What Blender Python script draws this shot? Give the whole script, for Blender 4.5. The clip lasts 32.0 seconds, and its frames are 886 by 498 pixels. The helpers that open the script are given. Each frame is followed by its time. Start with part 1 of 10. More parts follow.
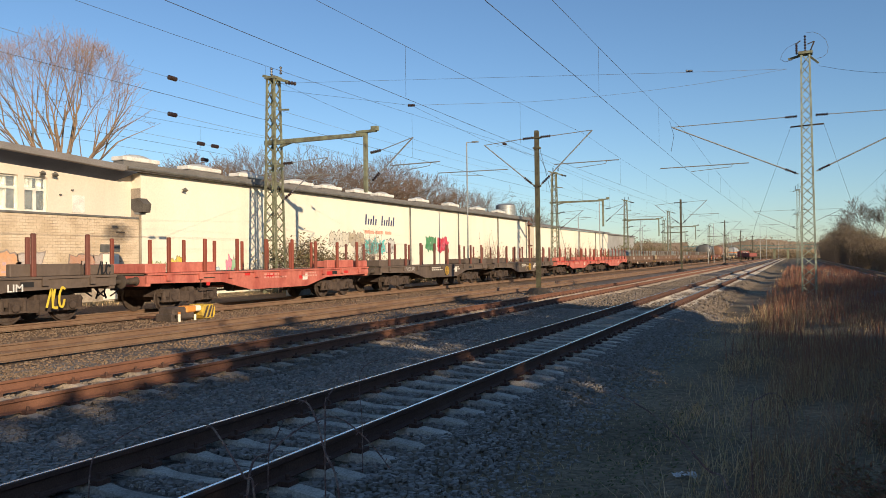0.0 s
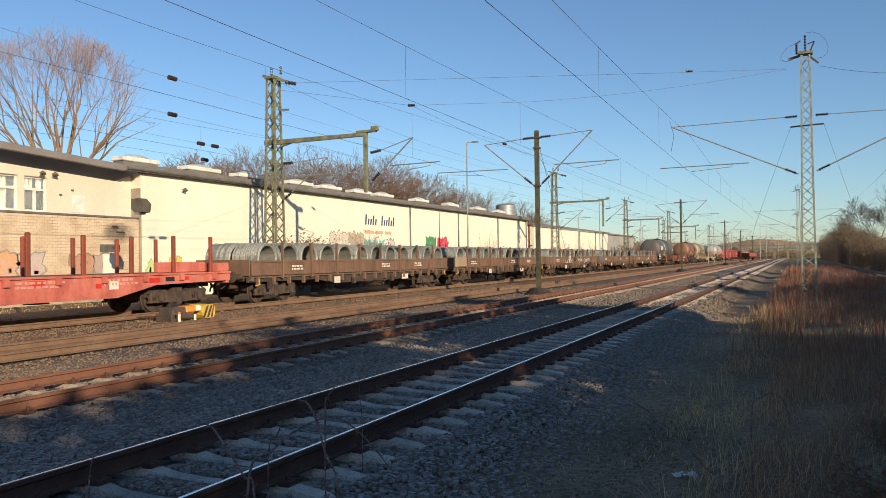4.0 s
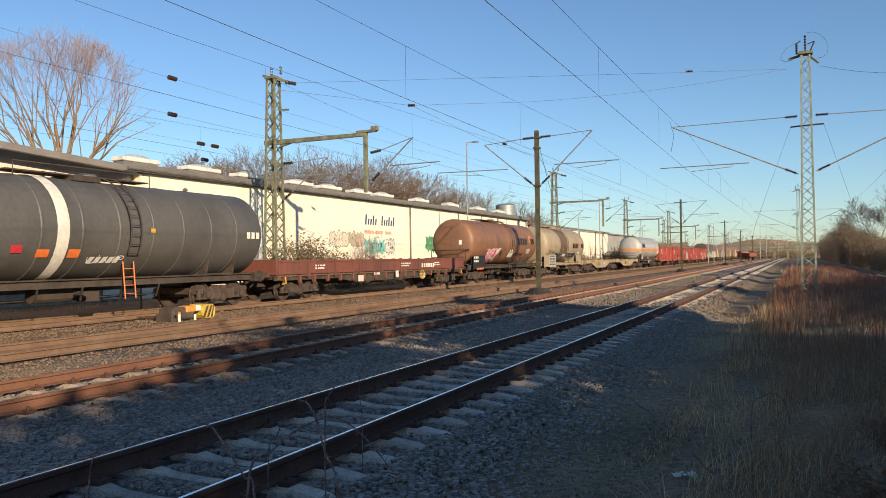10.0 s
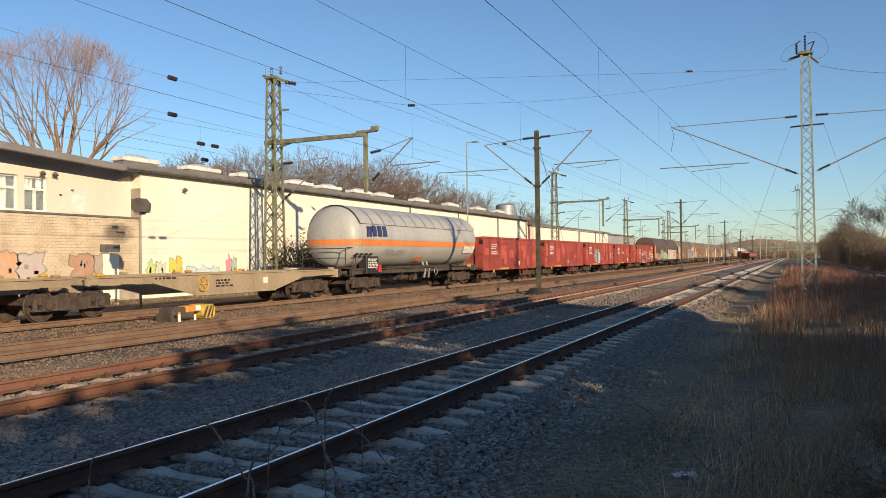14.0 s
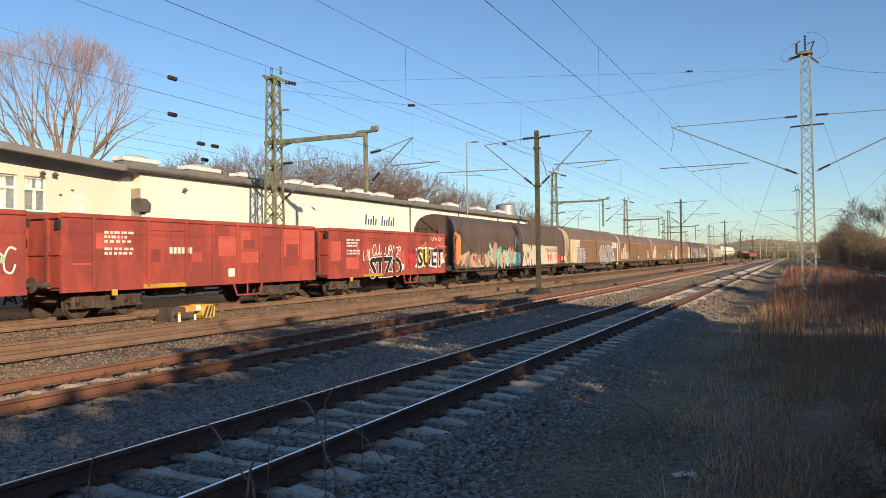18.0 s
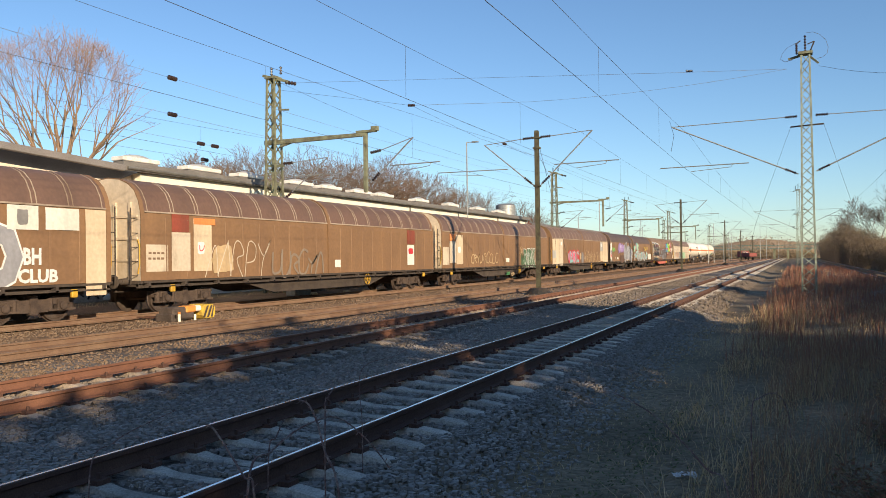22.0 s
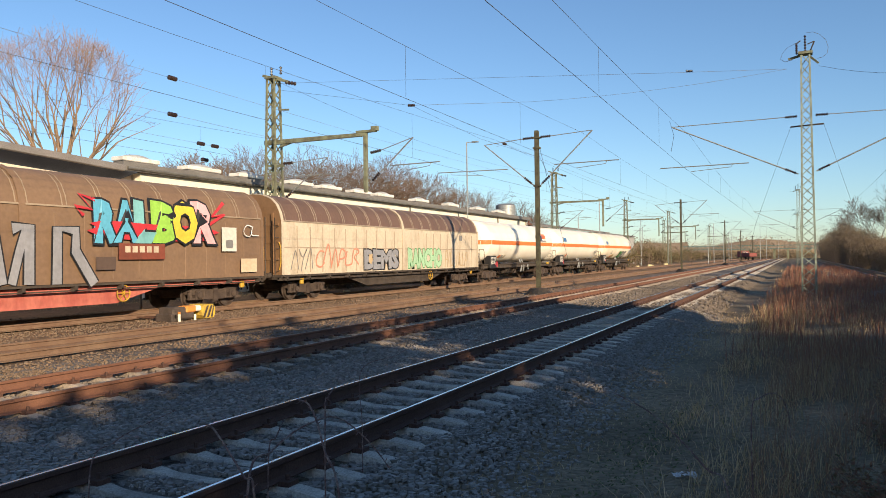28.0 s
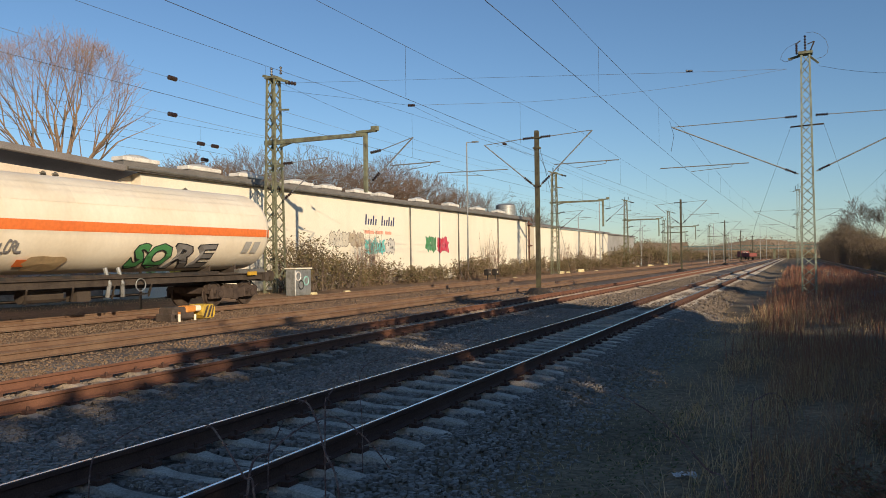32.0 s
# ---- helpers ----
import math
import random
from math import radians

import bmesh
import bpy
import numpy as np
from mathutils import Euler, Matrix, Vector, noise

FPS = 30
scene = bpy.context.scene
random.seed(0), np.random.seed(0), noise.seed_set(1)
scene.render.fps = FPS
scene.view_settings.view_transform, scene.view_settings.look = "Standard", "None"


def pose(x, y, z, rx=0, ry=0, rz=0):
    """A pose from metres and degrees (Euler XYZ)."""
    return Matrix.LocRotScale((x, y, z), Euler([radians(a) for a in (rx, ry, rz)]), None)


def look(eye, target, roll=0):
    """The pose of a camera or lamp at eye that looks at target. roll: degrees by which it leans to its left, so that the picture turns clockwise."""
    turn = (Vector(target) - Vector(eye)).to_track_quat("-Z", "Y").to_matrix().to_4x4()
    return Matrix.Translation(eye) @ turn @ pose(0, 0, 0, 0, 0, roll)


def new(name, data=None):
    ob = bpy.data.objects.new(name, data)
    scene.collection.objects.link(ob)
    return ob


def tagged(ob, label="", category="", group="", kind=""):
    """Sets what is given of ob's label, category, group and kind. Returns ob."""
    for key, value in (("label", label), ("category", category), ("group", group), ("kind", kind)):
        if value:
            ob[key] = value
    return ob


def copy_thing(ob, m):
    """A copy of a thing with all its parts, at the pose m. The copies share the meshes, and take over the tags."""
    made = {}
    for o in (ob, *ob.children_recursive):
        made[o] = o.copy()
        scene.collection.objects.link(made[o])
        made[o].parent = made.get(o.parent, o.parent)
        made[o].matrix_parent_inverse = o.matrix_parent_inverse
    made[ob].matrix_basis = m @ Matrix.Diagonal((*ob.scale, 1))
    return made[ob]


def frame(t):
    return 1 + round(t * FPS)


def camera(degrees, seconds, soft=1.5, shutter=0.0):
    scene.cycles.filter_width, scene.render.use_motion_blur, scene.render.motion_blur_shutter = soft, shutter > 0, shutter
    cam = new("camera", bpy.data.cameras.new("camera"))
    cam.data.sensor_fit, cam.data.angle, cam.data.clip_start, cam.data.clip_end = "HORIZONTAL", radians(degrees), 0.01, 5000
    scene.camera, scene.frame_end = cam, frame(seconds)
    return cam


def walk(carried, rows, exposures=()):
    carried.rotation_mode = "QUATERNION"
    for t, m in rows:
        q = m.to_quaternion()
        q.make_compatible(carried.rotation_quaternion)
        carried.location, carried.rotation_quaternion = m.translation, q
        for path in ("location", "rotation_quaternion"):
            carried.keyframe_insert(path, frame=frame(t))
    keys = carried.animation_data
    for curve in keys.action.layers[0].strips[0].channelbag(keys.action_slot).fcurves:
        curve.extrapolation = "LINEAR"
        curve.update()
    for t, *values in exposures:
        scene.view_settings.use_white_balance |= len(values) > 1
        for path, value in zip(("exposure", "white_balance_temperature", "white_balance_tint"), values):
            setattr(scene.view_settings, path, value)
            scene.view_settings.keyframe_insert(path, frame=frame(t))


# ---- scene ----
# Camera: stands still on the verge beside the line; rail heads lie at z = 0, tracks run along +y
from itertools import count
cam = camera(59.93, 32.0, soft=0.85)
EYE = Vector((0, 0, 1.677))
YAW, PITCH, ROLL = radians(24.587), radians(0.695), radians(0.7146)
AIM = EYE + Vector((-math.sin(YAW) * math.cos(PITCH), math.cos(YAW) * math.cos(PITCH), math.sin(PITCH)))
POSE = look(EYE, AIM, -0.7146)
walk(cam, [(0, POSE), (32, POSE)], exposures=[(0, 0.26), (3.5, 0.26), (7, 0.32), (11.5, 0.39), (13, 0.32), (14, 0.3), (16.5, 0.4), (20, 0.44), (22, 0.51), (25, 0.53), (28.3, 0.5), (29.2, 0.5), (29.9, -0.08), (31, 0.0), (32, 0.03)])

# Low winter sun from behind, blue sky
SUN_FROM = Vector((0.82, -0.572, 0.0)).normalized()
SUN_UP = radians(17.5)
world = bpy.data.worlds.new("sky_world")
scene.world = world
world.use_nodes = True
wn = world.node_tree.nodes
sky = wn.new("ShaderNodeTexSky")
sky.sky_type = "NISHITA"
sky.sun_disc = False
sky.sun_elevation = SUN_UP
sky.sun_rotation = math.atan2(SUN_FROM.x, SUN_FROM.y)
sky.altitude, sky.air_density, sky.dust_density, sky.ozone_density = 100, 1.0, 0.3, 3.0
wn["Background"].inputs["Strength"].default_value = 0.102
tint = wn.new("ShaderNodeMix")
tint.data_type, tint.blend_type = "RGBA", "MULTIPLY"
tint.inputs["Factor"].default_value = 1.0
tint.inputs["B"].default_value = (0.9, 1.0, 1.09, 1)
world.node_tree.links.new(sky.outputs[0], tint.inputs["A"])
world.node_tree.links.new(tint.outputs["Result"], wn["Background"].inputs["Color"])
sun = new("sun", bpy.data.lights.new("sun", "SUN"))
sun.data.energy, sun.data.angle, sun.data.color = 5.0, radians(0.53), (1.0, 0.80, 0.56)
sun.matrix_world = look((0, 0, 60), Vector((0, 0, 60)) - (SUN_FROM * math.cos(SUN_UP) + Vector((0, 0, math.sin(SUN_UP)))))

# Main lines of the plan
T0, T1, T2, T3, T4 = 6.0, -4.75, -9.59, -14.3, -20.3
GAUGE = 0.7535
WALL_X = -28.3
SPEED = 18.45


class Mesh:
    """Collects vertices and faces of one part."""

    def __init__(self):
        self.v, self.f, self.smooth = [], [], False

    def add(self, verts, faces):
        n = len(self.v)
        self.v.extend(verts)
        self.f.extend([tuple(i + n for i in q) for q in faces])
        return self

    def box(self, x0, x1, y0, y1, z0, z1):
        return self.add([(x0, y0, z0), (x1, y0, z0), (x1, y1, z0), (x0, y1, z0), (x0, y0, z1), (x1, y0, z1), (x1, y1, z1), (x0, y1, z1)],
                        [(0, 3, 2, 1), (4, 5, 6, 7), (0, 1, 5, 4), (1, 2, 6, 5), (2, 3, 7, 6), (3, 0, 4, 7)])

    def bevel_box(self, x0, x1, y0, y1, z0, z1, b=0.01):
        """A box with chamfered upper and lower rims and corners."""
        def ring(z, i):
            return [(x0 + i + b, y0 + i, z), (x1 - i - b, y0 + i, z), (x1 - i, y0 + i + b, z), (x1 - i, y1 - i - b, z),
                    (x1 - i - b, y1 - i, z), (x0 + i + b, y1 - i, z), (x0 + i, y1 - i - b, z), (x0 + i, y0 + i + b, z)]
        return self.loft([ring(z0, b), ring(z0 + b, 0), ring(z1 - b, 0), ring(z1, b)])

    def loft(self, rings, closed=True, caps=True):
        n = len(rings[0])
        verts = [p for r in rings for p in r]
        faces = []
        for k in range(len(rings) - 1):
            for i in range(n if closed else n - 1):
                j = (i + 1) % n
                faces.append((k * n + i, k * n + j, (k + 1) * n + j, (k + 1) * n + i))
        if caps:
            faces.append(tuple(range(n - 1, -1, -1)))
            faces.append(tuple((len(rings) - 1) * n + i for i in range(n)))
        return self.add(verts, faces)

    def sweep_y(self, profile, y0, y1, caps=True):
        """A closed profile of (x, z), counter-clockwise seen from -y, drawn out along y."""
        return self.loft([[(x, y, z) for x, z in profile] for y in (y0, y1)], True, caps)

    def tube(self, points, r, n=6, caps=True, r1=None):
        pts = [Vector(q) for q in points]
        rings = []
        last = None
        for i, q in enumerate(pts):
            d = (pts[min(i + 1, len(pts) - 1)] - pts[max(i - 1, 0)]).normalized()
            if last is None:
                u = d.orthogonal().normalized()
            else:
                u = (last - d * last.dot(d))
                u = u.normalized() if u.length > 1e-6 else d.orthogonal().normalized()
            last = u
            w = d.cross(u)
            k = i / max(1, len(pts) - 1)
            rr = r if r1 is None else r + (r1 - r) * k
            rings.append([tuple(q + (u * math.cos(a) + w * math.sin(a)) * rr) for a in [2 * math.pi * j / n for j in range(n)]])
        return self.loft(rings, True, caps)

    def bar(self, a, b, w, h=None):
        """A square bar from a to b."""
        a, b = Vector(a), Vector(b)
        h = h or w
        d = (b - a).normalized()
        up = Vector((0, 0, 1)) if abs(d.z) < 0.95 else Vector((1, 0, 0))
        u = d.cross(up).normalized() * w / 2
        t = u.cross(d).normalized() * h / 2
        return self.loft([[tuple(q + s) for s in (-u - t, u - t, u + t, -u + t)] for q in (a, b)])

    def lathe(self, profile, centre, axis, n=20):
        """Turns (distance along the axis, radius) pairs round an axis through centre."""
        d = Vector(axis).normalized()
        u = d.orthogonal().normalized()
        if abs(d.y) > 0.9:
            u = Vector((1, 0, 0))
        if abs(d.x) > 0.9:
            u = Vector((0, 1, 0))
        w = d.cross(u)
        c = Vector(centre)
        rings = [[tuple(c + d * s + (u * math.cos(a) + w * math.sin(a)) * r) for a in [2 * math.pi * j / n for j in range(n)]] for s, r in profile]
        return self.loft(rings)

    def ring(self, centre, axis, radius, r, n=20, m=5):
        """A torus."""
        d = Vector(axis).normalized()
        u = d.orthogonal().normalized()
        w = d.cross(u)
        verts, faces = [], []
        for i in range(n):
            a = 2 * math.pi * i / n
            o = u * math.cos(a) + w * math.sin(a)
            for j in range(m):
                b = 2 * math.pi * j / m
                verts.append(tuple(Vector(centre) + o * (radius + r * math.cos(b)) + d * r * math.sin(b)))
                faces.append((i * m + j, ((i + 1) % n) * m + j, ((i + 1) % n) * m + (j + 1) % m, i * m + (j + 1) % m))
        return self.add(verts, faces)

    def data(self, name, material=None, smooth=False):
        me = bpy.data.meshes.new(name)
        me.from_pydata(self.v, [], self.f)
        if material:
            me.materials.append(material)
        if smooth or self.smooth:
            me.polygons.foreach_set("use_smooth", [True] * len(me.polygons))
            me.set_sharp_from_angle(angle=radians(35))
        me.update()
        return me


def part(name, m, material, parent, label="", smooth=False, at=None):
    """Links a mesh as one part under its thing. m: a Mesh, or mesh data that several parts share."""
    data = m.data(name, material, smooth) if isinstance(m, Mesh) else m
    ob = new(name, data)
    ob.parent = parent
    if at is not None:
        ob.matrix_basis = at
    return tagged(ob, label)


def thing(name, label, category, group="", kind="", at=(0, 0, 0), turn=0, m=None, material=None, smooth=False):
    """A top-level thing: a mesh if m is given, otherwise an Empty at its base."""
    ob = new(name, m.data(name, material, smooth) if m else None)
    ob.matrix_basis = pose(*at, 0, 0, turn)
    return tagged(ob, label, category, group, kind)


SHARED = {}


def shared(key, make):
    if key not in SHARED:
        SHARED[key] = make()
    return SHARED[key]


def words(text, height, bold=0.0):
    """Flat letters in the built-in font as (points, faces), lower left at the origin, capitals of that height."""
    cu = bpy.data.curves.new("letters", "FONT")
    cu.body, cu.size, cu.offset, cu.resolution_u = text, 1.0, bold, 2
    ob = bpy.data.objects.new("letters", cu)
    me = bpy.data.meshes.new_from_object(ob)
    k = height / 0.7
    v = [(p.co.x * k, p.co.y * k) for p in me.vertices]
    f = [tuple(p.vertices) for p in me.polygons]
    bpy.data.objects.remove(ob)
    bpy.data.curves.remove(cu)
    bpy.data.meshes.remove(me)
    return v, f


# ---- materials ----
def mat(name, col, rough=0.75, metal=0.0, col2=None, scale=1.5, low=0.42, high=0.62, fine=40.0, grain=0.25, bump=0.25, streak=1.0, rand=0.0, spec=0.4):
    """A surface with a base colour, a second colour in stains (streaked downwards where streak < 1), grain and fine relief."""
    m = bpy.data.materials.new(name)
    m.use_nodes = True
    n, l = m.node_tree.nodes, m.node_tree.links
    b = n["Principled BSDF"]
    b.inputs["Roughness"].default_value, b.inputs["Metallic"].default_value = rough, metal
    b.inputs["Specular IOR Level"].default_value = spec
    tc = n.new("ShaderNodeTexCoord")
    mp = n.new("ShaderNodeMapping")
    mp.inputs["Scale"].default_value = (1, 1, streak)
    l.new(tc.outputs["Object"], mp.inputs["Vector"])
    big = n.new("ShaderNodeTexNoise")
    big.inputs["Scale"].default_value, big.inputs["Detail"].default_value, big.inputs["Roughness"].default_value = scale, 7, 0.62
    l.new(mp.outputs[0], big.inputs["Vector"])
    ramp = n.new("ShaderNodeMapRange")
    ramp.inputs["From Min"].default_value, ramp.inputs["From Max"].default_value = low, high
    l.new(big.outputs["Fac"], ramp.inputs["Value"])
    mix = n.new("ShaderNodeMix")
    mix.data_type = "RGBA"
    mix.inputs["A"].default_value = (*col, 1)
    mix.inputs["B"].default_value = (*(col2 or [c * 0.6 for c in col]), 1)
    l.new(ramp.outputs[0], mix.inputs["Factor"])
    small = n.new("ShaderNodeTexNoise")
    small.inputs["Scale"].default_value, small.inputs["Detail"].default_value = fine, 4
    l.new(tc.outputs["Object"], small.inputs["Vector"])
    hsv = n.new("ShaderNodeHueSaturation")
    g = n.new("ShaderNodeMapRange")
    g.inputs["From Min"].default_value, g.inputs["From Max"].default_value = 0.3, 0.7
    g.inputs["To Min"].default_value, g.inputs["To Max"].default_value = 1 - grain, 1 + grain
    l.new(small.outputs["Fac"], g.inputs["Value"])
    out = g.outputs[0]
    if rand:
        oi = n.new("ShaderNodeObjectInfo")
        r = n.new("ShaderNodeMapRange")
        r.inputs["To Min"].default_value, r.inputs["To Max"].default_value = 1 - rand, 1 + rand
        l.new(oi.outputs["Random"], r.inputs["Value"])
        mu = n.new("ShaderNodeMath")
        mu.operation = "MULTIPLY"
        l.new(out, mu.inputs[0])
        l.new(r.outputs[0], mu.inputs[1])
        out = mu.outputs[0]
    l.new(out, hsv.inputs["Value"])
    l.new(mix.outputs["Result"], hsv.inputs["Color"])
    l.new(hsv.outputs[0], b.inputs["Base Color"])
    if bump:
        bp = n.new("ShaderNodeBump")
        bp.inputs["Strength"].default_value, bp.inputs["Distance"].default_value = bump, 0.01
        l.new(small.outputs["Fac"], bp.inputs["Height"])
        l.new(bp.outputs[0], b.inputs["Normal"])
    return m


def island_mat(name, cols, rough=0.85, fine=60.0):
    """A surface whose loose pieces differ: each island takes its own colour between those given."""
    m = bpy.data.materials.new(name)
    m.use_nodes = True
    n, l = m.node_tree.nodes, m.node_tree.links
    b = n["Principled BSDF"]
    b.inputs["Roughness"].default_value = rough
    b.inputs["Specular IOR Level"].default_value = 0.3
    geo = n.new("ShaderNodeNewGeometry")
    ramp = n.new("ShaderNodeValToRGB")
    while len(ramp.color_ramp.elements) < len(cols):
        ramp.color_ramp.elements.new(0.5)
    for i, c in enumerate(cols):
        ramp.color_ramp.elements[i].position = i / max(1, len(cols) - 1)
        ramp.color_ramp.elements[i].color = (*c, 1)
    l.new(geo.outputs["Random Per Island"], ramp.inputs["Fac"])
    l.new(ramp.outputs[0], b.inputs["Base Color"])
    return m


RAIL_WARM = mat("rail_rust_warm", (0.2, 0.092, 0.055), 0.85, 0, (0.15, 0.07, 0.045), 2.0, fine=70, bump=0.4)
RAIL_RUST = mat("rail_rust", (0.085, 0.042, 0.03), 0.8, 0, (0.12, 0.062, 0.042), 2.0, fine=70, bump=0.4)
RAIL_SHINE = mat("rail_head_steel", (0.72, 0.72, 0.73), 0.2, 1.0, (0.6, 0.58, 0.56), 6, bump=0.05, grain=0.1)
RAIL_YARD = mat("yard_rail_brown", (0.17, 0.10, 0.062), 0.85, 0, (0.21, 0.135, 0.085), 2.0, fine=70, bump=0.4)
RAIL_DULL = mat("rail_head_dull", (0.36, 0.27, 0.2), 0.45, 0.6, (0.22, 0.12, 0.07), 3, bump=0.1)
CONCRETE = mat("sleeper_concrete", (0.48, 0.43, 0.36), 0.9, 0, (0.33, 0.29, 0.24), 3.0, fine=50, bump=0.5, rand=0.2)
CONCRETE_OLD = mat("sleeper_concrete_rusty", (0.38, 0.31, 0.24), 0.9, 0, (0.26, 0.2, 0.15), 3.0, fine=50, bump=0.5, rand=0.2)
OLD_SLEEPER = mat("old_sleeper", (0.2, 0.15, 0.11), 0.95, 0, (0.12, 0.08, 0.05), 4.0, bump=0.5, rand=0.2)
STEEL_GREEN = mat("mast_green_grey_paint", (0.21, 0.22, 0.14), 0.7, 0.1, (0.12, 0.11, 0.07), 3.0, fine=30)
# Olive paint taken darker, with the shade on the post's near side in it
STEEL_OLIVE_SHADED = mat("mast_olive_shaded", (0.10, 0.095, 0.055), 0.75, 0.1, (0.055, 0.045, 0.03), 3.0, fine=30)
STEEL_PALE = mat("mast_pale_grey_paint", (0.27, 0.31, 0.24), 0.65, 0.1, (0.18, 0.19, 0.14), 3.0, fine=30)
STEEL_GALV = mat("galvanised_steel", (0.36, 0.37, 0.36), 0.5, 0.5, (0.26, 0.26, 0.24), 4.0)
WIRE = mat("wire_dark_copper", (0.09, 0.09, 0.085), 0.6, 0.4, (0.05, 0.05, 0.048))
WIRE_PALE = mat("wire_pale_green", (0.22, 0.24, 0.22), 0.6, 0.3, (0.15, 0.16, 0.15))
PORCELAIN = mat("insulator_brown_glaze", (0.045, 0.03, 0.025), 0.25, 0, (0.03, 0.02, 0.02), bump=0.05)
PORCELAIN_W = mat("insulator_pale_glaze", (0.6, 0.58, 0.52), 0.3, 0, (0.4, 0.38, 0.34), bump=0.05)
BLACKISH = mat("dark_iron", (0.03, 0.028, 0.026), 0.75, 0.2, (0.07, 0.05, 0.035), 3.0)
WHITE_WALL = mat("cream_wall_paint", (0.81, 0.745, 0.60), 0.9, 0, (0.72, 0.645, 0.505), 0.35, 0.45, 0.8, fine=12, grain=0.05, bump=0.2, streak=0.3)


# ---- ground ----
GROUND = ((-3000, -0.3), (-60, -0.2), (-30, -0.05), (-24, -0.1), (-22.3, -0.2), (-12.6, -0.24), (-11.9, -0.2), (-11.2, -0.265), (-8.1, -0.265), (-7.2, -0.3),
          (-6.2, -0.27), (-3.2, -0.27), (-2.4, -0.45), (-1.7, -0.46), (-0.9, -0.4), (1.5, -0.35), (3.6, -0.3), (4.5, -0.27),
          (7.5, -0.27), (8.4, -0.5), (12, -0.2), (30, 0.5), (3000, 0.5))


def level(x):
    for (x0, z0), (x1, z1) in zip(GROUND, GROUND[1:]):
        if x <= x1:
            return z0 + (z1 - z0) * (x - x0) / (x1 - x0)
    return 0.3


def rough_level(x, y):
    k = 1.0 if x > -2.6 and x < 4 else 0.5
    return level(x) + 0.06 * k * noise.noise((x * 0.7, y * 0.5, 0)) + 0.025 * noise.noise((x * 3, y * 3, 5))


def ground_material():
    m = bpy.data.materials.new("railway_ground")
    m.use_nodes = True
    n, l = m.node_tree.nodes, m.node_tree.links
    b = n["Principled BSDF"]
    b.inputs["Roughness"].default_value = 0.95
    b.inputs["Specular IOR Level"].default_value = 0.2
    tc = n.new("ShaderNodeTexCoord")
    sep = n.new("ShaderNodeSeparateXYZ")
    l.new(tc.outputs["Object"], sep.inputs[0])
    wob = n.new("ShaderNodeTexNoise")
    wob.inputs["Scale"].default_value, wob.inputs["Detail"].default_value = 0.8, 6
    l.new(tc.outputs["Object"], wob.inputs["Vector"])
    off = n.new("ShaderNodeMath")
    off.operation = "MULTIPLY_ADD"
    off.inputs[1].default_value = 2.4
    l.new(wob.outputs["Fac"], off.inputs[0])
    l.new(sep.outputs["X"], off.inputs[2])
    rng = n.new("ShaderNodeMapRange")
    rng.inputs["From Min"].default_value, rng.inputs["From Max"].default_value = -38.8, 21.2
    l.new(off.outputs[0], rng.inputs["Value"])
    ramp = n.new("ShaderNodeValToRGB")
    bands = [(-38, (0.12, 0.10, 0.05)), (-25, (0.15, 0.12, 0.07)), (-22.5, (0.23, 0.15, 0.09)), (-18, (0.24, 0.155, 0.095)), (-13, (0.22, 0.145, 0.09)),
             (-11.4, (0.19, 0.13, 0.085)), (-10.2, (0.175, 0.145, 0.12)), (-3.2, (0.185, 0.16, 0.135)), (-2.5, (0.17, 0.15, 0.125)), (-1.6, (0.17, 0.145, 0.1)),
             (-0.5, (0.22, 0.165, 0.105)), (3.5, (0.21, 0.16, 0.1)), (4.6, (0.14, 0.13, 0.12)), (8, (0.13, 0.12, 0.1)), (9.5, (0.08, 0.085, 0.035))]
    while len(ramp.color_ramp.elements) < len(bands):
        ramp.color_ramp.elements.new(0.5)
    for e, (x, c) in zip(ramp.color_ramp.elements, bands):
        e.position, e.color = (x + 37.6 + 0.0) / 60, (*c, 1)
    l.new(rng.outputs[0], ramp.inputs["Fac"])
    stones = n.new("ShaderNodeTexVoronoi")
    stones.inputs["Scale"].default_value = 17
    l.new(tc.outputs["Object"], stones.inputs["Vector"])
    grey = n.new("ShaderNodeSeparateColor")
    l.new(stones.outputs["Color"], grey.inputs[0])
    val = n.new("ShaderNodeMapRange")
    val.inputs["To Min"].default_value, val.inputs["To Max"].default_value = 0.7, 1.25
    l.new(grey.outputs[0], val.inputs["Value"])
    patch = n.new("ShaderNodeTexNoise")
    patch.inputs["Scale"].default_value, patch.inputs["Detail"].default_value = 0.35, 8
    l.new(tc.outputs["Object"], patch.inputs["Vector"])
    pv = n.new("ShaderNodeMapRange")
    pv.inputs["From Min"].default_value, pv.inputs["From Max"].default_value = 0.3, 0.7
    pv.inputs["To Min"].default_value, pv.inputs["To Max"].default_value = 0.65, 1.3
    l.new(patch.outputs["Fac"], pv.inputs["Value"])
    mul = n.new("ShaderNodeMath")
    mul.operation = "MULTIPLY"
    l.new(val.outputs[0], mul.inputs[0])
    l.new(pv.outputs[0], mul.inputs[1])
    hsv = n.new("ShaderNodeHueSaturation")
    l.new(ramp.outputs[0], hsv.inputs["Color"])
    l.new(mul.outputs[0], hsv.inputs["Value"])
    l.new(hsv.outputs[0], b.inputs["Base Color"])
    bp = n.new("ShaderNodeBump")
    bp.inputs["Strength"].default_value, bp.inputs["Distance"].default_value = 0.9, 0.03
    l.new(stones.outputs["Distance"], bp.inputs["Height"])
    bp.invert = True
    l.new(bp.outputs[0], b.inputs["Normal"])
    return m


GROUND_MAT = ground_material()


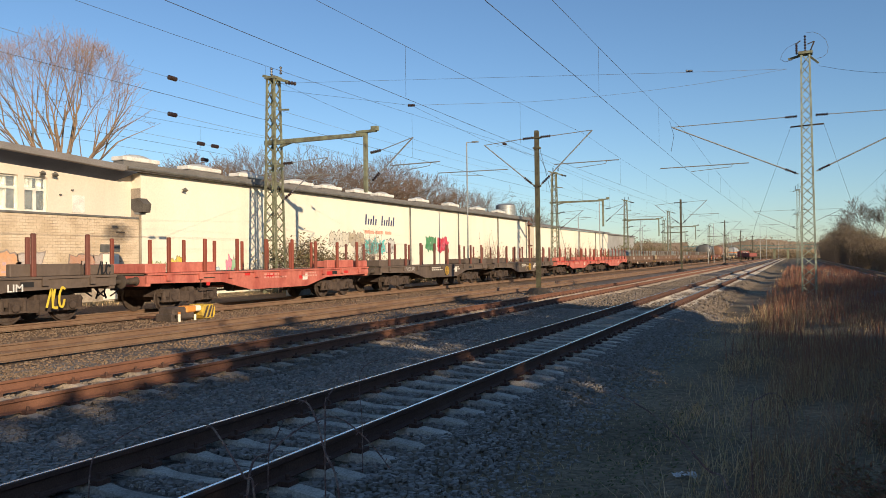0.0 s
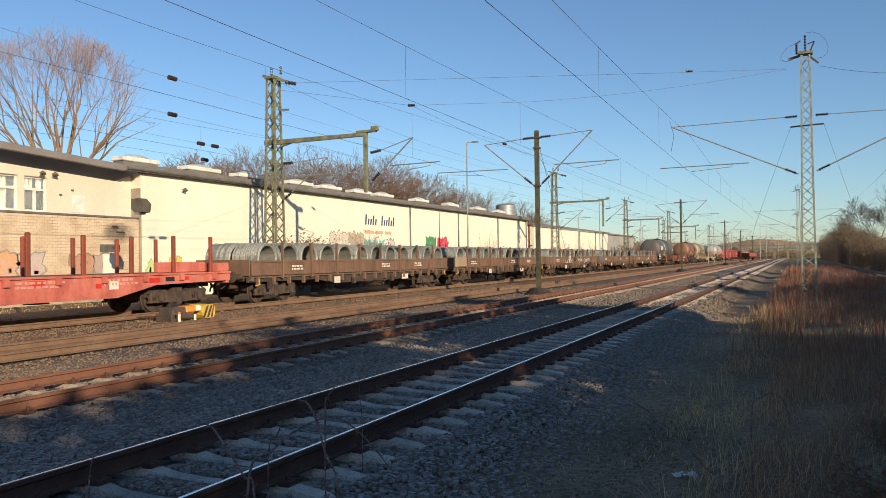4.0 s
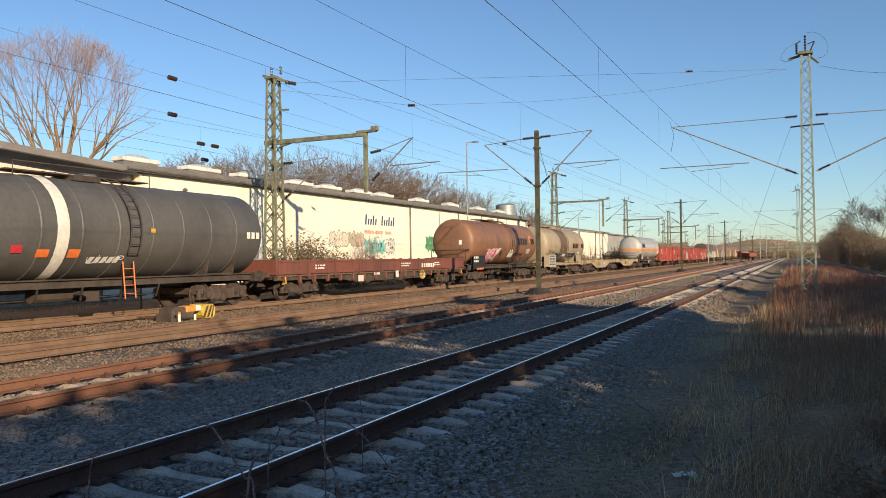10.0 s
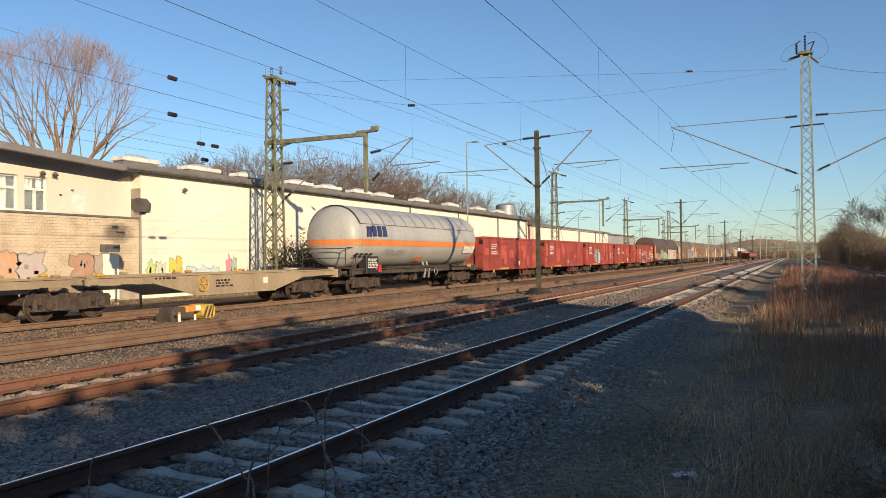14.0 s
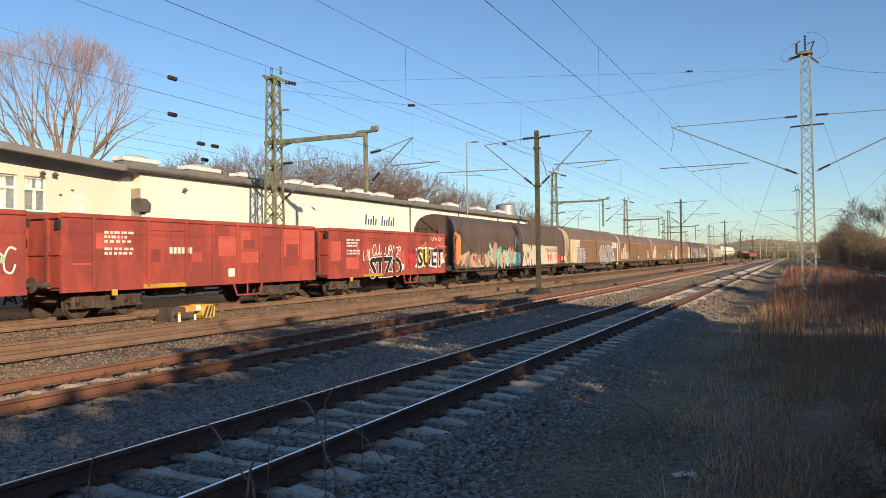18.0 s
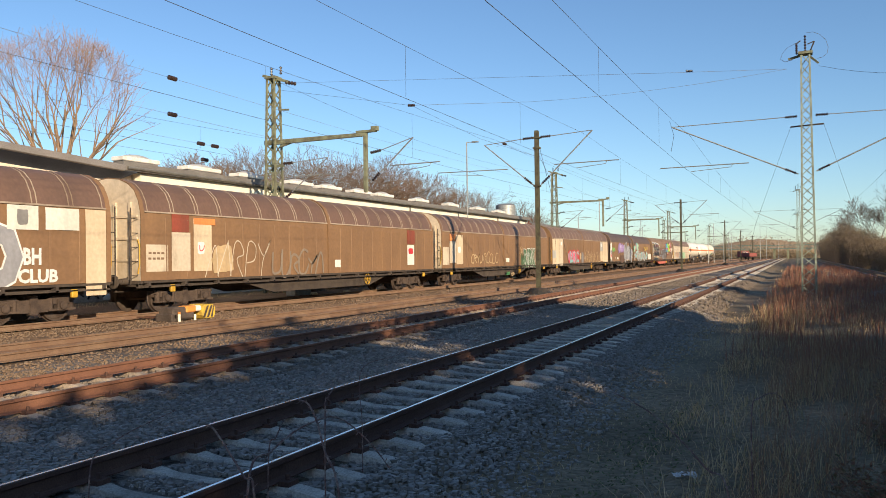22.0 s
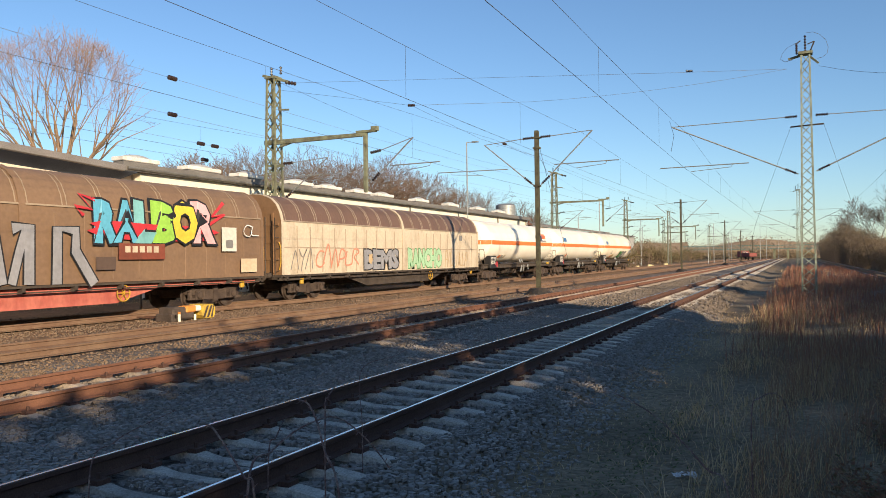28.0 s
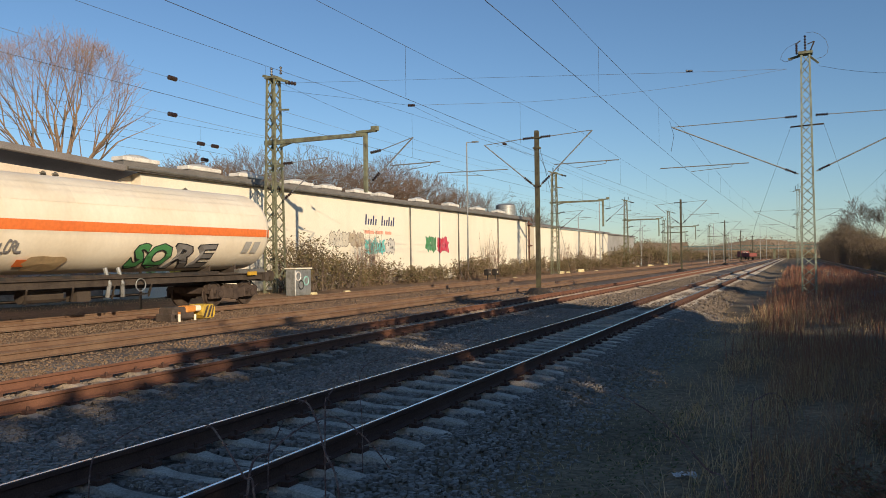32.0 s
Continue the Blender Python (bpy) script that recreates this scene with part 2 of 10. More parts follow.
def build_ground():
    xs = [-3000, -800, -300, -120, -60, -40] + [-32 + 1.0 * i for i in range(18)] + [-14 + 0.5 * i for i in range(16)]
    xs += [-6 + 0.25 * i for i in range(40)] + [4 + 0.5 * i for i in range(17)] + [14, 20, 30, 60, 120, 300, 800, 3000]
    ys = [-3000, -800, -200, -60, -30] + [-20 + 2 * i for i in range(10)] + [0.4 * i for i in range(75)] + [30 + 1.5 * i for i in range(40)]
    ys += [90 + 6 * i for i in range(20)] + [220, 260, 320, 400, 520, 700, 1000, 1600, 3000]
    v = [(x, y, rough_level(x, y)) for y in ys for x in xs]
    w = len(xs)
    f = [(j * w + i, j * w + i + 1, (j + 1) * w + i + 1, (j + 1) * w + i) for j in range(len(ys) - 1) for i in range(w - 1)]
    m = Mesh().add(v, f)
    m.smooth = True
    thing("ground", "gravel and bare earth of a railway yard with a grassy verge", "ground", kind="structure", m=m, material=GROUND_MAT)


build_ground()


# ---- tracks ----
def rail_profile(x):
    p = [(-0.075, -0.172), (0.075, -0.172), (0.075, -0.16), (0.014, -0.142), (0.009, -0.055), (0.036, -0.038), (0.036, -0.006), (0.03, -0.001),
         (-0.03, -0.001), (-0.036, -0.006), (-0.036, -0.038), (-0.009, -0.055), (-0.014, -0.142), (-0.075, -0.16)]
    return [(x + a, c) for a, c in p]


def sleeper_mesh(material, name="sleeper"):
    """A concrete sleeper 2.6 m long, high at the rail seats, waisted in the middle."""
    rings = []
    for x, top, w in ((-1.3, -0.25, 0.24), (-1.24, -0.225, 0.27), (-0.95, -0.19, 0.28), (-0.6, -0.19, 0.28), (-0.35, -0.225, 0.23), (0, -0.235, 0.22),
                      (0.35, -0.225, 0.23), (0.6, -0.19, 0.28), (0.95, -0.19, 0.28), (1.24, -0.225, 0.27), (1.3, -0.25, 0.24)):
        t = w * 0.30
        rings.append([(x, -w / 2, -0.4), (x, -t, top - 0.012), (x, -t + 0.02, top), (x, t - 0.02, top), (x, t, top - 0.012), (x, w / 2, -0.4)])
    return Mesh().loft(rings).data(name, material)


def clip_mesh():
    m = Mesh()
    for r in (-GAUGE, GAUGE):
        for s in (-1, 1):
            m.box(r + s * 0.125 - 0.055, r + s * 0.125 + 0.055, -0.07, 0.07, -0.192, -0.15)
            m.tube([(r + s * 0.12, 0, -0.16), (r + s * 0.12, 0, -0.1)], 0.02, 6)
    return m.data("fastening", RAIL_RUST)


def build_track(x, label, head, sleeper_mat, y0, near, far, step, shift, single=True, rust=None):
    tr = thing("railway_track", label, "track", "tracks of the yard", "structure", (x, 0, 0))
    for r in (-GAUGE, GAUGE):
        rail = part("rail", Mesh().sweep_y(rail_profile(r), y0, 900), rust or RAIL_RUST, tr, "rusty steel rail")
        part("running_surface", Mesh().box(r - 0.012, r + 0.02, y0, 900, -0.004, 0.002), head, rail, "worn steel rail head")
    sm = sleeper_mesh(sleeper_mat)
    cm = clip_mesh()
    rest, k = Mesh(), count()
    y = y0 + shift
    while y < far:
        if single and y < near:
            s = part("sleeper", sm, None, tr, at=pose(random.uniform(-0.02, 0.02), y, random.uniform(-0.006, 0.004), 0, 0, random.uniform(-0.6, 0.6)))
            if y < 60:
                part("fastening", cm, None, s)
        else:
            for a, b, top in ((-1.3, -0.9, -0.21), (-0.9, -0.6, -0.19), (-0.6, 0.6, -0.225), (0.6, 0.9, -0.19), (0.9, 1.3, -0.21)):
                rest.box(a, b, y - 0.12, y + 0.12, -0.4, top - (0 if single else 0.07))
        y += step
    if rest.v:
        tagged(part("sleeper_row", rest, sleeper_mat, tr), "row of sleepers running into the distance", kind="stuff")
    return tr


SLEEPER_Y, STEP_1 = 5.88, 0.586
SLEEPER_2, STEP_2 = 6.57, 0.632
build_track(T1, "ballasted track with bright rails on concrete sleepers", RAIL_SHINE, CONCRETE, -8, 110, 420, STEP_1, (SLEEPER_Y + 8) % STEP_1)
build_track(T2, "rusty ballasted track on concrete sleepers", RAIL_DULL, CONCRETE_OLD, -8, 72, 420, STEP_2, (SLEEPER_2 + 8) % STEP_2, rust=RAIL_WARM)
build_track(T3, "rust-brown yard track sunk in dirty ballast", RAIL_DULL, OLD_SLEEPER, -8, 0, 300, 0.62, 0.1, False, RAIL_YARD)
build_track(T4, "rust-brown yard track that the goods train runs on", RAIL_DULL, OLD_SLEEPER, -8, 0, 300, 0.62, 0.3, False, RAIL_YARD)
build_track(T0, "dark side track beside the bushes", RAIL_DULL, OLD_SLEEPER, -8, 0, 300, 0.62, 0.3, False, RAIL_YARD)


# ---- hall beside the yard ----
ROOF_GREY = mat("roof_felt_grey", (0.2, 0.185, 0.175), 0.9, 0, (0.15, 0.14, 0.13), 0.6, fine=25)
FASCIA = mat("fascia_dark_metal", (0.2, 0.185, 0.165), 0.6, 0.1, (0.16, 0.145, 0.13), 1.0)
SKY_WHITE = mat("skylight_kerb_white", (0.78, 0.74, 0.66), 0.6, 0, (0.6, 0.56, 0.5), 2)
SKY_DOME = mat("skylight_dome_acrylic", (0.45, 0.45, 0.43), 0.35, 0, (0.36, 0.35, 0.33), 2)
BRICK_TAN = mat("sandy_brick", (0.70, 0.56, 0.40), 0.9, 0, (0.56, 0.43, 0.29), 1.2, fine=30, rand=0.13)
MORTAR = mat("mortar", (0.42, 0.35, 0.26), 0.95, 0, (0.24, 0.19, 0.14), 1.5)
FRAME_W = mat("window_frame_white", (0.72, 0.70, 0.64), 0.5, 0, (0.6, 0.57, 0.5), 3, bump=0.05)
GLASS = mat("window_glass", (0.85, 0.88, 0.88), 0.03, 0, (0.8, 0.84, 0.84), 1, grain=0.05, bump=0, spec=0.2)
GLASS.node_tree.nodes["Principled BSDF"].inputs["Transmission Weight"].default_value = 0.92
GLASS.node_tree.nodes["Principled BSDF"].inputs["Roughness"].default_value = 0.03
CORNER_SHADE = mat("corner_shade_grey_brown", (0.36, 0.31, 0.25), 0.9, 0, (0.3, 0.25, 0.2), 1)
ROOM_DARK = mat("dim_room_backing", (0.05, 0.055, 0.055), 0.9, 0, (0.035, 0.04, 0.04), 1)
CURTAIN = mat("net_curtain", (0.5, 0.47, 0.4), 0.9, 0, (0.36, 0.34, 0.29), 3, streak=0.1)
PIPE_GREY = mat("downpipe_zinc", (0.2, 0.19, 0.17), 0.6, 0.3)
UPPER_WALL = mat("beige_wall_paint", (0.72, 0.62, 0.5), 0.9, 0, (0.64, 0.54, 0.43), 0.4, 0.42, 0.8, fine=12, grain=0.05, bump=0.2, streak=0.3)
# Slate tone set darker and bluer to carry the shade under the roof edge
SOFFIT = mat("soffit_slate_in_shade", (0.085, 0.1, 0.14), 0.8, 0, (0.068, 0.08, 0.112), 0.8)
ROOF_EDGE = mat("roof_edge_grey_metal", (0.26, 0.235, 0.22), 0.6, 0.1, (0.22, 0.2, 0.185), 0.8)
WALL_END, EAVE = 85.2, 5.95


def soot_material():
    """Soot that thins out unevenly from its middle."""
    m = bpy.data.materials.new("soot_on_brick")
    m.use_nodes = True
    n, l = m.node_tree.nodes, m.node_tree.links
    b = n["Principled BSDF"]
    b.inputs["Base Color"].default_value, b.inputs["Roughness"].default_value = (0.05, 0.04, 0.035, 1), 0.95
    tc = n.new("ShaderNodeTexCoord")
    mp = n.new("ShaderNodeMapping")
    mp.inputs["Location"].default_value, mp.inputs["Scale"].default_value = (0, -1, -1), (0, 2, 2)
    l.new(tc.outputs["Generated"], mp.inputs["Vector"])
    gr = n.new("ShaderNodeTexGradient")
    gr.gradient_type = "SPHERICAL"
    l.new(mp.outputs[0], gr.inputs[0])
    no = n.new("ShaderNodeTexNoise")
    no.inputs["Scale"].default_value, no.inputs["Detail"].default_value = 2.2, 6
    l.new(tc.outputs["Object"], no.inputs["Vector"])
    mu = n.new("ShaderNodeMath")
    mu.operation = "MULTIPLY"
    l.new(gr.outputs["Fac"], mu.inputs[0])
    l.new(no.outputs["Fac"], mu.inputs[1])
    rg = n.new("ShaderNodeMapRange")
    rg.inputs["From Min"].default_value, rg.inputs["From Max"].default_value = 0.08, 0.5
    rg.inputs["To Max"].default_value = 0.85
    l.new(mu.outputs[0], rg.inputs["Value"])
    l.new(rg.outputs[0], b.inputs["Alpha"])
    return m


def build_hall():
    hall = thing("warehouse", "long cream-painted single-storey warehouse with a flat grey roof", "building")
    # cream front wall and near corner
    part("wall", Mesh().box(WALL_X - 0.35, WALL_X, 27.3, WALL_END, -0.4, EAVE), WHITE_WALL, hall, "cream-painted rendered wall")
    part("wall", Mesh().box(WALL_X - 24, WALL_X, WALL_END, WALL_END + 0.35, -0.4, EAVE), WHITE_WALL, hall)
    part("wall", Mesh().box(WALL_X - 24.35, WALL_X - 24, -10, WALL_END, -0.4, EAVE), WHITE_WALL, hall)
    part("wall", Mesh().box(WALL_X - 2.2, WALL_X - 0.355, 27.305, 27.6, -0.4, EAVE), WHITE_WALL, hall)
    # thin strip added on the return, its grey-brown stands in for shade
    part("corner_shade_strip", Mesh().box(WALL_X - 0.598, WALL_X - 0.01, 27.26, 27.296, 3.81, 5.2), CORNER_SHADE, hall, "grey-brown strip standing in for shade on the corner return")
    # upper wall with windows, set back a little behind a brick parapet
    rx = WALL_X - 0.6
    holes = [(12.6, 15.9), (17.4, 21.38), (21.66, 22.74)]
    lo, hi = 3.86, 5.32
    part("wall", Mesh().box(rx - 0.3, rx, -10, 27.3, -0.4, lo), UPPER_WALL, hall, "pale beige wall set back under the roof")
    part("lintel", Mesh().loft([[(x, y, z) for x, z in ((rx - 0.3, hi), (rx, hi), (rx, top), (rx - 0.3, top))] for y, top in ((-10, 7.25), (27.3, 5.62))]), UPPER_WALL, hall, "pale beige wall above the windows")
    part("lintel", Mesh().box(rx - 0.3, rx - 0.004, 25.6, 27.3, 5.625, 5.97), UPPER_WALL, hall)
    edge = [-10] + [q for h in holes for q in h] + [27.3]
    for a, b in zip(edge[::2], edge[1::2]):
        part("pier", Mesh().box(rx - 0.3, rx, a, b, lo, hi), UPPER_WALL, hall, "pale beige wall between the windows")
    for k, (a, b) in enumerate(holes):
        ym = (a + b) / 2
        def outline(x, d):
            return [(x, q, z) for q, z in ((a + d, lo + d), (b - d, lo + d), (b - d, hi - d), (a + d, hi - d))]
        win = part("window", Mesh().loft([outline(rx - 0.16, 0), outline(rx - 0.1, 0), outline(rx - 0.1, 0.07), outline(rx - 0.16, 0.07), outline(rx - 0.16, 0)], True, False), FRAME_W, hall, "white window frame")
        part("transom", Mesh().box(rx - 0.158, rx - 0.102, a + 0.07, b - 0.07, 4.74, 4.84), FRAME_W, win)
        part("glazing_bar", Mesh().box(rx - 0.158, rx - 0.102, ym - 0.06, ym + 0.06, lo + 0.07, 4.74), FRAME_W, win)
        if k < 2:
            part("glazing_bar", Mesh().box(rx - 0.158, rx - 0.102, ym - 0.05, ym + 0.05, 4.84, hi - 0.07), FRAME_W, win)
        part("pane", Mesh().box(rx - 0.14, rx - 0.125, a + 0.05, b - 0.05, lo + 0.05, hi - 0.05), GLASS, win, "window glass").visible_shadow = False
        # dark sheet behind the glass, coloured like an unlit room
        part("dark_backing", Mesh().box(rx - 0.299, rx - 0.285, a, b, lo, hi), ROOM_DARK, win, "dark sheet standing in for the dim room")
        for c0, c1, z0, z1 in (((a + 0.1, b - 0.35, lo + 0.05, hi - 0.05),) if k < 2 else ((a + 0.1, ym - 0.03, 4.8, hi - 0.05), (ym + 0.12, b - 0.1, 4.8, hi - 0.05))):
            n = int((c1 - c0) / 0.09)
            fold = [(rx - 0.25 + 0.02 * (-1) ** i, c0 + (c1 - c0) * i / n) for i in range(n + 1)]
            part("curtain", Mesh().loft([[(x, y, z) for x, y in fold] for z in (z0, z1)], False, False), CURTAIN, win, "pale folded curtain")
        part("sill", Mesh().box(rx - 0.1, rx + 0.08, a - 0.05, b + 0.05, lo - 0.07, lo - 0.003), SKY_WHITE, win)
    part("wall_panel", Mesh().bevel_box(rx + 0.003, rx + 0.03, 23.95, 24.6, 3.9, 4.68, 0.008), SKY_WHITE, hall, "white panel on the wall")
    for y, z in ((23.3, 4.62), (23.9, 4.86)):
        part("bracket", Mesh().box(rx + 0.003, rx + 0.09, y, y + 0.09, z, z + 0.05), PIPE_GREY, hall)
    # roof, fascia, gutter
    part("roof", Mesh().add([(WALL_X + 0.25, 26.0, EAVE + 0.3), (WALL_X + 0.25, WALL_END + 0.6, EAVE + 0.3), (WALL_X - 24.5, WALL_END + 0.6, EAVE + 1.7), (WALL_X - 24.5, 26.0, EAVE + 1.7),
                             (WALL_X + 0.25, 26.0, EAVE + 0.02), (WALL_X + 0.25, WALL_END + 0.6, EAVE + 0.02), (WALL_X - 24.5, WALL_END + 0.6, EAVE + 1.4), (WALL_X - 24.5, 26.0, EAVE + 1.4)],
                            [(0, 1, 2, 3), (7, 6, 5, 4), (0, 4, 5, 1), (1, 5, 6, 2), (2, 6, 7, 3), (3, 7, 4, 0)]), ROOF_GREY, hall, "grey felt roof")
    part("fascia", Mesh().box(WALL_X + 0.255, WALL_X + 0.3, 26.0, WALL_END + 0.6, EAVE - 0.02, EAVE + 0.36), FASCIA, hall, "dark metal roof edge")
    part("gutter", Mesh().tube([(WALL_X + 0.36, 26.2, EAVE + 0.1), (WALL_X + 0.36, WALL_END + 0.5, EAVE + 0.02)], 0.075, 8), PIPE_GREY, hall, "zinc gutter")
    # roof edge over the windows: falls towards the hall, soffit slopes inwards and is coloured dark for shade
    ends_ = ((-10, 1.7), (25.95, 0.0))
    part("overhang", Mesh().loft([[(x, y + (e if d == 0 else 0), z + d) for x, z, e in ((WALL_X + 0.25, 5.88, 0.9), (WALL_X + 0.25, 5.95, 0.9), (rx - 0.4, 5.97, 0.3), (rx - 0.4, 5.4, 0.3), (rx + 0.004, 5.48, 0.35))] for y, d in ends_]), SOFFIT, hall, "sloping slate soffit under the roof edge, coloured dark for shade")
    part("overhang_edge", Mesh().loft([[(x, y, z + d) for x, z in ((WALL_X + 0.255, 5.86), (WALL_X + 0.45, 5.88), (WALL_X + 0.5, 6.14), (WALL_X + 0.255, 6.18))] for y, d in ends_]), ROOF_EDGE, hall, "grey metal roof edge")
    part("roof", Mesh().loft([[(x, y, z + d) for x, z in ((WALL_X + 0.25, 5.955), (WALL_X + 0.25, 6.16), (WALL_X - 24.5, 7.5), (WALL_X - 24.5, 7.3))] for y, d in ends_]), ROOF_GREY, hall)
    # skylights along the roof edge
    for a, b in ((26.5, 28.8), (30.75, 33.3), (34.8, 37.0), (39.6, 42.2), (43.2, 45.7), (47.3, 49.8), (50.8, 53.3), (57.2, 59.7), (63.8, 66.2), (70.5, 72.9), (76.5, 78.9)):
        s = part("skylight", Mesh().bevel_box(WALL_X - 1.05, WALL_X - 0.25, a, b, EAVE + 0.53, EAVE + 0.74, 0.03), SKY_WHITE, hall, "white skylight kerb")
        part("upstand", Mesh().box(WALL_X - 0.98, WALL_X - 0.32, a + 0.08, b - 0.08, EAVE + 0.3, EAVE + 0.535), ROOF_GREY, s, "grey upstand under the kerb")
        d = Mesh()
        w = (b - a) / 2
        d.loft([[(WALL_X - 0.65 + math.cos(t) * 0.34 * k, a + w + math.sin(t) * (w - 0.3) * k, EAVE + 0.745 + h) for t in [2 * math.pi * i / 12 for i in range(12)]] for k, h in ((1, 0), (0.9, 0.07), (0.6, 0.14), (0.25, 0.17))])
        part("dome", d, SKY_DOME, s, "dull acrylic dome", True)
    # soot on the brick
    part("soot_stain", Mesh().add([(WALL_X + 0.006, 26.0 + u, 3.1 + v) for u, v in ((-1.3, -0.75), (1.2, -0.75), (1.2, 0.58), (-1.3, 0.58))], [(0, 1, 2, 3)]), soot_material(), hall, "smoky soot stain")
    part("vent", Mesh().bevel_box(WALL_X + 0.008, WALL_X + 0.03, 25.8, 26.3, 3.02, 3.1, 0.006), BLACKISH, hall, "dark vent slot")
    # downpipes
    for y in (55.4, 65.2, 75.6, 84.9):
        part("downpipe", Mesh().tube([(WALL_X + 0.09, y, EAVE - 0.05), (WALL_X + 0.09, y, 0)], 0.06, 8), PIPE_GREY, hall, "grey downpipe")
    # brick parapet wall in front of the recess, laid brick by brick where seen
    part("parapet_core", Mesh().box(WALL_X - 0.24, WALL_X - 0.012, -10, 27.29, -0.4, 3.70), MORTAR, hall, "sandy brick parapet wall")
    part("coping", Mesh().bevel_box(WALL_X - 0.28, WALL_X + 0.04, -10, 27.29, 3.705, 3.80, 0.01), PIPE_GREY, hall, "dark coping")
    bm = Mesh()
    row = 0
    zz = 1.1
    while zz < 3.66:
        y = 10.0 - (row % 2) * 0.125
        while y < 27.25:
            bm.box(WALL_X - 0.05, WALL_X + random.uniform(-0.002, 0.004), y, min(y + 0.238, 27.28), zz, zz + 0.113)
            y += 0.25
        zz += 0.125
        row += 1
    tagged(part("brickwork", bm, BRICK_TAN, hall), "courses of sandy bricks", kind="stuff")
    return hall


build_hall()


# ---- overhead line ----
def insulator(a, b, r=0.075, n=5):
    """A ribbed insulator between two points."""
    a, b = Vector(a), Vector(b)
    m = Mesh()
    prof = []
    L = (b - a).length
    for k in range(n):
        s = L * (k + 0.5) / n
        prof += [(s - L / n * 0.42, r * 0.4), (s - 0.01, r), (s + 0.02, r * 0.95), (s + L / n * 0.3, r * 0.4)]
    return m.lathe([(0, 0.02)] + prof + [(L, 0.02)], a, b - a, 10)


def lattice(m, x, y, z0, z1, w0, w1, leg=0.07, bays=12):
    """Four angle legs with zigzag bracing on each face, tapering upwards."""
    def corner(k, t):
        w = (w0 + (w1 - w0) * t) / 2
        sx, sy = ((-1, -1), (1, -1), (1, 1), (-1, 1))[k]
        return Vector((x + sx * w, y + sy * w, z0 + (z1 - z0) * t))
    for k in range(4):
        m.bar(corner(k, 0), corner(k, 1), leg)
    for k in range(4):
        for i in range(bays):
            a, b = i / bays, (i + 1) / bays
            p, q = (k, (k + 1) % 4) if i % 2 == 0 else ((k + 1) % 4, k)
            m.bar(corner(p, a), corner(q, b), leg * 0.55)


def cantilever(mast, x, y, z_low, z_top, tip_x, tip_z, reg=None, steel=None):
    """A hinged bracket: top tie and raking strut with insulators at the mast, and a registration arm."""
    s = 1 if tip_x > x else -1
    steel = steel or STEEL_GALV
    part("insulator", insulator((x + s * 0.2, y, z_top), (x + s * 0.75, y, z_top + (tip_z - z_top) * 0.15)), PORCELAIN, mast, "dark ribbed insulator", True)
    part("top_tie", Mesh().tube([(x + s * 0.75, y, z_top + (tip_z - z_top) * 0.15), (tip_x, y, tip_z)], 0.02, 6), steel, mast)
    d = Vector((tip_x - x - s * 0.15, 0, tip_z - z_low)).normalized()
    p0 = Vector((x + s * 0.2, y, z_low))
    part("insulator", insulator(p0 + d * 0.1, p0 + d * 0.65), PORCELAIN, mast, "dark ribbed insulator", True)
    part("strut", Mesh().tube([p0 + d * 0.6, (tip_x, y, tip_z)], 0.032, 8).tube([p0, p0 + d * 0.12], 0.04, 6), steel, mast, "raking tube strut")
    if reg:
        a, b, z = reg
        part("registration_arm", Mesh().tube([(a, y, z), (b, y, z + 0.03)], 0.025, 6).tube([(a + (b - a) * 0.35, y, z - 0.25), (a + (b - a) * 0.8, y, z - 0.12), (a + (b - a) * 0.82, y, z)], 0.015, 5), steel, mast, "horizontal registration arm")


def h_mast(x, y, h):
    ma = thing("catenary_mast", "olive steel beam mast with two overhead line brackets", "catenary mast", "overhead line masts", at=(x, y, 0))
    m = Mesh()
    m.box(-0.1, 0.1, -0.11, -0.09, -0.2, h).box(-0.1, 0.1, 0.09, 0.11, -0.2, h).box(-0.012, 0.012, -0.09, 0.09, -0.2, h)
    part("post", m, STEEL_OLIVE_SHADED, ma, "olive H-section post, coloured dark for shade")
    part("foundation", Mesh().lathe([(0, 0.75), (0.2, 0.6), (0.38, 0.42), (0.42, 0.001)], (0, 0, -0.3), (0, 0, 1), 12), BLACKISH, ma, "dark footing")
    for z in (5.3, 7.25, 7.78):
        part("collar", Mesh().box(-0.17, 0.17, -0.15, 0.15, z, z + 0.09), STEEL_OLIVE_SHADED, ma)
    cantilever(ma, 0, 0, 5.4, 7.85, 2.9, 8.0, (0.9, 4.2, 6.4))
    cantilever(ma, 0, 0, 5.4, 7.85, -2.9, 7.65, (-1.6, -5.6, 6.3))
    part("stay_wire", Mesh().tube([(0.1, 0.2, 7.3), (0.7, 4.5, 0.0)], 0.01, 4).tube([(-0.1, 0.2, 7.3), (0.35, 2.5, 5.0)], 0.01, 4), WIRE, ma)
    return ma


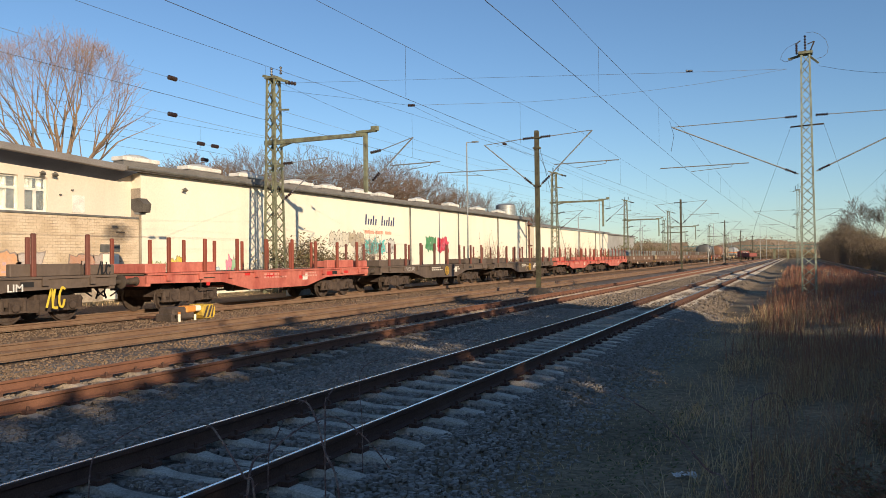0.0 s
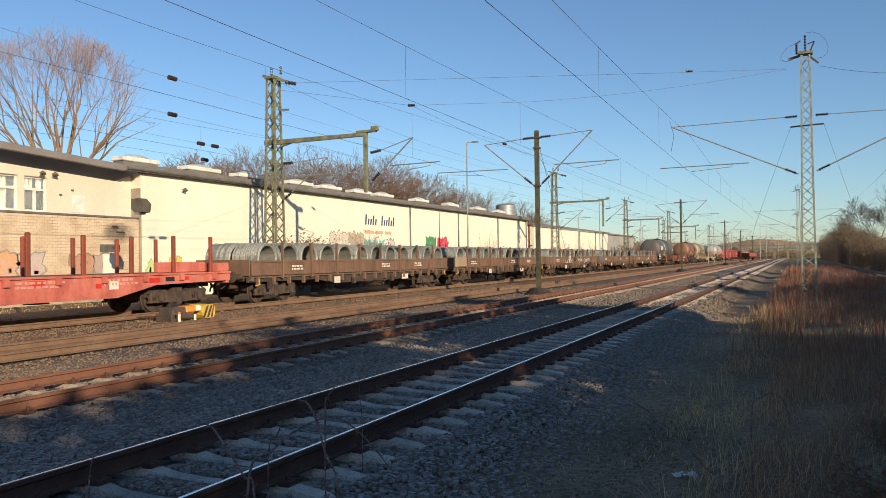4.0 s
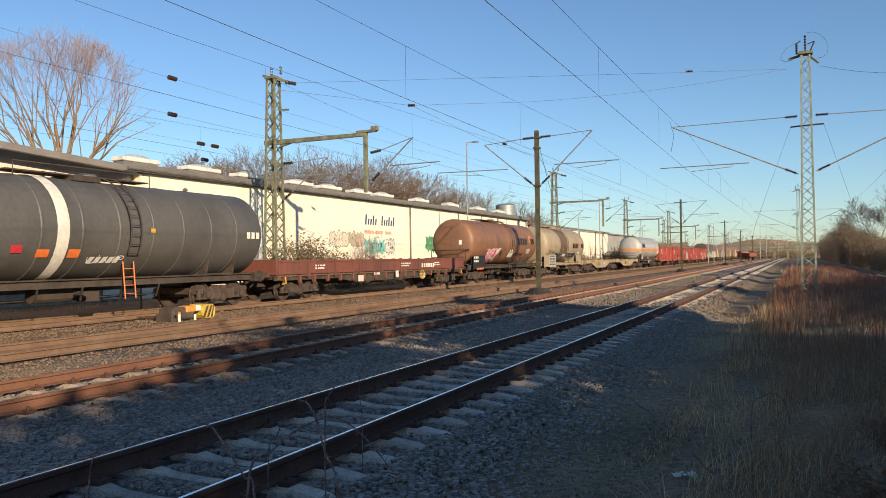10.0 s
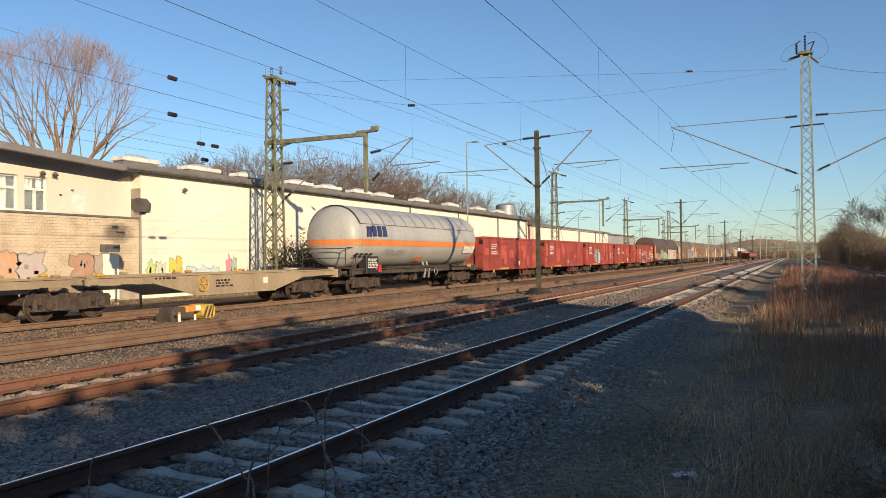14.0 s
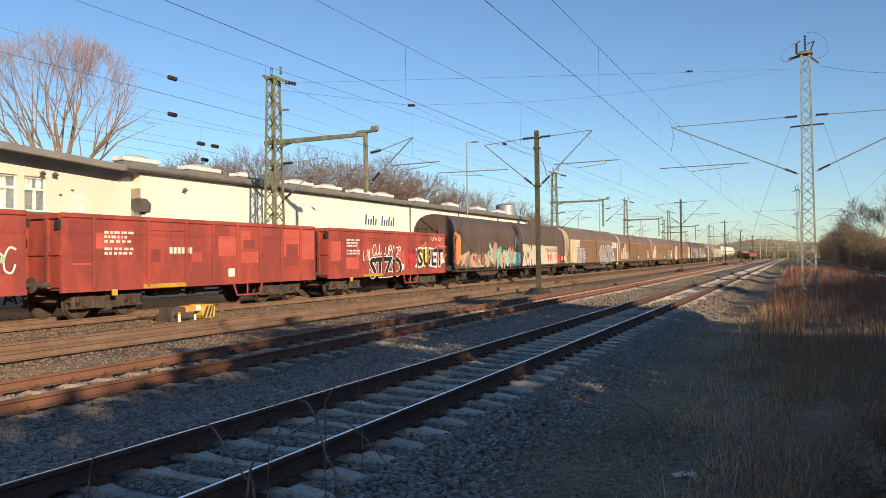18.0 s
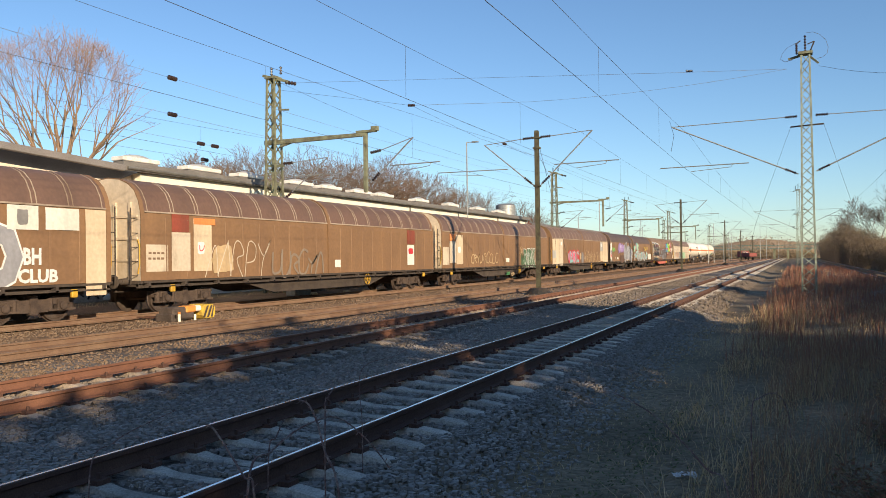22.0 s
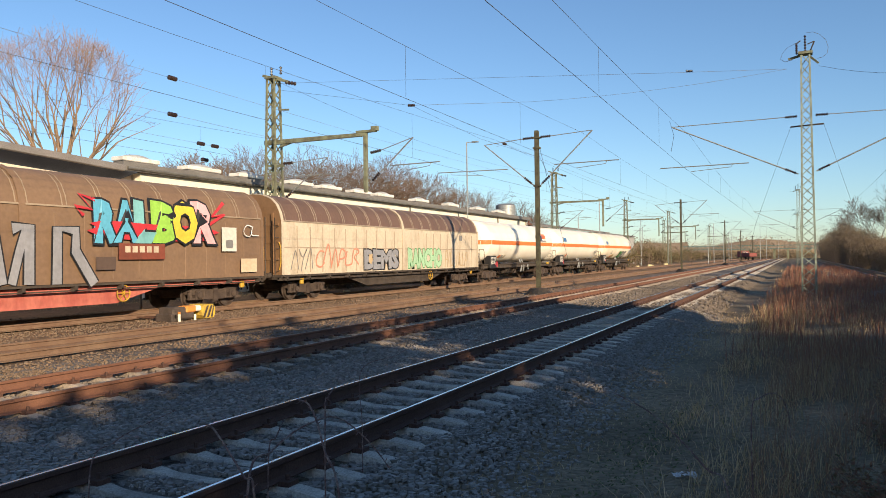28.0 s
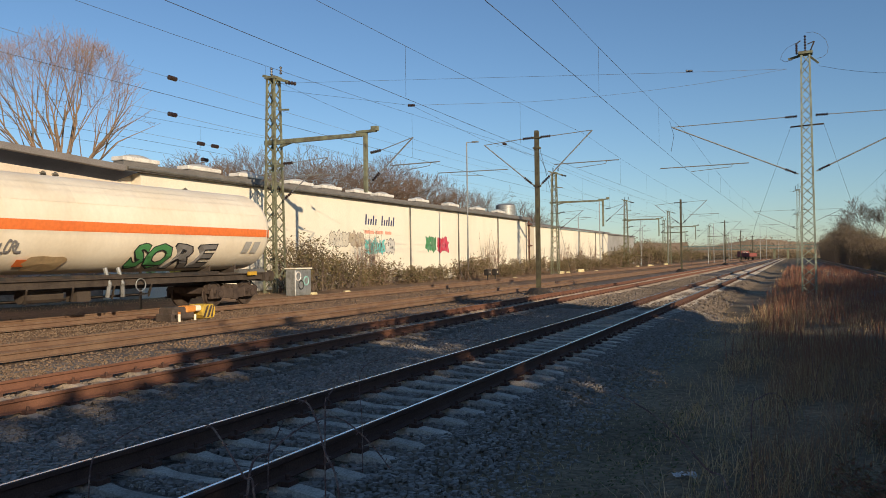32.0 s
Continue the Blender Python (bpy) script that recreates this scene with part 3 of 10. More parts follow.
def big_mast(x, y):
    """Tall pale lattice mast with switch gear on top and long brackets to both sides."""
    ma = thing("lattice_mast", "tall pale green lattice mast with insulators on top", "catenary mast", "overhead line masts", at=(x, y, 0))
    m = Mesh()
    lattice(m, 0, 0, -0.4, 11.3, 0.62, 0.36, 0.075, 24)
    part("lattice_tower", m, STEEL_PALE, ma, "pale green lattice tower")
    part("head", Mesh().box(-0.32, 0.32, -0.3, 0.3, 11.3, 11.42).bar((-0.75, 0, 11.15), (0.1, 0, 11.35), 0.1).bar((0.1, 0, 11.3), (0.55, -0.2, 10.8), 0.09), STEEL_GREEN, ma)
    for px_, z0, z1 in ((0.0, 11.42, 12.35), (-0.38, 11.35, 11.95)):
        part("insulator", insulator((px_, 0, z0), (px_, 0, z1 - 0.1), 0.06, 6), PORCELAIN, ma, "upright brown insulator", True)
    part("switch_arm", Mesh().bar((0.2, 0, 11.4), (0.4, 0, 11.9), 0.06).bar((0.1, 0, 11.8), (0.4, 0, 11.9), 0.04), BLACKISH, ma, "switch arm")
    part("switch_arm", Mesh().bar((-0.42, 0, 11.85), (-0.2, 0, 12.0), 0.05), BLACKISH, ma, "switch arm")
    part("loop_wire", Mesh().tube([(0.05, 0, 12.35), (0.35, 0, 12.36), (0.65, 0, 12.2), (0.9, 0, 11.9), (1.0, 0, 11.55), (0.95, 0, 11.25), (0.75, 0, 11.1), (0.5, 0, 11.05)], 0.01, 4)
         .tube([(-0.4, 0, 11.9), (-0.75, 0, 11.75), (-1.0, 0, 11.5), (-1.1, 0, 11.2), (-0.9, 0, 11.05), (-0.6, 0, 11.1)], 0.01, 4), WIRE, ma, "jumper wire")
    part("crossbar", Mesh().bar((-0.7, 0, 7.85), (0.75, 0, 7.9), 0.07), BLACKISH, ma)
    part("stay_wire", Mesh().tube([(-0.7, 0, 7.85), (-2.4, 1, 3.2), (-3.2, 2, 0)], 0.008, 4).tube([(0.75, 0, 7.9), (2.2, 1, 3.2), (3.0, 2, 0)], 0.008, 4), WIRE, ma)
    cantilever(ma, -0.2, 0, 5.55, 8.35, -6.3, 8.3, (-6.9, -2.6, 6.2))
    cantilever(ma, 0.2, 0, 5.65, 8.35, 6.0, 8.3, (3.6, 6.8, 7.3))
    return ma


def portal_mast(x, y):
    """Lattice mast whose beam reaches over the nearest track to a hanging post."""
    ma = thing("lattice_mast", "olive lattice mast with a beam reaching over the track", "catenary mast", "overhead line masts", at=(x, y, 0))
    m = Mesh()
    lattice(m, 0, 0, -0.3, 10.6, 0.74, 0.42, 0.085, 20)
    part("lattice_tower", m, STEEL_GREEN, ma, "olive lattice tower")
    part("head", Mesh().bar((-0.6, 0, 10.75), (0.9, 0, 10.3), 0.12).box(-0.3, 0.3, -0.3, 0.3, 10.5, 10.62), STEEL_GREEN, ma)
    for q in (-0.1, 0.45):
        part("insulator", insulator((q, 0, 10.7), (q, 0, 11.1), 0.07, 3), PORCELAIN, ma, "upright insulator", True)
    part("insulator", insulator((0.7, 0, 10.3), (1.35, 0, 10.15), 0.1, 4), PORCELAIN, ma, "insulator", True)
    part("beam", Mesh().loft([[(q, -0.1, 7.42 - w), (q, 0.1, 7.42 - w), (q, 0.1, 7.42 + w), (q, -0.1, 7.42 + w)] for q, w in ((-0.5, 0.11), (3.0, 0.09), (5.2, 0.075))]), STEEL_GREEN, ma, "tapered beam")
    part("bracket", Mesh().bar((-0.5, 0, 6.3), (0.6, 0, 6.25), 0.12).bar((0.4, 0, 7.2), (1.0, 0, 7.35), 0.1), STEEL_GREEN, ma)
    part("hanging_post", Mesh().box(5.07, 5.23, -0.08, 0.08, 4.75, 7.5).box(4.7, 5.7, -0.12, 0.12, 7.5, 7.6).box(5.5, 5.8, -0.12, 0.12, 7.55, 7.75), STEEL_GREEN, ma, "hanging post at the beam's end")
    cantilever(ma, 5.2, 0, 5.2, 6.55, 7.6, 7.1, (6.4, 8.9, 5.9))
    cantilever(ma, 0.35, 0, 4.6, 6.35, 3.1, 6.5, (1.2, 3.9, 5.7))
    part("side_arm", Mesh().bar((0.3, 0, 9.0), (0.9, 0, 8.95), 0.08), STEEL_GREEN, ma)
    return ma


h_mast(-12.0, 38.0, 8.2)
for y in (93.0, 155.0, 222.0, 285.0):
    copy_thing(bpy.data.objects["catenary_mast"], pose(-12.0 - (y > 200) * 1.2, y, 0))
big = big_mast(0.62, 41.0)
for y in (128.0, 205.0):
    copy_thing(big, pose(0.62, y, 0))
pm = portal_mast(-23.0, 30.6)
for x, y in ((-23.0, 78.7), (-24.5, 124.0), (-23.0, 160.0), (-30.0, 200.0), (-24.0, 250.0)):
    copy_thing(pm, pose(x, y, 0))
pm.matrix_basis = pose(-25.6, 34.06, -0.19) @ Matrix.Scale(1.113, 4)


def plain_post(x, y, h, lamp=False):
    po = thing("light_pole", "slim grey pole" + (" with a small lamp arm" if lamp else " beside the tracks"), "pole", "poles in the yard", at=(x, y, 0))
    part("shaft", Mesh().tube([(0, 0, -0.2), (0, 0, h)], 0.085, 8, True, 0.05), STEEL_GALV, po)
    if lamp:
        part("lamp_head", Mesh().bar((0, 0, h - 0.05), (0.75, 0.1, h), 0.05).bevel_box(0.45, 1.0, -0.02, 0.2, h - 0.07, h + 0.04, 0.02), STEEL_GALV, po, "flat lamp head")
    return po


plain_post(-24.5, 58.5, 11.25, True)
for x, y, h in ((-26, 100, 7.0), (-25, 108, 9.5), (-25.0, 140, 8.2), (-27, 150, 7), (-25, 173, 8.5), (-17, 175, 7), (-17.2, 190, 9), (-17, 215, 8), (-9, 240, 11), (-9.2, 300, 12), (-6, 340, 12), (-19, 260, 9), (-21, 300, 10), (-30, 170, 8)):
    plain_post(x, y, h)


def wire_run(label, pts, r, sag=0.0, name="overhead_wire", material=None):
    """One wire through support points, sagging between them."""
    line = []
    for a, b in zip(pts, pts[1:]):
        for k in range(10):
            t = k / 10
            q = Vector(a).lerp(Vector(b), t)
            q.z -= sag * 4 * t * (1 - t)
            line.append(q)
    line.append(Vector(pts[-1]))
    return thing(name, label, "wire", "overhead wires", m=Mesh().tube(line, r, 4), material=material or WIRE)


def catenary(x, zc, zm, supports, stagger=0.25):
    """Contact wire with its messenger and droppers."""
    c = wire_run("dark copper contact wire over a track", [(x + stagger * (-1) ** i, y, zc) for i, y in enumerate(supports)], 0.0065)
    wire_run("dark messenger wire hung between masts", [(x, y, zm) for y in supports], 0.0055, 0.45)
    for a, b in zip(supports, supports[1:]):
        if a > 170:
            break
        for k in range(1, 6):
            t = k / 6
            y = a + (b - a) * t
            z = zm - 0.45 * 4 * t * (1 - t)
            if y > 4:
                wire_run("thin dropper wire under the messenger", [(x, y, zc), (x, y, z)], 0.004, name="dropper")


catenary(-4.75, 6.1, 7.75, (-20, 41, 93, 155, 222, 285, 420))
catenary(-9.6, 6.1, 7.9, (-20, 38, 93, 155, 222, 285, 420))
catenary(-14.3, 5.9, 7.9, (-20, 38, 93, 155, 222, 285, 420))
catenary(-20.3, 5.9, 7.0, (-18, 30.6, 78.7, 124, 160, 250, 420))
catenary(6.0, 6.1, 7.9, (-20, 41, 128, 205, 420))
wire_run("feeder wire to the next line", [(1.2, 41, 10.7), (9, 36, 9.3), (22, 30, 10.2)], 0.008, 0.6)
wire_run("slack feeder wire along the yard", [(-25.6, 34.06, 11.5), (-23.2, 78.7, 10.5), (-24.7, 124, 10.5), (-23.2, 160, 10.5)], 0.007, 1.0)
def strung(points, at, axis, label):
    """A straight wire with strain insulators set into it."""
    w = wire_run(label, points, 0.0075 if abs(axis[0]) > 0.5 else 0.0055, material=WIRE if abs(axis[0]) > 0.5 else WIRE_PALE)
    for q in at:
        q, d = Vector(q), Vector(axis).normalized()
        part("strain_insulator", insulator(q - d * 0.17, q + d * 0.17, 0.075, 5), PORCELAIN, w, "dark ribbed strain insulator", True)


strung([(-17.6, -22, 7.76), (-17.6, 18.29, 7.41), (-17.6, 30.6, 7.26), (-17.6, 78.7, 7.5)], [(-17.6, 18.29, 7.41)], (0, 1, 0), "feeder wire with a strain insulator beside the yard")
strung([(-17.9, -22, 6.55), (-17.9, 18.59, 6.35), (-17.9, 30.6, 6.25), (-17.9, 78.7, 6.2)], [(-17.9, 18.59, 6.35)], (0, 1, 0), "feeder wire with a strain insulator beside the yard")
strung([(-20.0, -22, 6.15), (-20.0, 22.58, 6.05), (-20.0, 30.6, 6.00), (-20.0, 78.7, 6.0)], [(-20.0, 22.20, 6.05), (-20.0, 22.96, 6.05)], (0, 1, 0), "wire with two strain insulators over the yard track")
strung([(-21.0, -22, 5.76), (-21.0, 23.51, 5.66), (-25.3, 34.0, 6.3)], [(-21.0, 23.51, 5.66)], (0, 1, 0), "wire with a strain insulator over the yard track")
strung([(-0.2, 41, 10.7), (-5.30, 39.2, 10.70), (-25.3, 34.0, 11.25)], [(-4.55, 39.2, 10.70)], (1, 0.4, 0), "feeder wire with a strain insulator across the tracks")
strung([(-12.0, 37.0, 9.51), (-17.19, 34.0, 9.29), (-25.3, 34.0, 10.9)], [(-17.19, 34.0, 9.29)], (1, 0.4, 0), "feeder wire with a strain insulator across the tracks")
wire_run("feeder wire across the tracks", [(-0.2, 41, 10.7), (-12.0, 37.0, 9.51)], 0.007, 0.2)
strung([(-14.3, 38, 7.5), (-14.3, 39.50, 7.88), (-14.3, 93, 7.4)], [(-14.3, 39.50, 7.88)], (0, 1, 0), "wire with a strain insulator over the yard")
wire_run("jumper wire between the lines", [(-4.75, 33.8, 7.4), (-4.7, 34.6, 6.9), (-4.75, 34.0, 6.1)], 0.008, 0, "jumper_wire")
wire_run("jumper wire between the lines", [(-17.19, 34.0, 9.29), (-13.9, 35, 7.5), (-12.1, 37.9, 6.9)], 0.008, 0, "jumper_wire")

# ---- lineside things ----
CASE_BROWN = mat("lamp_case_brown_grey", (0.13, 0.115, 0.095), 0.7, 0.1, (0.09, 0.075, 0.06), 3)
POLE_PALE = mat("pole_pale_paint", (0.33, 0.27, 0.19), 0.7, 0, (0.2, 0.14, 0.09), 2, streak=0.3)
lamp = thing("floodlight_pole", "pale pole with a boxy grey-brown floodlight", "floodlight", at=(-22.8, 21.95, 0))
part("shaft", Mesh().tube([(0, 0, -0.2), (0, 0, 3.6)], 0.05, 8), POLE_PALE, lamp, "pale thin shaft")
part("housing", Mesh().loft([[(x, -0.16, z) for x, z in ((-0.3, 3.72), (-0.1, 3.56), (0.28, 3.58), (0.34, 3.9), (0.1, 4.12), (-0.28, 4.1))],
                             [(x, 0.24, z) for x, z in ((-0.3, 3.72), (-0.1, 3.56), (0.28, 3.58), (0.34, 3.9), (0.1, 4.12), (-0.28, 4.1))]]), CASE_BROWN, lamp, "angular floodlight housing")
part("bracket", Mesh().box(-0.08, 0.08, -0.2, 0.2, 3.5, 3.57), STEEL_GALV, lamp)

# point machine beside the train's track
pmx, pmy = -18.0, 18.85
MACHINE = mat("machine_brown_grey", (0.10, 0.075, 0.06), 0.8, 0.1, (0.06, 0.045, 0.035), 4)
PM_ORANGE = mat("machine_orange_cap", (0.68, 0.28, 0.06), 0.6, 0, (0.5, 0.2, 0.05), 4)
stripes_y = mat("warning_yellow", (0.62, 0.42, 0.05), 0.7, 0, (0.45, 0.3, 0.06), 4)
pm = thing("point_machine", "low brown point machine with orange cap and striped end", "railway equipment", at=(pmx, pmy, -0.22))
part("case", Mesh().bevel_box(-0.3, 0.36, -0.55, 0.4, 0.05, 0.46, 0.06).bevel_box(-0.34, 0.36, -0.62, -0.4, 0, 0.26, 0.03), MACHINE, pm, "brown cast case")
part("cap", Mesh().bevel_box(0.0, 0.4, -0.02, 0.42, 0.27, 0.48, 0.03), PM_ORANGE, pm, "faded orange cap")
part("cap", Mesh().bevel_box(0.02, 0.4, 0.425, 0.66, 0.29, 0.47, 0.03), WHITE_WALL, pm, "white cap")
part("stub", Mesh().tube([(0.4, -0.35, 0), (0.4, -0.35, 0.24)], 0.045, 8), WHITE_WALL, pm, "white stub post")
part("stub_top", Mesh().tube([(0.4, -0.35, 0.245), (0.4, -0.35, 0.32)], 0.047, 8), PM_ORANGE, pm, "red stub top")
part("stub", Mesh().tube([(0.4, 0.35, 0), (0.4, 0.35, 0.2)], 0.04, 8), WHITE_WALL, pm, "white stub post")
rim = [(0.74, 0.14), (0.83, 0.02), (1.26, 0.02), (1.35, 0.14), (1.35, 0.36), (1.25, 0.48), (0.84, 0.48), (0.74, 0.36)]
hood = part("hood", Mesh().loft([[(x, 1.045 + (a - 1.045) * k, 0.24 + (b - 0.24) * k) for a, b in rim] for x, k in ((-0.3, 0.95), (-0.26, 1.0), (0.32, 1.0), (0.37, 0.93))]), stripes_y, pm, "yellow drum-shaped end with dark stripes")
for k in range(3):
    a = 0.75 + k * 0.18
    part("warning_stripe", Mesh().add([(0.374, a, 0.06), (0.374, a + 0.1, 0.06), (0.374, min(a + 0.28, 1.28), 0.44), (0.374, min(a + 0.18, 1.24), 0.44)], [(0, 1, 2, 3)]), MACHINE, hood, "dark diagonal stripe")
part("drive_rod", Mesh().bar((-0.3, -0.2, 0.1), (-1.6, -0.2, 0.1), 0.05).bar((-0.3, 0.1, 0.1), (-1.6, 0.1, 0.1), 0.05), RAIL_RUST, pm, "rusty drive rod")

# small yard clutter
cab = thing("switch_cabinet", "low grey cabinet sprayed with graffiti", "cabinet", at=(-23.4, 33.1, -0.15))
part("case", Mesh().bevel_box(-0.3, 0.3, -0.7, 0.7, 0, 1.35, 0.03), STEEL_GALV, cab, "grey sheet metal case")
part("roof", Mesh().bevel_box(-0.36, 0.36, -0.76, 0.76, 1.36, 1.43, 0.015), WHITE_WALL, cab)
for y, z, c in ((-0.2, 0.55, (0.02, 0.02, 0.02)), (0.25, 0.75, (0.3, 0.6, 0.55)), (-0.45, 1.0, (0.75, 0.7, 0.65))):
    part("graffiti", Mesh().ring((0.306, y, z), (1, 0, 0), 0.22, 0.03, 14, 4), mat("cabinet_spray", c, 0.6, 0, [q * 0.8 for q in c]), cab, "sprayed ring")
for x, y in ((-22.6, 58.0), (-22.4, 59.2)):
    d = thing("ground_signal", "small dark ground signal on a stub post", "railway signal", "ground signals", at=(x, y, -0.2))
    part("stub", Mesh().tube([(0, 0, 0), (0, 0, 0.5)], 0.05, 6), BLACKISH, d)
    part("head", Mesh().bevel_box(-0.2, 0.2, -0.3, 0.3, 0.45, 0.95, 0.04), BLACKISH, d, "black signal box")
    part("lens", Mesh().tube([(0.2, 0, 0.7), (0.23, 0, 0.7)], 0.06, 8), WHITE_WALL, d, "white lens")
MARK_Y = mat("marker_yellow_white", (0.7, 0.6, 0.35), 0.7, 0, (0.5, 0.4, 0.2), 4)
for x, y, k in ((-22, 63, 0.5), (-23, 81, 0.9), (-22.8, 83, 0.7), (-22.5, 87, 1.2), (-21.8, 92, 0.6), (-23.5, 128, 0.8), (-22.9, 136, 1.0), (-23.3, 141, 0.7), (-22.0, 148, 1.1), (-23, 33.9, 0.5), (-22.4, 36.2, 0.5)):
    thing("concrete_block", "pale concrete block lying beside the track", "block", "concrete blocks", at=(x, y, -0.2), turn=random.uniform(0, 90), m=Mesh().bevel_box(-0.35 * k, 0.35 * k, -0.25 * k, 0.25 * k, 0, 0.35 * k, 0.03), material=MARK_Y)

# footbridge, red shunter, more halls far away
BR_GREEN = mat("bridge_green_paint", (0.12, 0.19, 0.17), 0.7, 0.1, (0.09, 0.14, 0.13), 1)
br = thing("footbridge", "green lattice girder bridge across the yard far away", "bridge", at=(0, 330, 0))
for z in (3.7, 5.1):
    part("chord", Mesh().box(-42, 16, -0.15, 0.15, z, z + 0.25), BR_GREEN, br, "green girder chord")
g = Mesh()
for k in range(36):
    x = -42 + k * 1.6
    g.bar((x, 0, 3.8), (x + 0.8, 0, 5.2), 0.12).bar((x + 0.8, 0, 5.2), (x + 1.6, 0, 3.8), 0.12)
tagged(part("lattice_web", g, BR_GREEN, br), "green lattice web", kind="stuff")
part("deck", Mesh().box(-42, 16, 0.2, 2, 3.7, 3.8), BR_GREEN, br)
for x in (-41, -7.3, -2.4, 14):
    part("pier", Mesh().box(x - 0.4, x + 0.4, 0.2, 2.8, -0.3, 3.7), STEEL_GREEN, br, "steel pier")
LOCO_RED = mat("shunter_red", (0.22, 0.04, 0.03), 0.6, 0, (0.17, 0.035, 0.028), 1)
lo = thing("shunter", "small red shunting locomotive standing in the distance", "locomotive", at=(-14.2, 268, 0), turn=32)
part("hood", Mesh().bevel_box(-1.3, 1.3, -4.0, 1.0, 1.0, 2.2, 0.1), LOCO_RED, lo, "red bonnet")
cabx = part("cab", Mesh().bevel_box(-1.4, 1.4, 1.0, 3.4, 1.0, 2.8, 0.08), LOCO_RED, lo, "red driver's cab")
part("windscreen", Mesh().box(-1.1, 1.1, 0.98, 0.995, 2.25, 2.65), GLASS, cabx)
part("running_board", Mesh().box(-1.45, 1.45, -4.6, 4.0, 0.75, 1.0), BLACKISH, lo, "black running board")
for y in (-2.4, 2.0):
    for x in (-GAUGE, GAUGE):
        part("wheel", Mesh().lathe([(-0.06, 0.5), (0.06, 0.5), (0.06, 0.001)], (x, y, 0.5), (1, 0, 0), 16), BLACKISH, lo)
HALL_GREY = mat("hall_grey_sheet", (0.34, 0.33, 0.31), 0.8, 0, (0.28, 0.27, 0.25), 0.3)
h2 = thing("warehouse", "second cream warehouse with a shallow gable beyond the first", "building", at=(WALL_X - 0.7, 0, 0))
part("wall", Mesh().box(-0.3, 0, 90.5, 131, -0.3, 5.5), WHITE_WALL, h2, "cream wall")
part("wall", Mesh().loft([[(0, y, -0.3), (-22, y, -0.3), (-22, y, 5.5), (-11, y, 7.2), (0, y, 5.5)] for y in (90.2, 90.5)]), WHITE_WALL, h2, "gabled end wall")
part("roof", Mesh().loft([[(0.3, y, 5.5), (-11, y, 7.25), (-11, y, 7.45), (0.3, y, 5.75)] for y in (90.0, 131.2)]), ROOF_GREY, h2, "grey roof")
for y in (101, 112, 122):
    part("downpipe", Mesh().tube([(0.08, y, 5.4), (0.08, y, 0)], 0.07, 6), PIPE_GREY, h2)
h3 = thing("shed", "plain grey metal shed behind the warehouses", "building", at=(-33, 0, 0))
part("wall", Mesh().box(-16, 0, 141, 176, -0.3, 5.9), HALL_GREY, h3, "grey sheet wall")
part("roof", Mesh().box(-16.3, 0.3, 140.7, 176.3, 5.9, 6.15), ROOF_GREY, h3)
part("door", Mesh().box(0.003, 0.05, 168, 171, 0, 2.2), BLACKISH, h3, "dark door")
si = thing("steel_silo", "round steel tank standing behind the roof", "tank", at=(-38, 105, 0))
part("shell", Mesh().lathe([(0, 1.45), (9.3, 1.45), (9.55, 1.0), (9.6, 0.001)], (0, 0, -0.1), (0, 0, 1), 24), STEEL_GALV, si, "bare galvanised shell", True)
RUST_STRUCT = mat("rusty_steelwork", (0.17, 0.08, 0.055), 0.85, 0.1, (0.1, 0.05, 0.035), 2)
ru = thing("steel_rack", "rusty steel rack on the ground between the halls", "rack", at=(-30.5, 87.6, 0))
for x in (-1.2, 1.2):
    for y in (-1.6, 1.6):
        part("post", Mesh().box(x - 0.08, x + 0.08, y - 0.08, y + 0.08, -0.15, 6.2), RUST_STRUCT, ru)
for z in (3.0, 5.6, 6.2):
    part("beam", Mesh().box(-1.5, 1.5, -2.0, 2.0, z, z + 0.18), RUST_STRUCT, ru, "rusty deck")

# signs and wall art on the hall
BLUE_INK = mat("sign_dark_blue", (0.03, 0.04, 0.12), 0.7, 0, (0.04, 0.05, 0.13), 3)
RED_INK = mat("sign_faded_red", (0.72, 0.30, 0.2), 0.8, 0, (0.76, 0.45, 0.32), 6)
sg = thing("wall_sign", "company sign painted on the wall, dark blue strokes over faded red", "sign", at=(WALL_X, 0, 0))
for y0, n, z in ((48.3, 5, 4.2), (50.7, 6, 4.2)):
    for k in range(n):
        hgt = 0.75 if k == 0 else (0.7 if k in (3, 5) else 0.45)
        part("stroke", Mesh().add([(0.008, y0 + k * 0.36, z), (0.008, y0 + k * 0.36 + 0.2, z), (0.008, y0 + k * 0.36 + 0.3, z + hgt), (0.008, y0 + k * 0.36 + 0.1, z + hgt)], [(0, 1, 2, 3)]), BLUE_INK, sg, "dark blue painted stroke")
for k, (a, b) in enumerate(((48.2, 49.6), (49.8, 51.0), (51.3, 52.3))):
    part("stroke", Mesh().box(0.004, 0.008, a, b, 3.55, 3.78), RED_INK, sg, "faded red bar")


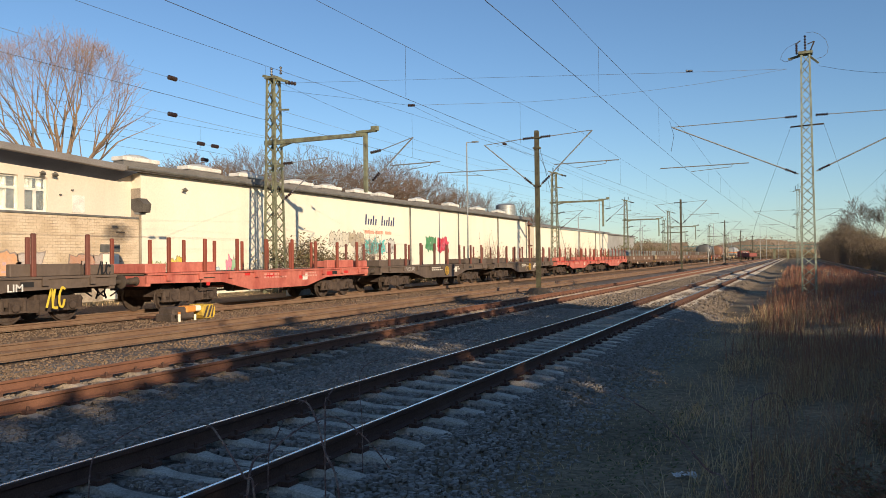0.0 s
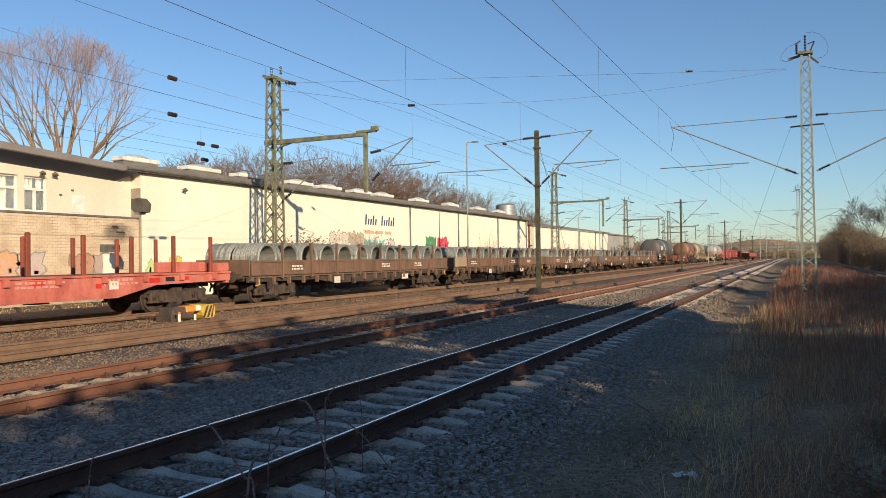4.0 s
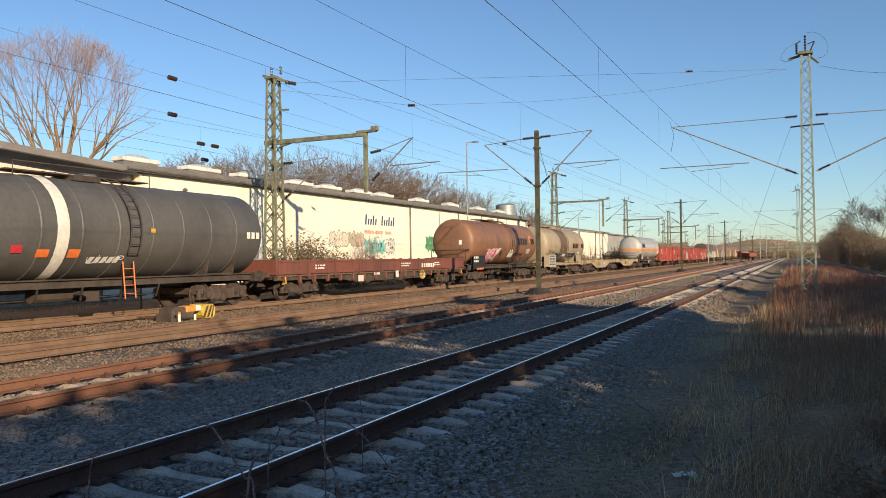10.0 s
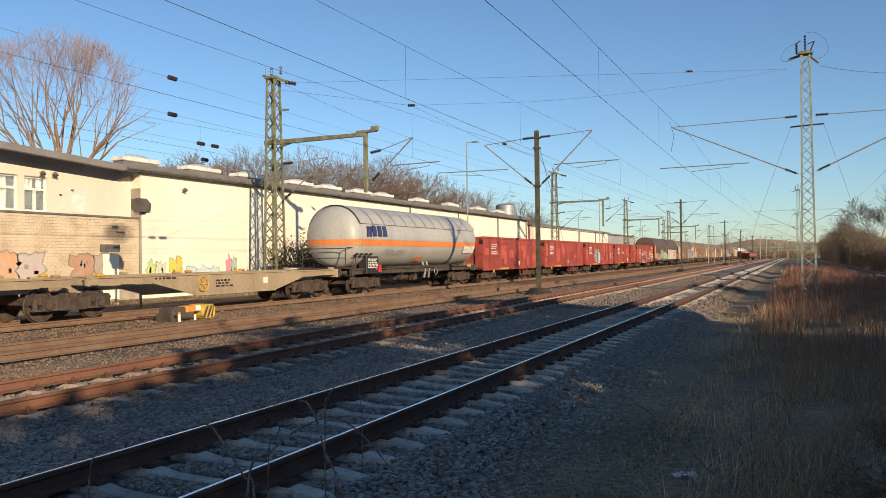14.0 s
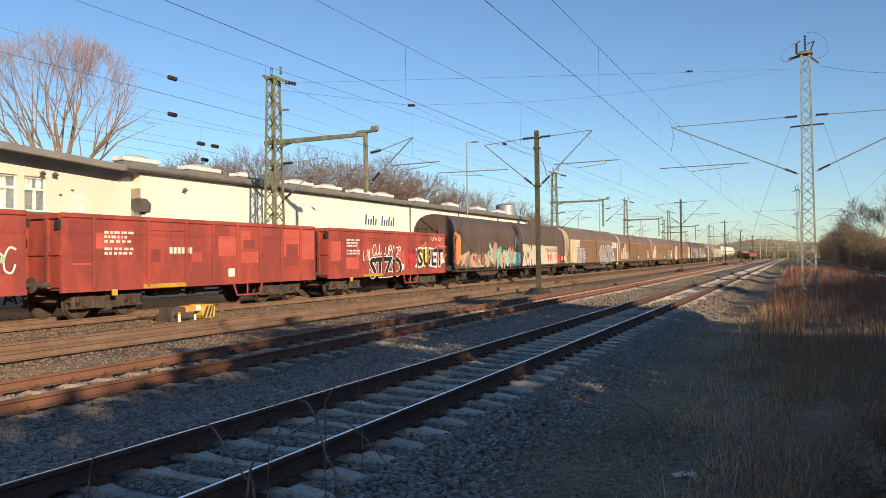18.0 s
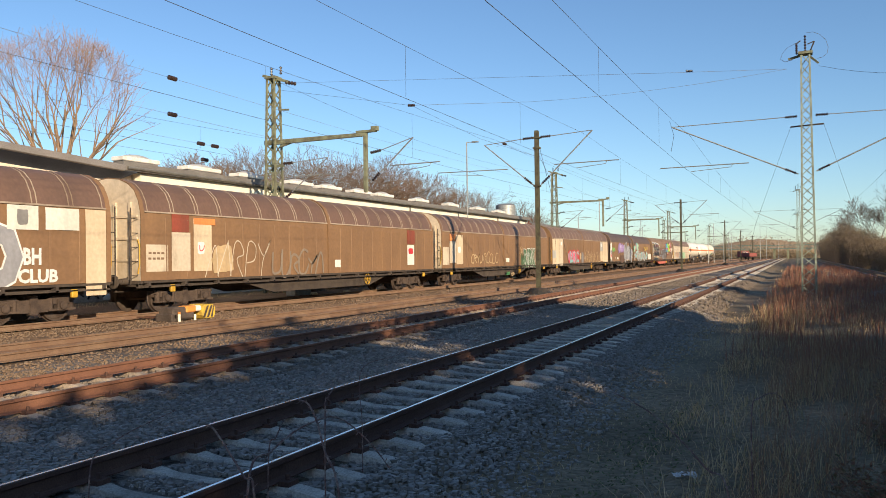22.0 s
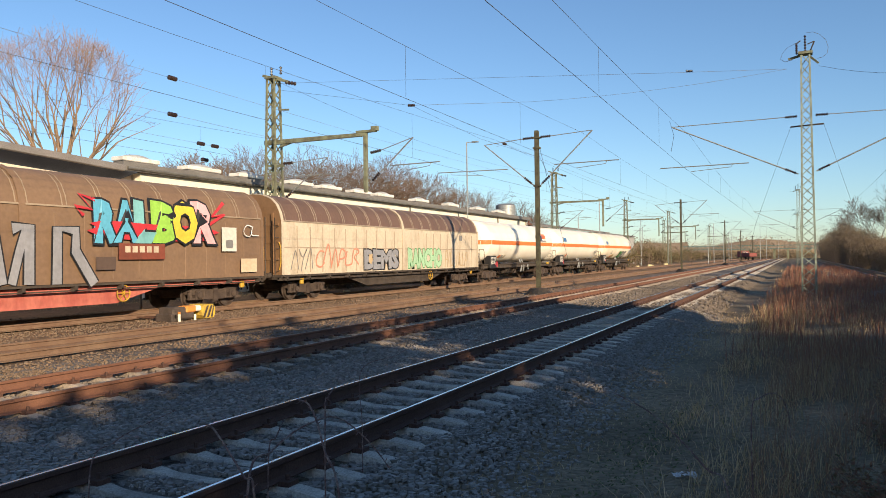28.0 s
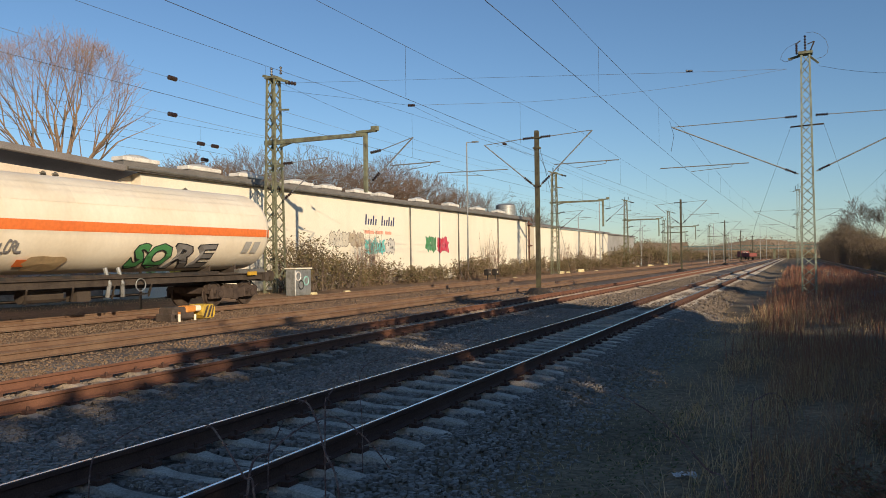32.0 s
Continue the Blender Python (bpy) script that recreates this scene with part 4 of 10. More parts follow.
def wall_art(y, z, wy, wz, cols, seed, label):
    """Bubble lettering on the hall: overlapping uneven patches with dark rims."""
    rnd = random.Random(seed)
    art = thing("wall_graffiti", label, "graffiti", "graffiti on the hall", at=(WALL_X, y, z))
    n = max(2, int(wy / (wz * 0.75)))
    for k in range(n):
        c = (k + 0.5) * wy / n
        for j, (grow, col) in enumerate(((1.12, cols[-1]), (1.0, cols[k % (len(cols) - 1)]))):
            sd = seed + k
            pts = []
            for i in range(26):
                a = 2 * math.pi * i / 26
                u, v = math.cos(a), math.sin(a)
                q = 1 / max(abs(u), abs(v)) ** 0.7
                r = q * grow * (1 + 0.6 * noise.noise((u * 2.3 + sd * 3.1, v * 2.3, 0)))
                pts.append((0.004 + 0.003 * j, c + u * r * wy / n * 0.5, wz / 2 + v * r * wz * 0.45))
            part("letter", Mesh().add([(0.004 + 0.003 * j, c, wz / 2)] + pts, [(0, i + 1, (i + 1) % 26 + 1) for i in range(26)]), wall_ink(col), art, "sprayed bubble shape")
        # inner strokes
        for _ in range(5):
            a, b = c + rnd.uniform(-0.25, 0.2) * wy / n, wz * rnd.uniform(0.25, 0.6)
            part("stroke", Mesh().box(0.008, 0.011, a, a + wy / n * rnd.uniform(0.03, 0.22), b, b + wz * rnd.uniform(0.03, 0.3)), wall_ink(cols[rnd.randrange(len(cols))]), art)


INK = {}


def wall_ink(c):
    if c not in INK:
        INK[c] = mat("wall_spray", c, 0.8, 0, [q * 0.75 + 0.1 for q in c], 3)
    return INK[c]


K_, W_ = (0.05, 0.05, 0.06), (0.7, 0.66, 0.58)
wall_art(48.3, 2.05, 2.9, 1.15, ((0.12, 0.5, 0.45), (0.16, 0.55, 0.5), W_), 3, "turquoise bubble graffiti on the cream wall")
wall_art(51.4, 2.1, 1.4, 1.1, (W_, (0.6, 0.57, 0.5), K_), 5, "black and white graffiti on the cream wall")
wall_art(58.4, 2.3, 2.0, 1.25, ((0.05, 0.25, 0.09), (0.06, 0.22, 0.08), (0.12, 0.3, 0.15)), 8, "green graffiti on the cream wall")
wall_art(60.7, 2.25, 2.3, 1.25, ((0.55, 0.03, 0.06), (0.6, 0.04, 0.08), (0.4, 0.05, 0.08)), 9, "red graffiti on the cream wall")
wall_art(43.6, 2.55, 2.4, 1.05, ((0.62, 0.56, 0.44), (0.66, 0.6, 0.48), (0.12, 0.10, 0.08)), 12, "dark outlined graffiti on the cream wall")
wall_art(46.1, 2.6, 2.0, 1.0, ((0.45, 0.37, 0.26), (0.5, 0.42, 0.3), (0.3, 0.24, 0.17)), 21, "brown graffiti on the cream wall")
wall_art(27.6, 0.6, 1.2, 1.1, ((0.5, 0.6, 0.2), (0.62, 0.6, 0.45), (0.3, 0.4, 0.2)), 13, "pale green graffiti on the cream wall")
wall_art(29.1, 0.7, 0.9, 1.2, ((0.7, 0.55, 0.08), (0.66, 0.5, 0.06), (0.4, 0.3, 0.1)), 14, "yellow graffiti on the cream wall")
wall_art(30.2, 0.5, 2.6, 0.9, ((0.5, 0.6, 0.6), (0.6, 0.64, 0.6), (0.25, 0.4, 0.5)), 15, "pale blue graffiti on the cream wall")
wall_art(33.3, 0.6, 0.9, 1.3, ((0.7, 0.25, 0.35), (0.3, 0.5, 0.3), (0.5, 0.12, 0.2)), 16, "pink and green graffiti on the cream wall")
wall_art(17.6, 0.9, 4.4, 1.25, ((0.55, 0.36, 0.36), (0.36, 0.42, 0.44), (0.62, 0.34, 0.18), (0.5, 0.42, 0.36), (0.3, 0.24, 0.2)), 17, "faded graffiti on the brick wall")
wall_art(23.4, 1.0, 2.4, 1.1, ((0.45, 0.24, 0.15), (0.4, 0.3, 0.24), (0.24, 0.18, 0.13)), 18, "faded brown graffiti on the brick wall")
dr = thing("steel_door", "pale door in the brick wall", "door", at=(WALL_X + 0.006, 25.5, 0))
part("leaf", Mesh().bevel_box(0, 0.04, -0.45, 0.45, 0, 2.05, 0.008), WHITE_WALL, dr, "pale painted door leaf")
part("grille", Mesh().box(0, 0.03, -0.6, 0.5, 2.15, 2.5), PIPE_GREY, dr, "dark grille")
for y, z in ((22.35, 5.5), (22.95, 5.5), (30.0, 5.35)):
    wl = thing("wall_lamp", "small grey lamp under the eaves", "lamp", "lamps on the hall", at=(WALL_X - 0.6 if y < 27 else WALL_X, y, z))
    part("arm", Mesh().tube([(0, 0, 0), (0.22, 0, 0.03)], 0.02, 6), STEEL_GALV, wl)
    part("shade", Mesh().lathe([(0, 0.03), (0.1, 0.11), (0.17, 0.13), (0.18, 0.001)], (0.22, 0, 0.07), (0.35, -0.2, -1), 10), PIPE_GREY, wl, "grey lamp shade")


# ---- goods train ----
def paint(name, col, col2, rough=0.7, **k):
    o = dict(scale=0.9, low=0.42, high=0.7, fine=9, grain=0.09, bump=0.05, streak=0.35, rand=0.04)
    o.update(k)
    return mat(name, col, rough, 0, col2, **o)


BOGIE_MAT = mat("bogie_brown_grime", (0.085, 0.06, 0.045), 0.9, 0, (0.05, 0.035, 0.028), 3, fine=40, bump=0.4, rand=0.12)
WHEEL_MAT = mat("wheel_steel_dirty", (0.10, 0.075, 0.06), 0.7, 0.3, (0.06, 0.04, 0.03), 4)
UNDER_MAT = mat("underframe_grime", (0.075, 0.058, 0.045), 0.9, 0, (0.045, 0.034, 0.027), 2.0, bump=0.4, rand=0.1)
RED_FLAT = paint("flat_wagon_red", (0.53, 0.165, 0.12), (0.40, 0.10, 0.075), scale=1.6, low=0.45, high=0.62)
RED_BRIGHT = paint("flat_wagon_fresh_red", (0.6, 0.035, 0.03), (0.5, 0.03, 0.03), 0.5)
DARK_FLAT = paint("flat_wagon_dark_brown", (0.135, 0.10, 0.078), (0.085, 0.064, 0.05))
RED_PALE = paint("faded_pink_lettering", (0.62, 0.32, 0.26), (0.55, 0.25, 0.2))
STAKE_RED = paint("stake_rust_red", (0.26, 0.06, 0.035), (0.15, 0.05, 0.03))
STAKE_DARK = paint("stake_brown", (0.19, 0.065, 0.045), (0.11, 0.05, 0.04))
COIL_BROWN = paint("coil_wagon_brown", (0.19, 0.112, 0.072), (0.12, 0.072, 0.05), scale=1.6)
COIL_MAT = mat("wire_rod_coil_steel", (0.29, 0.30, 0.27), 0.6, 0.3, (0.2, 0.21, 0.19), 2.5, fine=60, grain=0.3, bump=0.5, rand=0.15)
TANK_BLACK = paint("tank_dark_grey", (0.105, 0.1, 0.092), (0.075, 0.07, 0.064), 0.5)
TANK_BROWN = paint("tank_rust_brown", (0.235, 0.115, 0.062), (0.15, 0.082, 0.052), 0.5, scale=0.7)
TANK_TAN = paint("tank_dirty_beige", (0.33, 0.265, 0.175), (0.25, 0.195, 0.125), 0.5)
TANK_BAND = paint("tank_brown_band", (0.135, 0.085, 0.06), (0.11, 0.07, 0.05), 0.6)
TANK_GREY = paint("gas_tank_grey", (0.40, 0.39, 0.36), (0.33, 0.32, 0.295), 0.42)
TANK_WHITE = paint("gas_tank_cream_white", (0.86, 0.81, 0.69), (0.80, 0.73, 0.60), 0.4, scale=0.6, grain=0.03, bump=0.02)
TANK_DIRTY = paint("gas_tank_soiled_cream", (0.82, 0.74, 0.59), (0.72, 0.62, 0.46), 0.45, scale=0.6, grain=0.03, bump=0.02)
ORANGE = paint("orange_stripe", (0.75, 0.19, 0.045), (0.68, 0.16, 0.04), 0.5)
ORANGE_PALE = paint("pale_orange_stripe", (0.72, 0.24, 0.07), (0.64, 0.2, 0.06), 0.5)
EAOS_RED = paint("gondola_red", (0.36, 0.066, 0.045), (0.24, 0.05, 0.038), 0.7, scale=1.1, low=0.4, high=0.58)
EAOS_PATCH = paint("gondola_touched_up_red", (0.50, 0.10, 0.068), (0.42, 0.08, 0.055), 0.65, low=0.4, high=0.6)
EAOS_DARK = paint("gondola_old_red", (0.25, 0.05, 0.04), (0.2, 0.045, 0.036), 0.75)
BOX_BROWN = paint("van_brown", (0.235, 0.134, 0.066), (0.185, 0.106, 0.056), 0.6, scale=0.6)
BOX_DARK = paint("van_dark_brown", (0.115, 0.077, 0.058), (0.09, 0.06, 0.046), 0.6, scale=0.6)
BOX_GREY = paint("van_grey_brown", (0.222, 0.138, 0.082), (0.18, 0.112, 0.07), 0.6)
BOX_CREAM = paint("van_soiled_cream", (0.56, 0.47, 0.35), (0.34, 0.27, 0.19), 0.7, scale=1.4, low=0.48, high=0.75)
BOX_ROOF = paint("van_roof_brown", (0.155, 0.092, 0.065), (0.125, 0.077, 0.056), 0.55)
RIB_PALE = paint("pale_rib_paint", (0.36, 0.29, 0.22), (0.22, 0.16, 0.11), 0.7)
RIB_FAINT = paint("faint_rib_paint", (0.34, 0.26, 0.18), (0.24, 0.175, 0.12), 0.7)
RIB_CREAM = paint("soiled_seam", (0.4, 0.32, 0.23), (0.28, 0.21, 0.15), 0.7)
CREAM_PANEL = paint("cream_panel", (0.62, 0.5, 0.34), (0.5, 0.38, 0.25), 0.7)
WHITE_P = paint("placard_white", (0.72, 0.68, 0.6), (0.58, 0.53, 0.45), 0.6)
YELLOW = paint("safety_yellow", (0.56, 0.33, 0.035), (0.38, 0.22, 0.03), 0.6)
BEIGE_FLAT = paint("flat_wagon_beige", (0.36, 0.28, 0.18), (0.26, 0.19, 0.12), 0.7)
PLANK = mat("wagon_floor_planks", (0.16, 0.12, 0.085), 0.9, 0, (0.09, 0.07, 0.05), 3, streak=1, rand=0.1)
BLACK_P = paint("black_panel", (0.02, 0.02, 0.02), (0.035, 0.03, 0.03), 0.6)


def wheel_data():
    m = Mesh().lathe([(-0.035, 0.2), (-0.055, 0.30), (-0.07, 0.40), (-0.07, 0.488), (-0.04, 0.488), (-0.03, 0.463), (0.065, 0.457), (0.065, 0.40), (0.02, 0.38), (0.0, 0.22), (0.05, 0.13), (0.05, 0.0001)], (0, 0, 0), (1, 0, 0), 28)
    return m.data("wheel", WHEEL_MAT, True)


def wheel_data_left():
    m = Mesh().lathe([(0.035, 0.2), (0.055, 0.30), (0.07, 0.40), (0.07, 0.488), (0.04, 0.488), (0.03, 0.463), (-0.065, 0.457), (-0.065, 0.40), (-0.02, 0.38), (0.0, 0.22), (-0.05, 0.13), (-0.05, 0.0001)], (0, 0, 0), (1, 0, 0), 28)
    return m.data("wheel", WHEEL_MAT, True)


def bogie_data():
    m = Mesh()
    for s in (-1, 1):
        x0, x1 = sorted((s * 0.93, s * 1.06))
        # cranked side frame
        pr = [(-1.35, 0.62), (-1.2, 0.50), (-0.62, 0.50), (-0.45, 0.30), (0.45, 0.30), (0.62, 0.50), (1.2, 0.50), (1.35, 0.62), (1.25, 0.74), (0.6, 0.74), (0.42, 0.66), (-0.42, 0.66), (-0.6, 0.74), (-1.25, 0.74)]
        m.loft([[(x, a, b) for a, b in pr] for x in (x0, x1)])
        for e in (-1, 1):
            for k in (-0.34, 0.34):
                m.tube([(s * 1.0, e * 0.9 + k, 0.36), (s * 1.0, e * 0.9 + k, 0.66)], 0.085, 8)
        m.box(x0, x1 + 0.02 * s, -0.12, 0.12, 0.24, 0.78)
        m.box(min(s * 0.7, s * 0.78), max(s * 0.7, s * 0.78), -0.38, -0.3, 0.3, 0.75)
        m.box(min(s * 0.7, s * 0.78), max(s * 0.7, s * 0.78), 0.3, 0.38, 0.3, 0.75)
    m.box(-0.95, 0.95, -0.2, 0.2, 0.45, 0.8)
    m.box(-0.95, 0.95, -1.33, -1.23, 0.5, 0.72).box(-0.95, 0.95, 1.23, 1.33, 0.5, 0.72)
    return m.data("bogie", BOGIE_MAT)


def axle_box_data():
    m = Mesh().bevel_box(-0.1, 0.1, -0.17, 0.17, -0.16, 0.18, 0.02)
    m.lathe([(0.1, 0.125), (0.15, 0.12), (0.165, 0.08), (0.165, 0.0001)], (0, 0, 0), (1, 0, 0), 12)
    m.box(-0.07, 0.07, -0.45, 0.45, -0.15, -0.09)
    return m.data("axle_box", BOGIE_MAT)


def axle_data():
    return Mesh().tube([(-0.72, 0, 0), (0.72, 0, 0)], 0.085, 8).data("axle", WHEEL_MAT, True)


def wheels(parent, ys):
    for y in ys:
        part("axle", shared("axle", axle_data), None, parent, at=pose(0, y, 0.46))
        part("wheel", shared("wheel_r", wheel_data), None, parent, at=pose(GAUGE, y, 0.46))
        part("wheel", shared("wheel_l", wheel_data_left), None, parent, at=pose(-GAUGE, y, 0.46))


def bogie(parent, y):
    b = part("bogie", shared("bogie", bogie_data), None, parent, "grimy two-axle bogie", at=pose(0, y, 0))
    wheels(b, (-0.9, 0.9))
    for e in (-0.9, 0.9):
        part("axle_box", shared("axle_box", axle_box_data), None, b, at=pose(1.02, e, 0.47))
        part("axle_box", shared("axle_box", axle_box_data), None, b, at=pose(-1.02, e, 0.47, 0, 0, 180))


def buffer_data():
    m = Mesh().lathe([(0, 0.15), (0.03, 0.15), (0.05, 0.11), (0.34, 0.1), (0.34, 0.075), (0.56, 0.075), (0.58, 0.2), (0.6, 0.225), (0.62, 0.225), (0.625, 0.0001)], (0, 0, 0), (0, 1, 0), 16)
    return m.data("buffer", UNDER_MAT, True)


def hook_data():
    m = Mesh().box(-0.04, 0.04, 0, 0.35, -0.05, 0.05)
    m.ring((0, 0.42, -0.02), (1, 0, 0), 0.09, 0.025, 12, 5)
    m.tube([(0, 0.45, -0.05), (0, 0.5, -0.3), (0, 0.42, -0.5)], 0.03, 6)
    m.tube([(0.3, 0.05, -0.1), (0.3, 0.3, -0.3), (0.28, 0.5, -0.42)], 0.025, 6).tube([(-0.3, 0.05, -0.1), (-0.3, 0.3, -0.3), (-0.28, 0.5, -0.42)], 0.025, 6)
    return m.data("coupling", BLACKISH)


def wheel_hand_data():
    m = Mesh().ring((0, 0, 0), (1, 0, 0), 0.25, 0.02, 20, 5)
    for a in (0, 60, 120):
        c, s = math.cos(radians(a)) * 0.25, math.sin(radians(a)) * 0.25
        m.bar((0, -c, -s), (0, c, s), 0.025)
    m.tube([(-0.12, 0, 0), (0.03, 0, 0)], 0.035, 8)
    return m.data("handwheel", YELLOW)


def ends(w, half, headstock=None):
    """Headstocks, buffers and couplings at both ends; half: half the length over buffers."""
    for s in (-1, 1):
        y = s * (half - 0.62)
        part("headstock", Mesh().bevel_box(-1.3, 1.3, min(y, y - s * 0.2), max(y, y - s * 0.2), 0.88, 1.22, 0.015), headstock or UNDER_MAT, w)
        for x in (-0.875, 0.875):
            part("buffer", shared("buffer", buffer_data), None, w, at=pose(x, y, 1.06, 0, 0, 0 if s > 0 else 180))
        part("coupling", shared("hook", hook_data), None, w, at=pose(0, y, 1.02, 0, 0, 0 if s > 0 else 180))


def gear(w, y0, y1, material=None):
    """Brake gear and air vessels under the floor."""
    m = Mesh()
    m.tube([(0.5, y0 + 1.0, 0.72), (0.5, y0 + 2.3, 0.72)], 0.2, 10)
    m.box(0.3, 0.75, (y0 + y1) / 2 - 0.3, (y0 + y1) / 2 + 0.2, 0.5, 0.85)
    m.tube([(0.2, y0, 0.6), (0.2, y1, 0.6)], 0.03, 6).tube([(-0.2, y0, 0.55), (-0.2, y1, 0.55)], 0.03, 6)
    for k in range(4):
        y = y0 + (y1 - y0) * (k + 0.5) / 4
        m.bar((1.15, y, 0.95), (0.8, y + 0.2, 0.55), 0.05)
    part("brake_gear", m, material or UNDER_MAT, w, "grimy brake rods and air vessel")


def placard(w, x, y, z, wy, wz, material, name="placard", label=""):
    return part(name, Mesh().box(x, x + 0.006, y, y + wy, z, z + wz), material, w, label)


def bars(w, x, y, z, length, rows=2, height=0.09, material=None):
    """Small lettering that cannot be read: short dashes in rows."""
    m = Mesh()
    for r in range(rows):
        a = y
        while a < y + length * random.uniform(0.75, 1):
            k = random.uniform(0.05, 0.22)
            m.box(x, x + 0.005, a, a + k, z - r * height * 1.7, z - r * height * 1.7 + height)
            a += k + random.uniform(0.03, 0.09)
    part("stencilled_lettering", m, material or WHITE_P, w, "small white stencilled lettering")


def surface_x(depth):
    return lambda z: depth


TRAIN = []
SIDES = []
GROUP = "wagons of the goods train"


FLANK = dict(flat_wagon=1.345, coil_wagon=1.432, low_sided_wagon=1.432, gondola_wagon=1.412, container_flat_wagon=1.26)


def wagon(name, label, s0, s1):
    w = thing(name, label, "freight wagon", GROUP)
    TRAIN.append((w, (s0 + s1) / 2))
    SIDES.append(surface_x(FLANK.get(name, 1.345)))
    return w, (s1 - s0) / 2


GRAFFITI = {}


def spray(name, col):
    if name not in GRAFFITI:
        GRAFFITI[name] = paint("spray_" + name, col, [c * 0.8 for c in col], 0.55, scale=2.5, rand=0.0)
    return GRAFFITI[name]


SPRAY = dict(white=(0.72, 0.70, 0.66), black=(0.02, 0.02, 0.022), silver=(0.29, 0.29, 0.305), pink=(0.75, 0.2, 0.32), blush=(0.78, 0.42, 0.42), red=(0.55, 0.04, 0.05), crimson=(0.3, 0.03, 0.045), cyan=(0.2, 0.46, 0.46),
             blue=(0.06, 0.22, 0.5), green=(0.08, 0.28, 0.1), lime=(0.3, 0.55, 0.08), mint=(0.38, 0.58, 0.36), yellow=(0.75, 0.55, 0.06), orange=(0.7, 0.24, 0.08),
             violet=(0.3, 0.2, 0.42), brown=(0.14, 0.08, 0.05), tan=(0.5, 0.36, 0.2), teal=(0.1, 0.45, 0.4), grey=(0.22, 0.21, 0.2), salmon=(0.62, 0.27, 0.18), lilac=(0.5, 0.4, 0.55), cream=(0.58, 0.5, 0.38), sky=(0.12, 0.42, 0.58), rose=(0.58, 0.22, 0.17), pale=(0.42, 0.52, 0.46), drab=(0.24, 0.19, 0.14), moss=(0.075, 0.14, 0.065))


LAYER = {}


def lay(w):
    """Each further coat on a wagon lies a little over the one before."""
    LAYER[w.name] = LAYER.get(w.name, 0) + 1
    return 0.002 + 0.0012 * LAYER[w.name]


def letters(w, text, y, z, height, width, fill, outline, side, lean=0.0, bold=0.05, rim=0.045, wild=0.0, label=""):
    """Sprayed lettering on the side: an outline layer and a filled layer. side(z) gives the wall's x at that height."""
    layers = ((bold + rim, outline, lay(w)), (bold, fill, lay(w))) if outline else ((bold, fill, lay(w)),)
    v0, _ = words(text, height, bold)
    span = max(p[0] for p in v0) - min(p[0] for p in v0)
    first = min(p[0] for p in v0)
    seed = random.uniform(0, 50)
    made = None
    for b, col, out in layers:
        v, f = words(text, height, b)
        m = Mesh()
        pts = []
        for a, c in v:
            u = (a - first) / span * width
            h = c * (1 + wild * noise.noise((u * 0.9 + seed, 1, 0))) + wild * height * 0.35 * noise.noise((u * 1.3, seed, 3))
            u += lean * c + wild * 0.3 * noise.noise((u * 1.7, c * 1.5, seed))
            zz = z + h
            pts.append((side(zz) + out, y + u, zz))
        m.add(pts, f)
        made = part("graffiti", m, spray(col, SPRAY[col]), made or w, label or ("sprayed graffiti lettering in %s" % col))


def blob(w, y, z, wy, wz, col, side, out=0.003, edge=0.25, n=28, seed=None):
    """An uneven patch of sprayed or rolled colour."""
    sd = random.uniform(0, 99) if seed is None else seed
    out = lay(w)
    pts = []
    for i in range(n):
        a = 2 * math.pi * i / n
        c, s = math.cos(a), math.sin(a)
        k = 1 / max(abs(c), abs(s)) ** 0.75
        r = k * (1 + edge * (noise.noise((c * 1.6 + sd, s * 1.6, 0)) + 0.6 * noise.noise((c * 3.7, s * 3.7 + sd, 4))))
        zz = z + wz / 2 + s * r * wz / 2
        pts.append((side(zz) + out, y + wy / 2 + c * r * wy / 2, zz))
    m = Mesh().add([(side(z + wz / 2) + out, y + wy / 2, z + wz / 2)] + pts, [(0, i + 1, (i + 1) % n + 1) for i in range(n)])
    part("graffiti", m, spray(col, SPRAY[col]), w, "patch of %s spray paint" % col)


def ribbon(m, points, r, side, out):
    """A flat band of width 2r along (y, z) points, laid on the side."""
    vs, fs = [], []
    for i, (a, b) in enumerate(points):
        p, q = points[max(i - 1, 0)], points[min(i + 1, len(points) - 1)]
        d = Vector((q[0] - p[0], q[1] - p[1]))
        d = d.normalized() if d.length > 0 else Vector((1, 0))
        for t in (-1, 1):
            zz = b + d.x * t * r
            vs.append((side(zz) + out, a - d.y * t * r, zz))
        if i:
            k = 2 * i
            fs.append((k - 2, k, k + 1, k - 1))
    m.add(vs, fs)


def stroke(w, points, r, col, side):
    """A sprayed line through (y, z) points."""
    m = Mesh()
    ribbon(m, points, r, side, lay(w))
    part("graffiti", m, spray(col, SPRAY[col]), w, "sprayed %s line" % col)


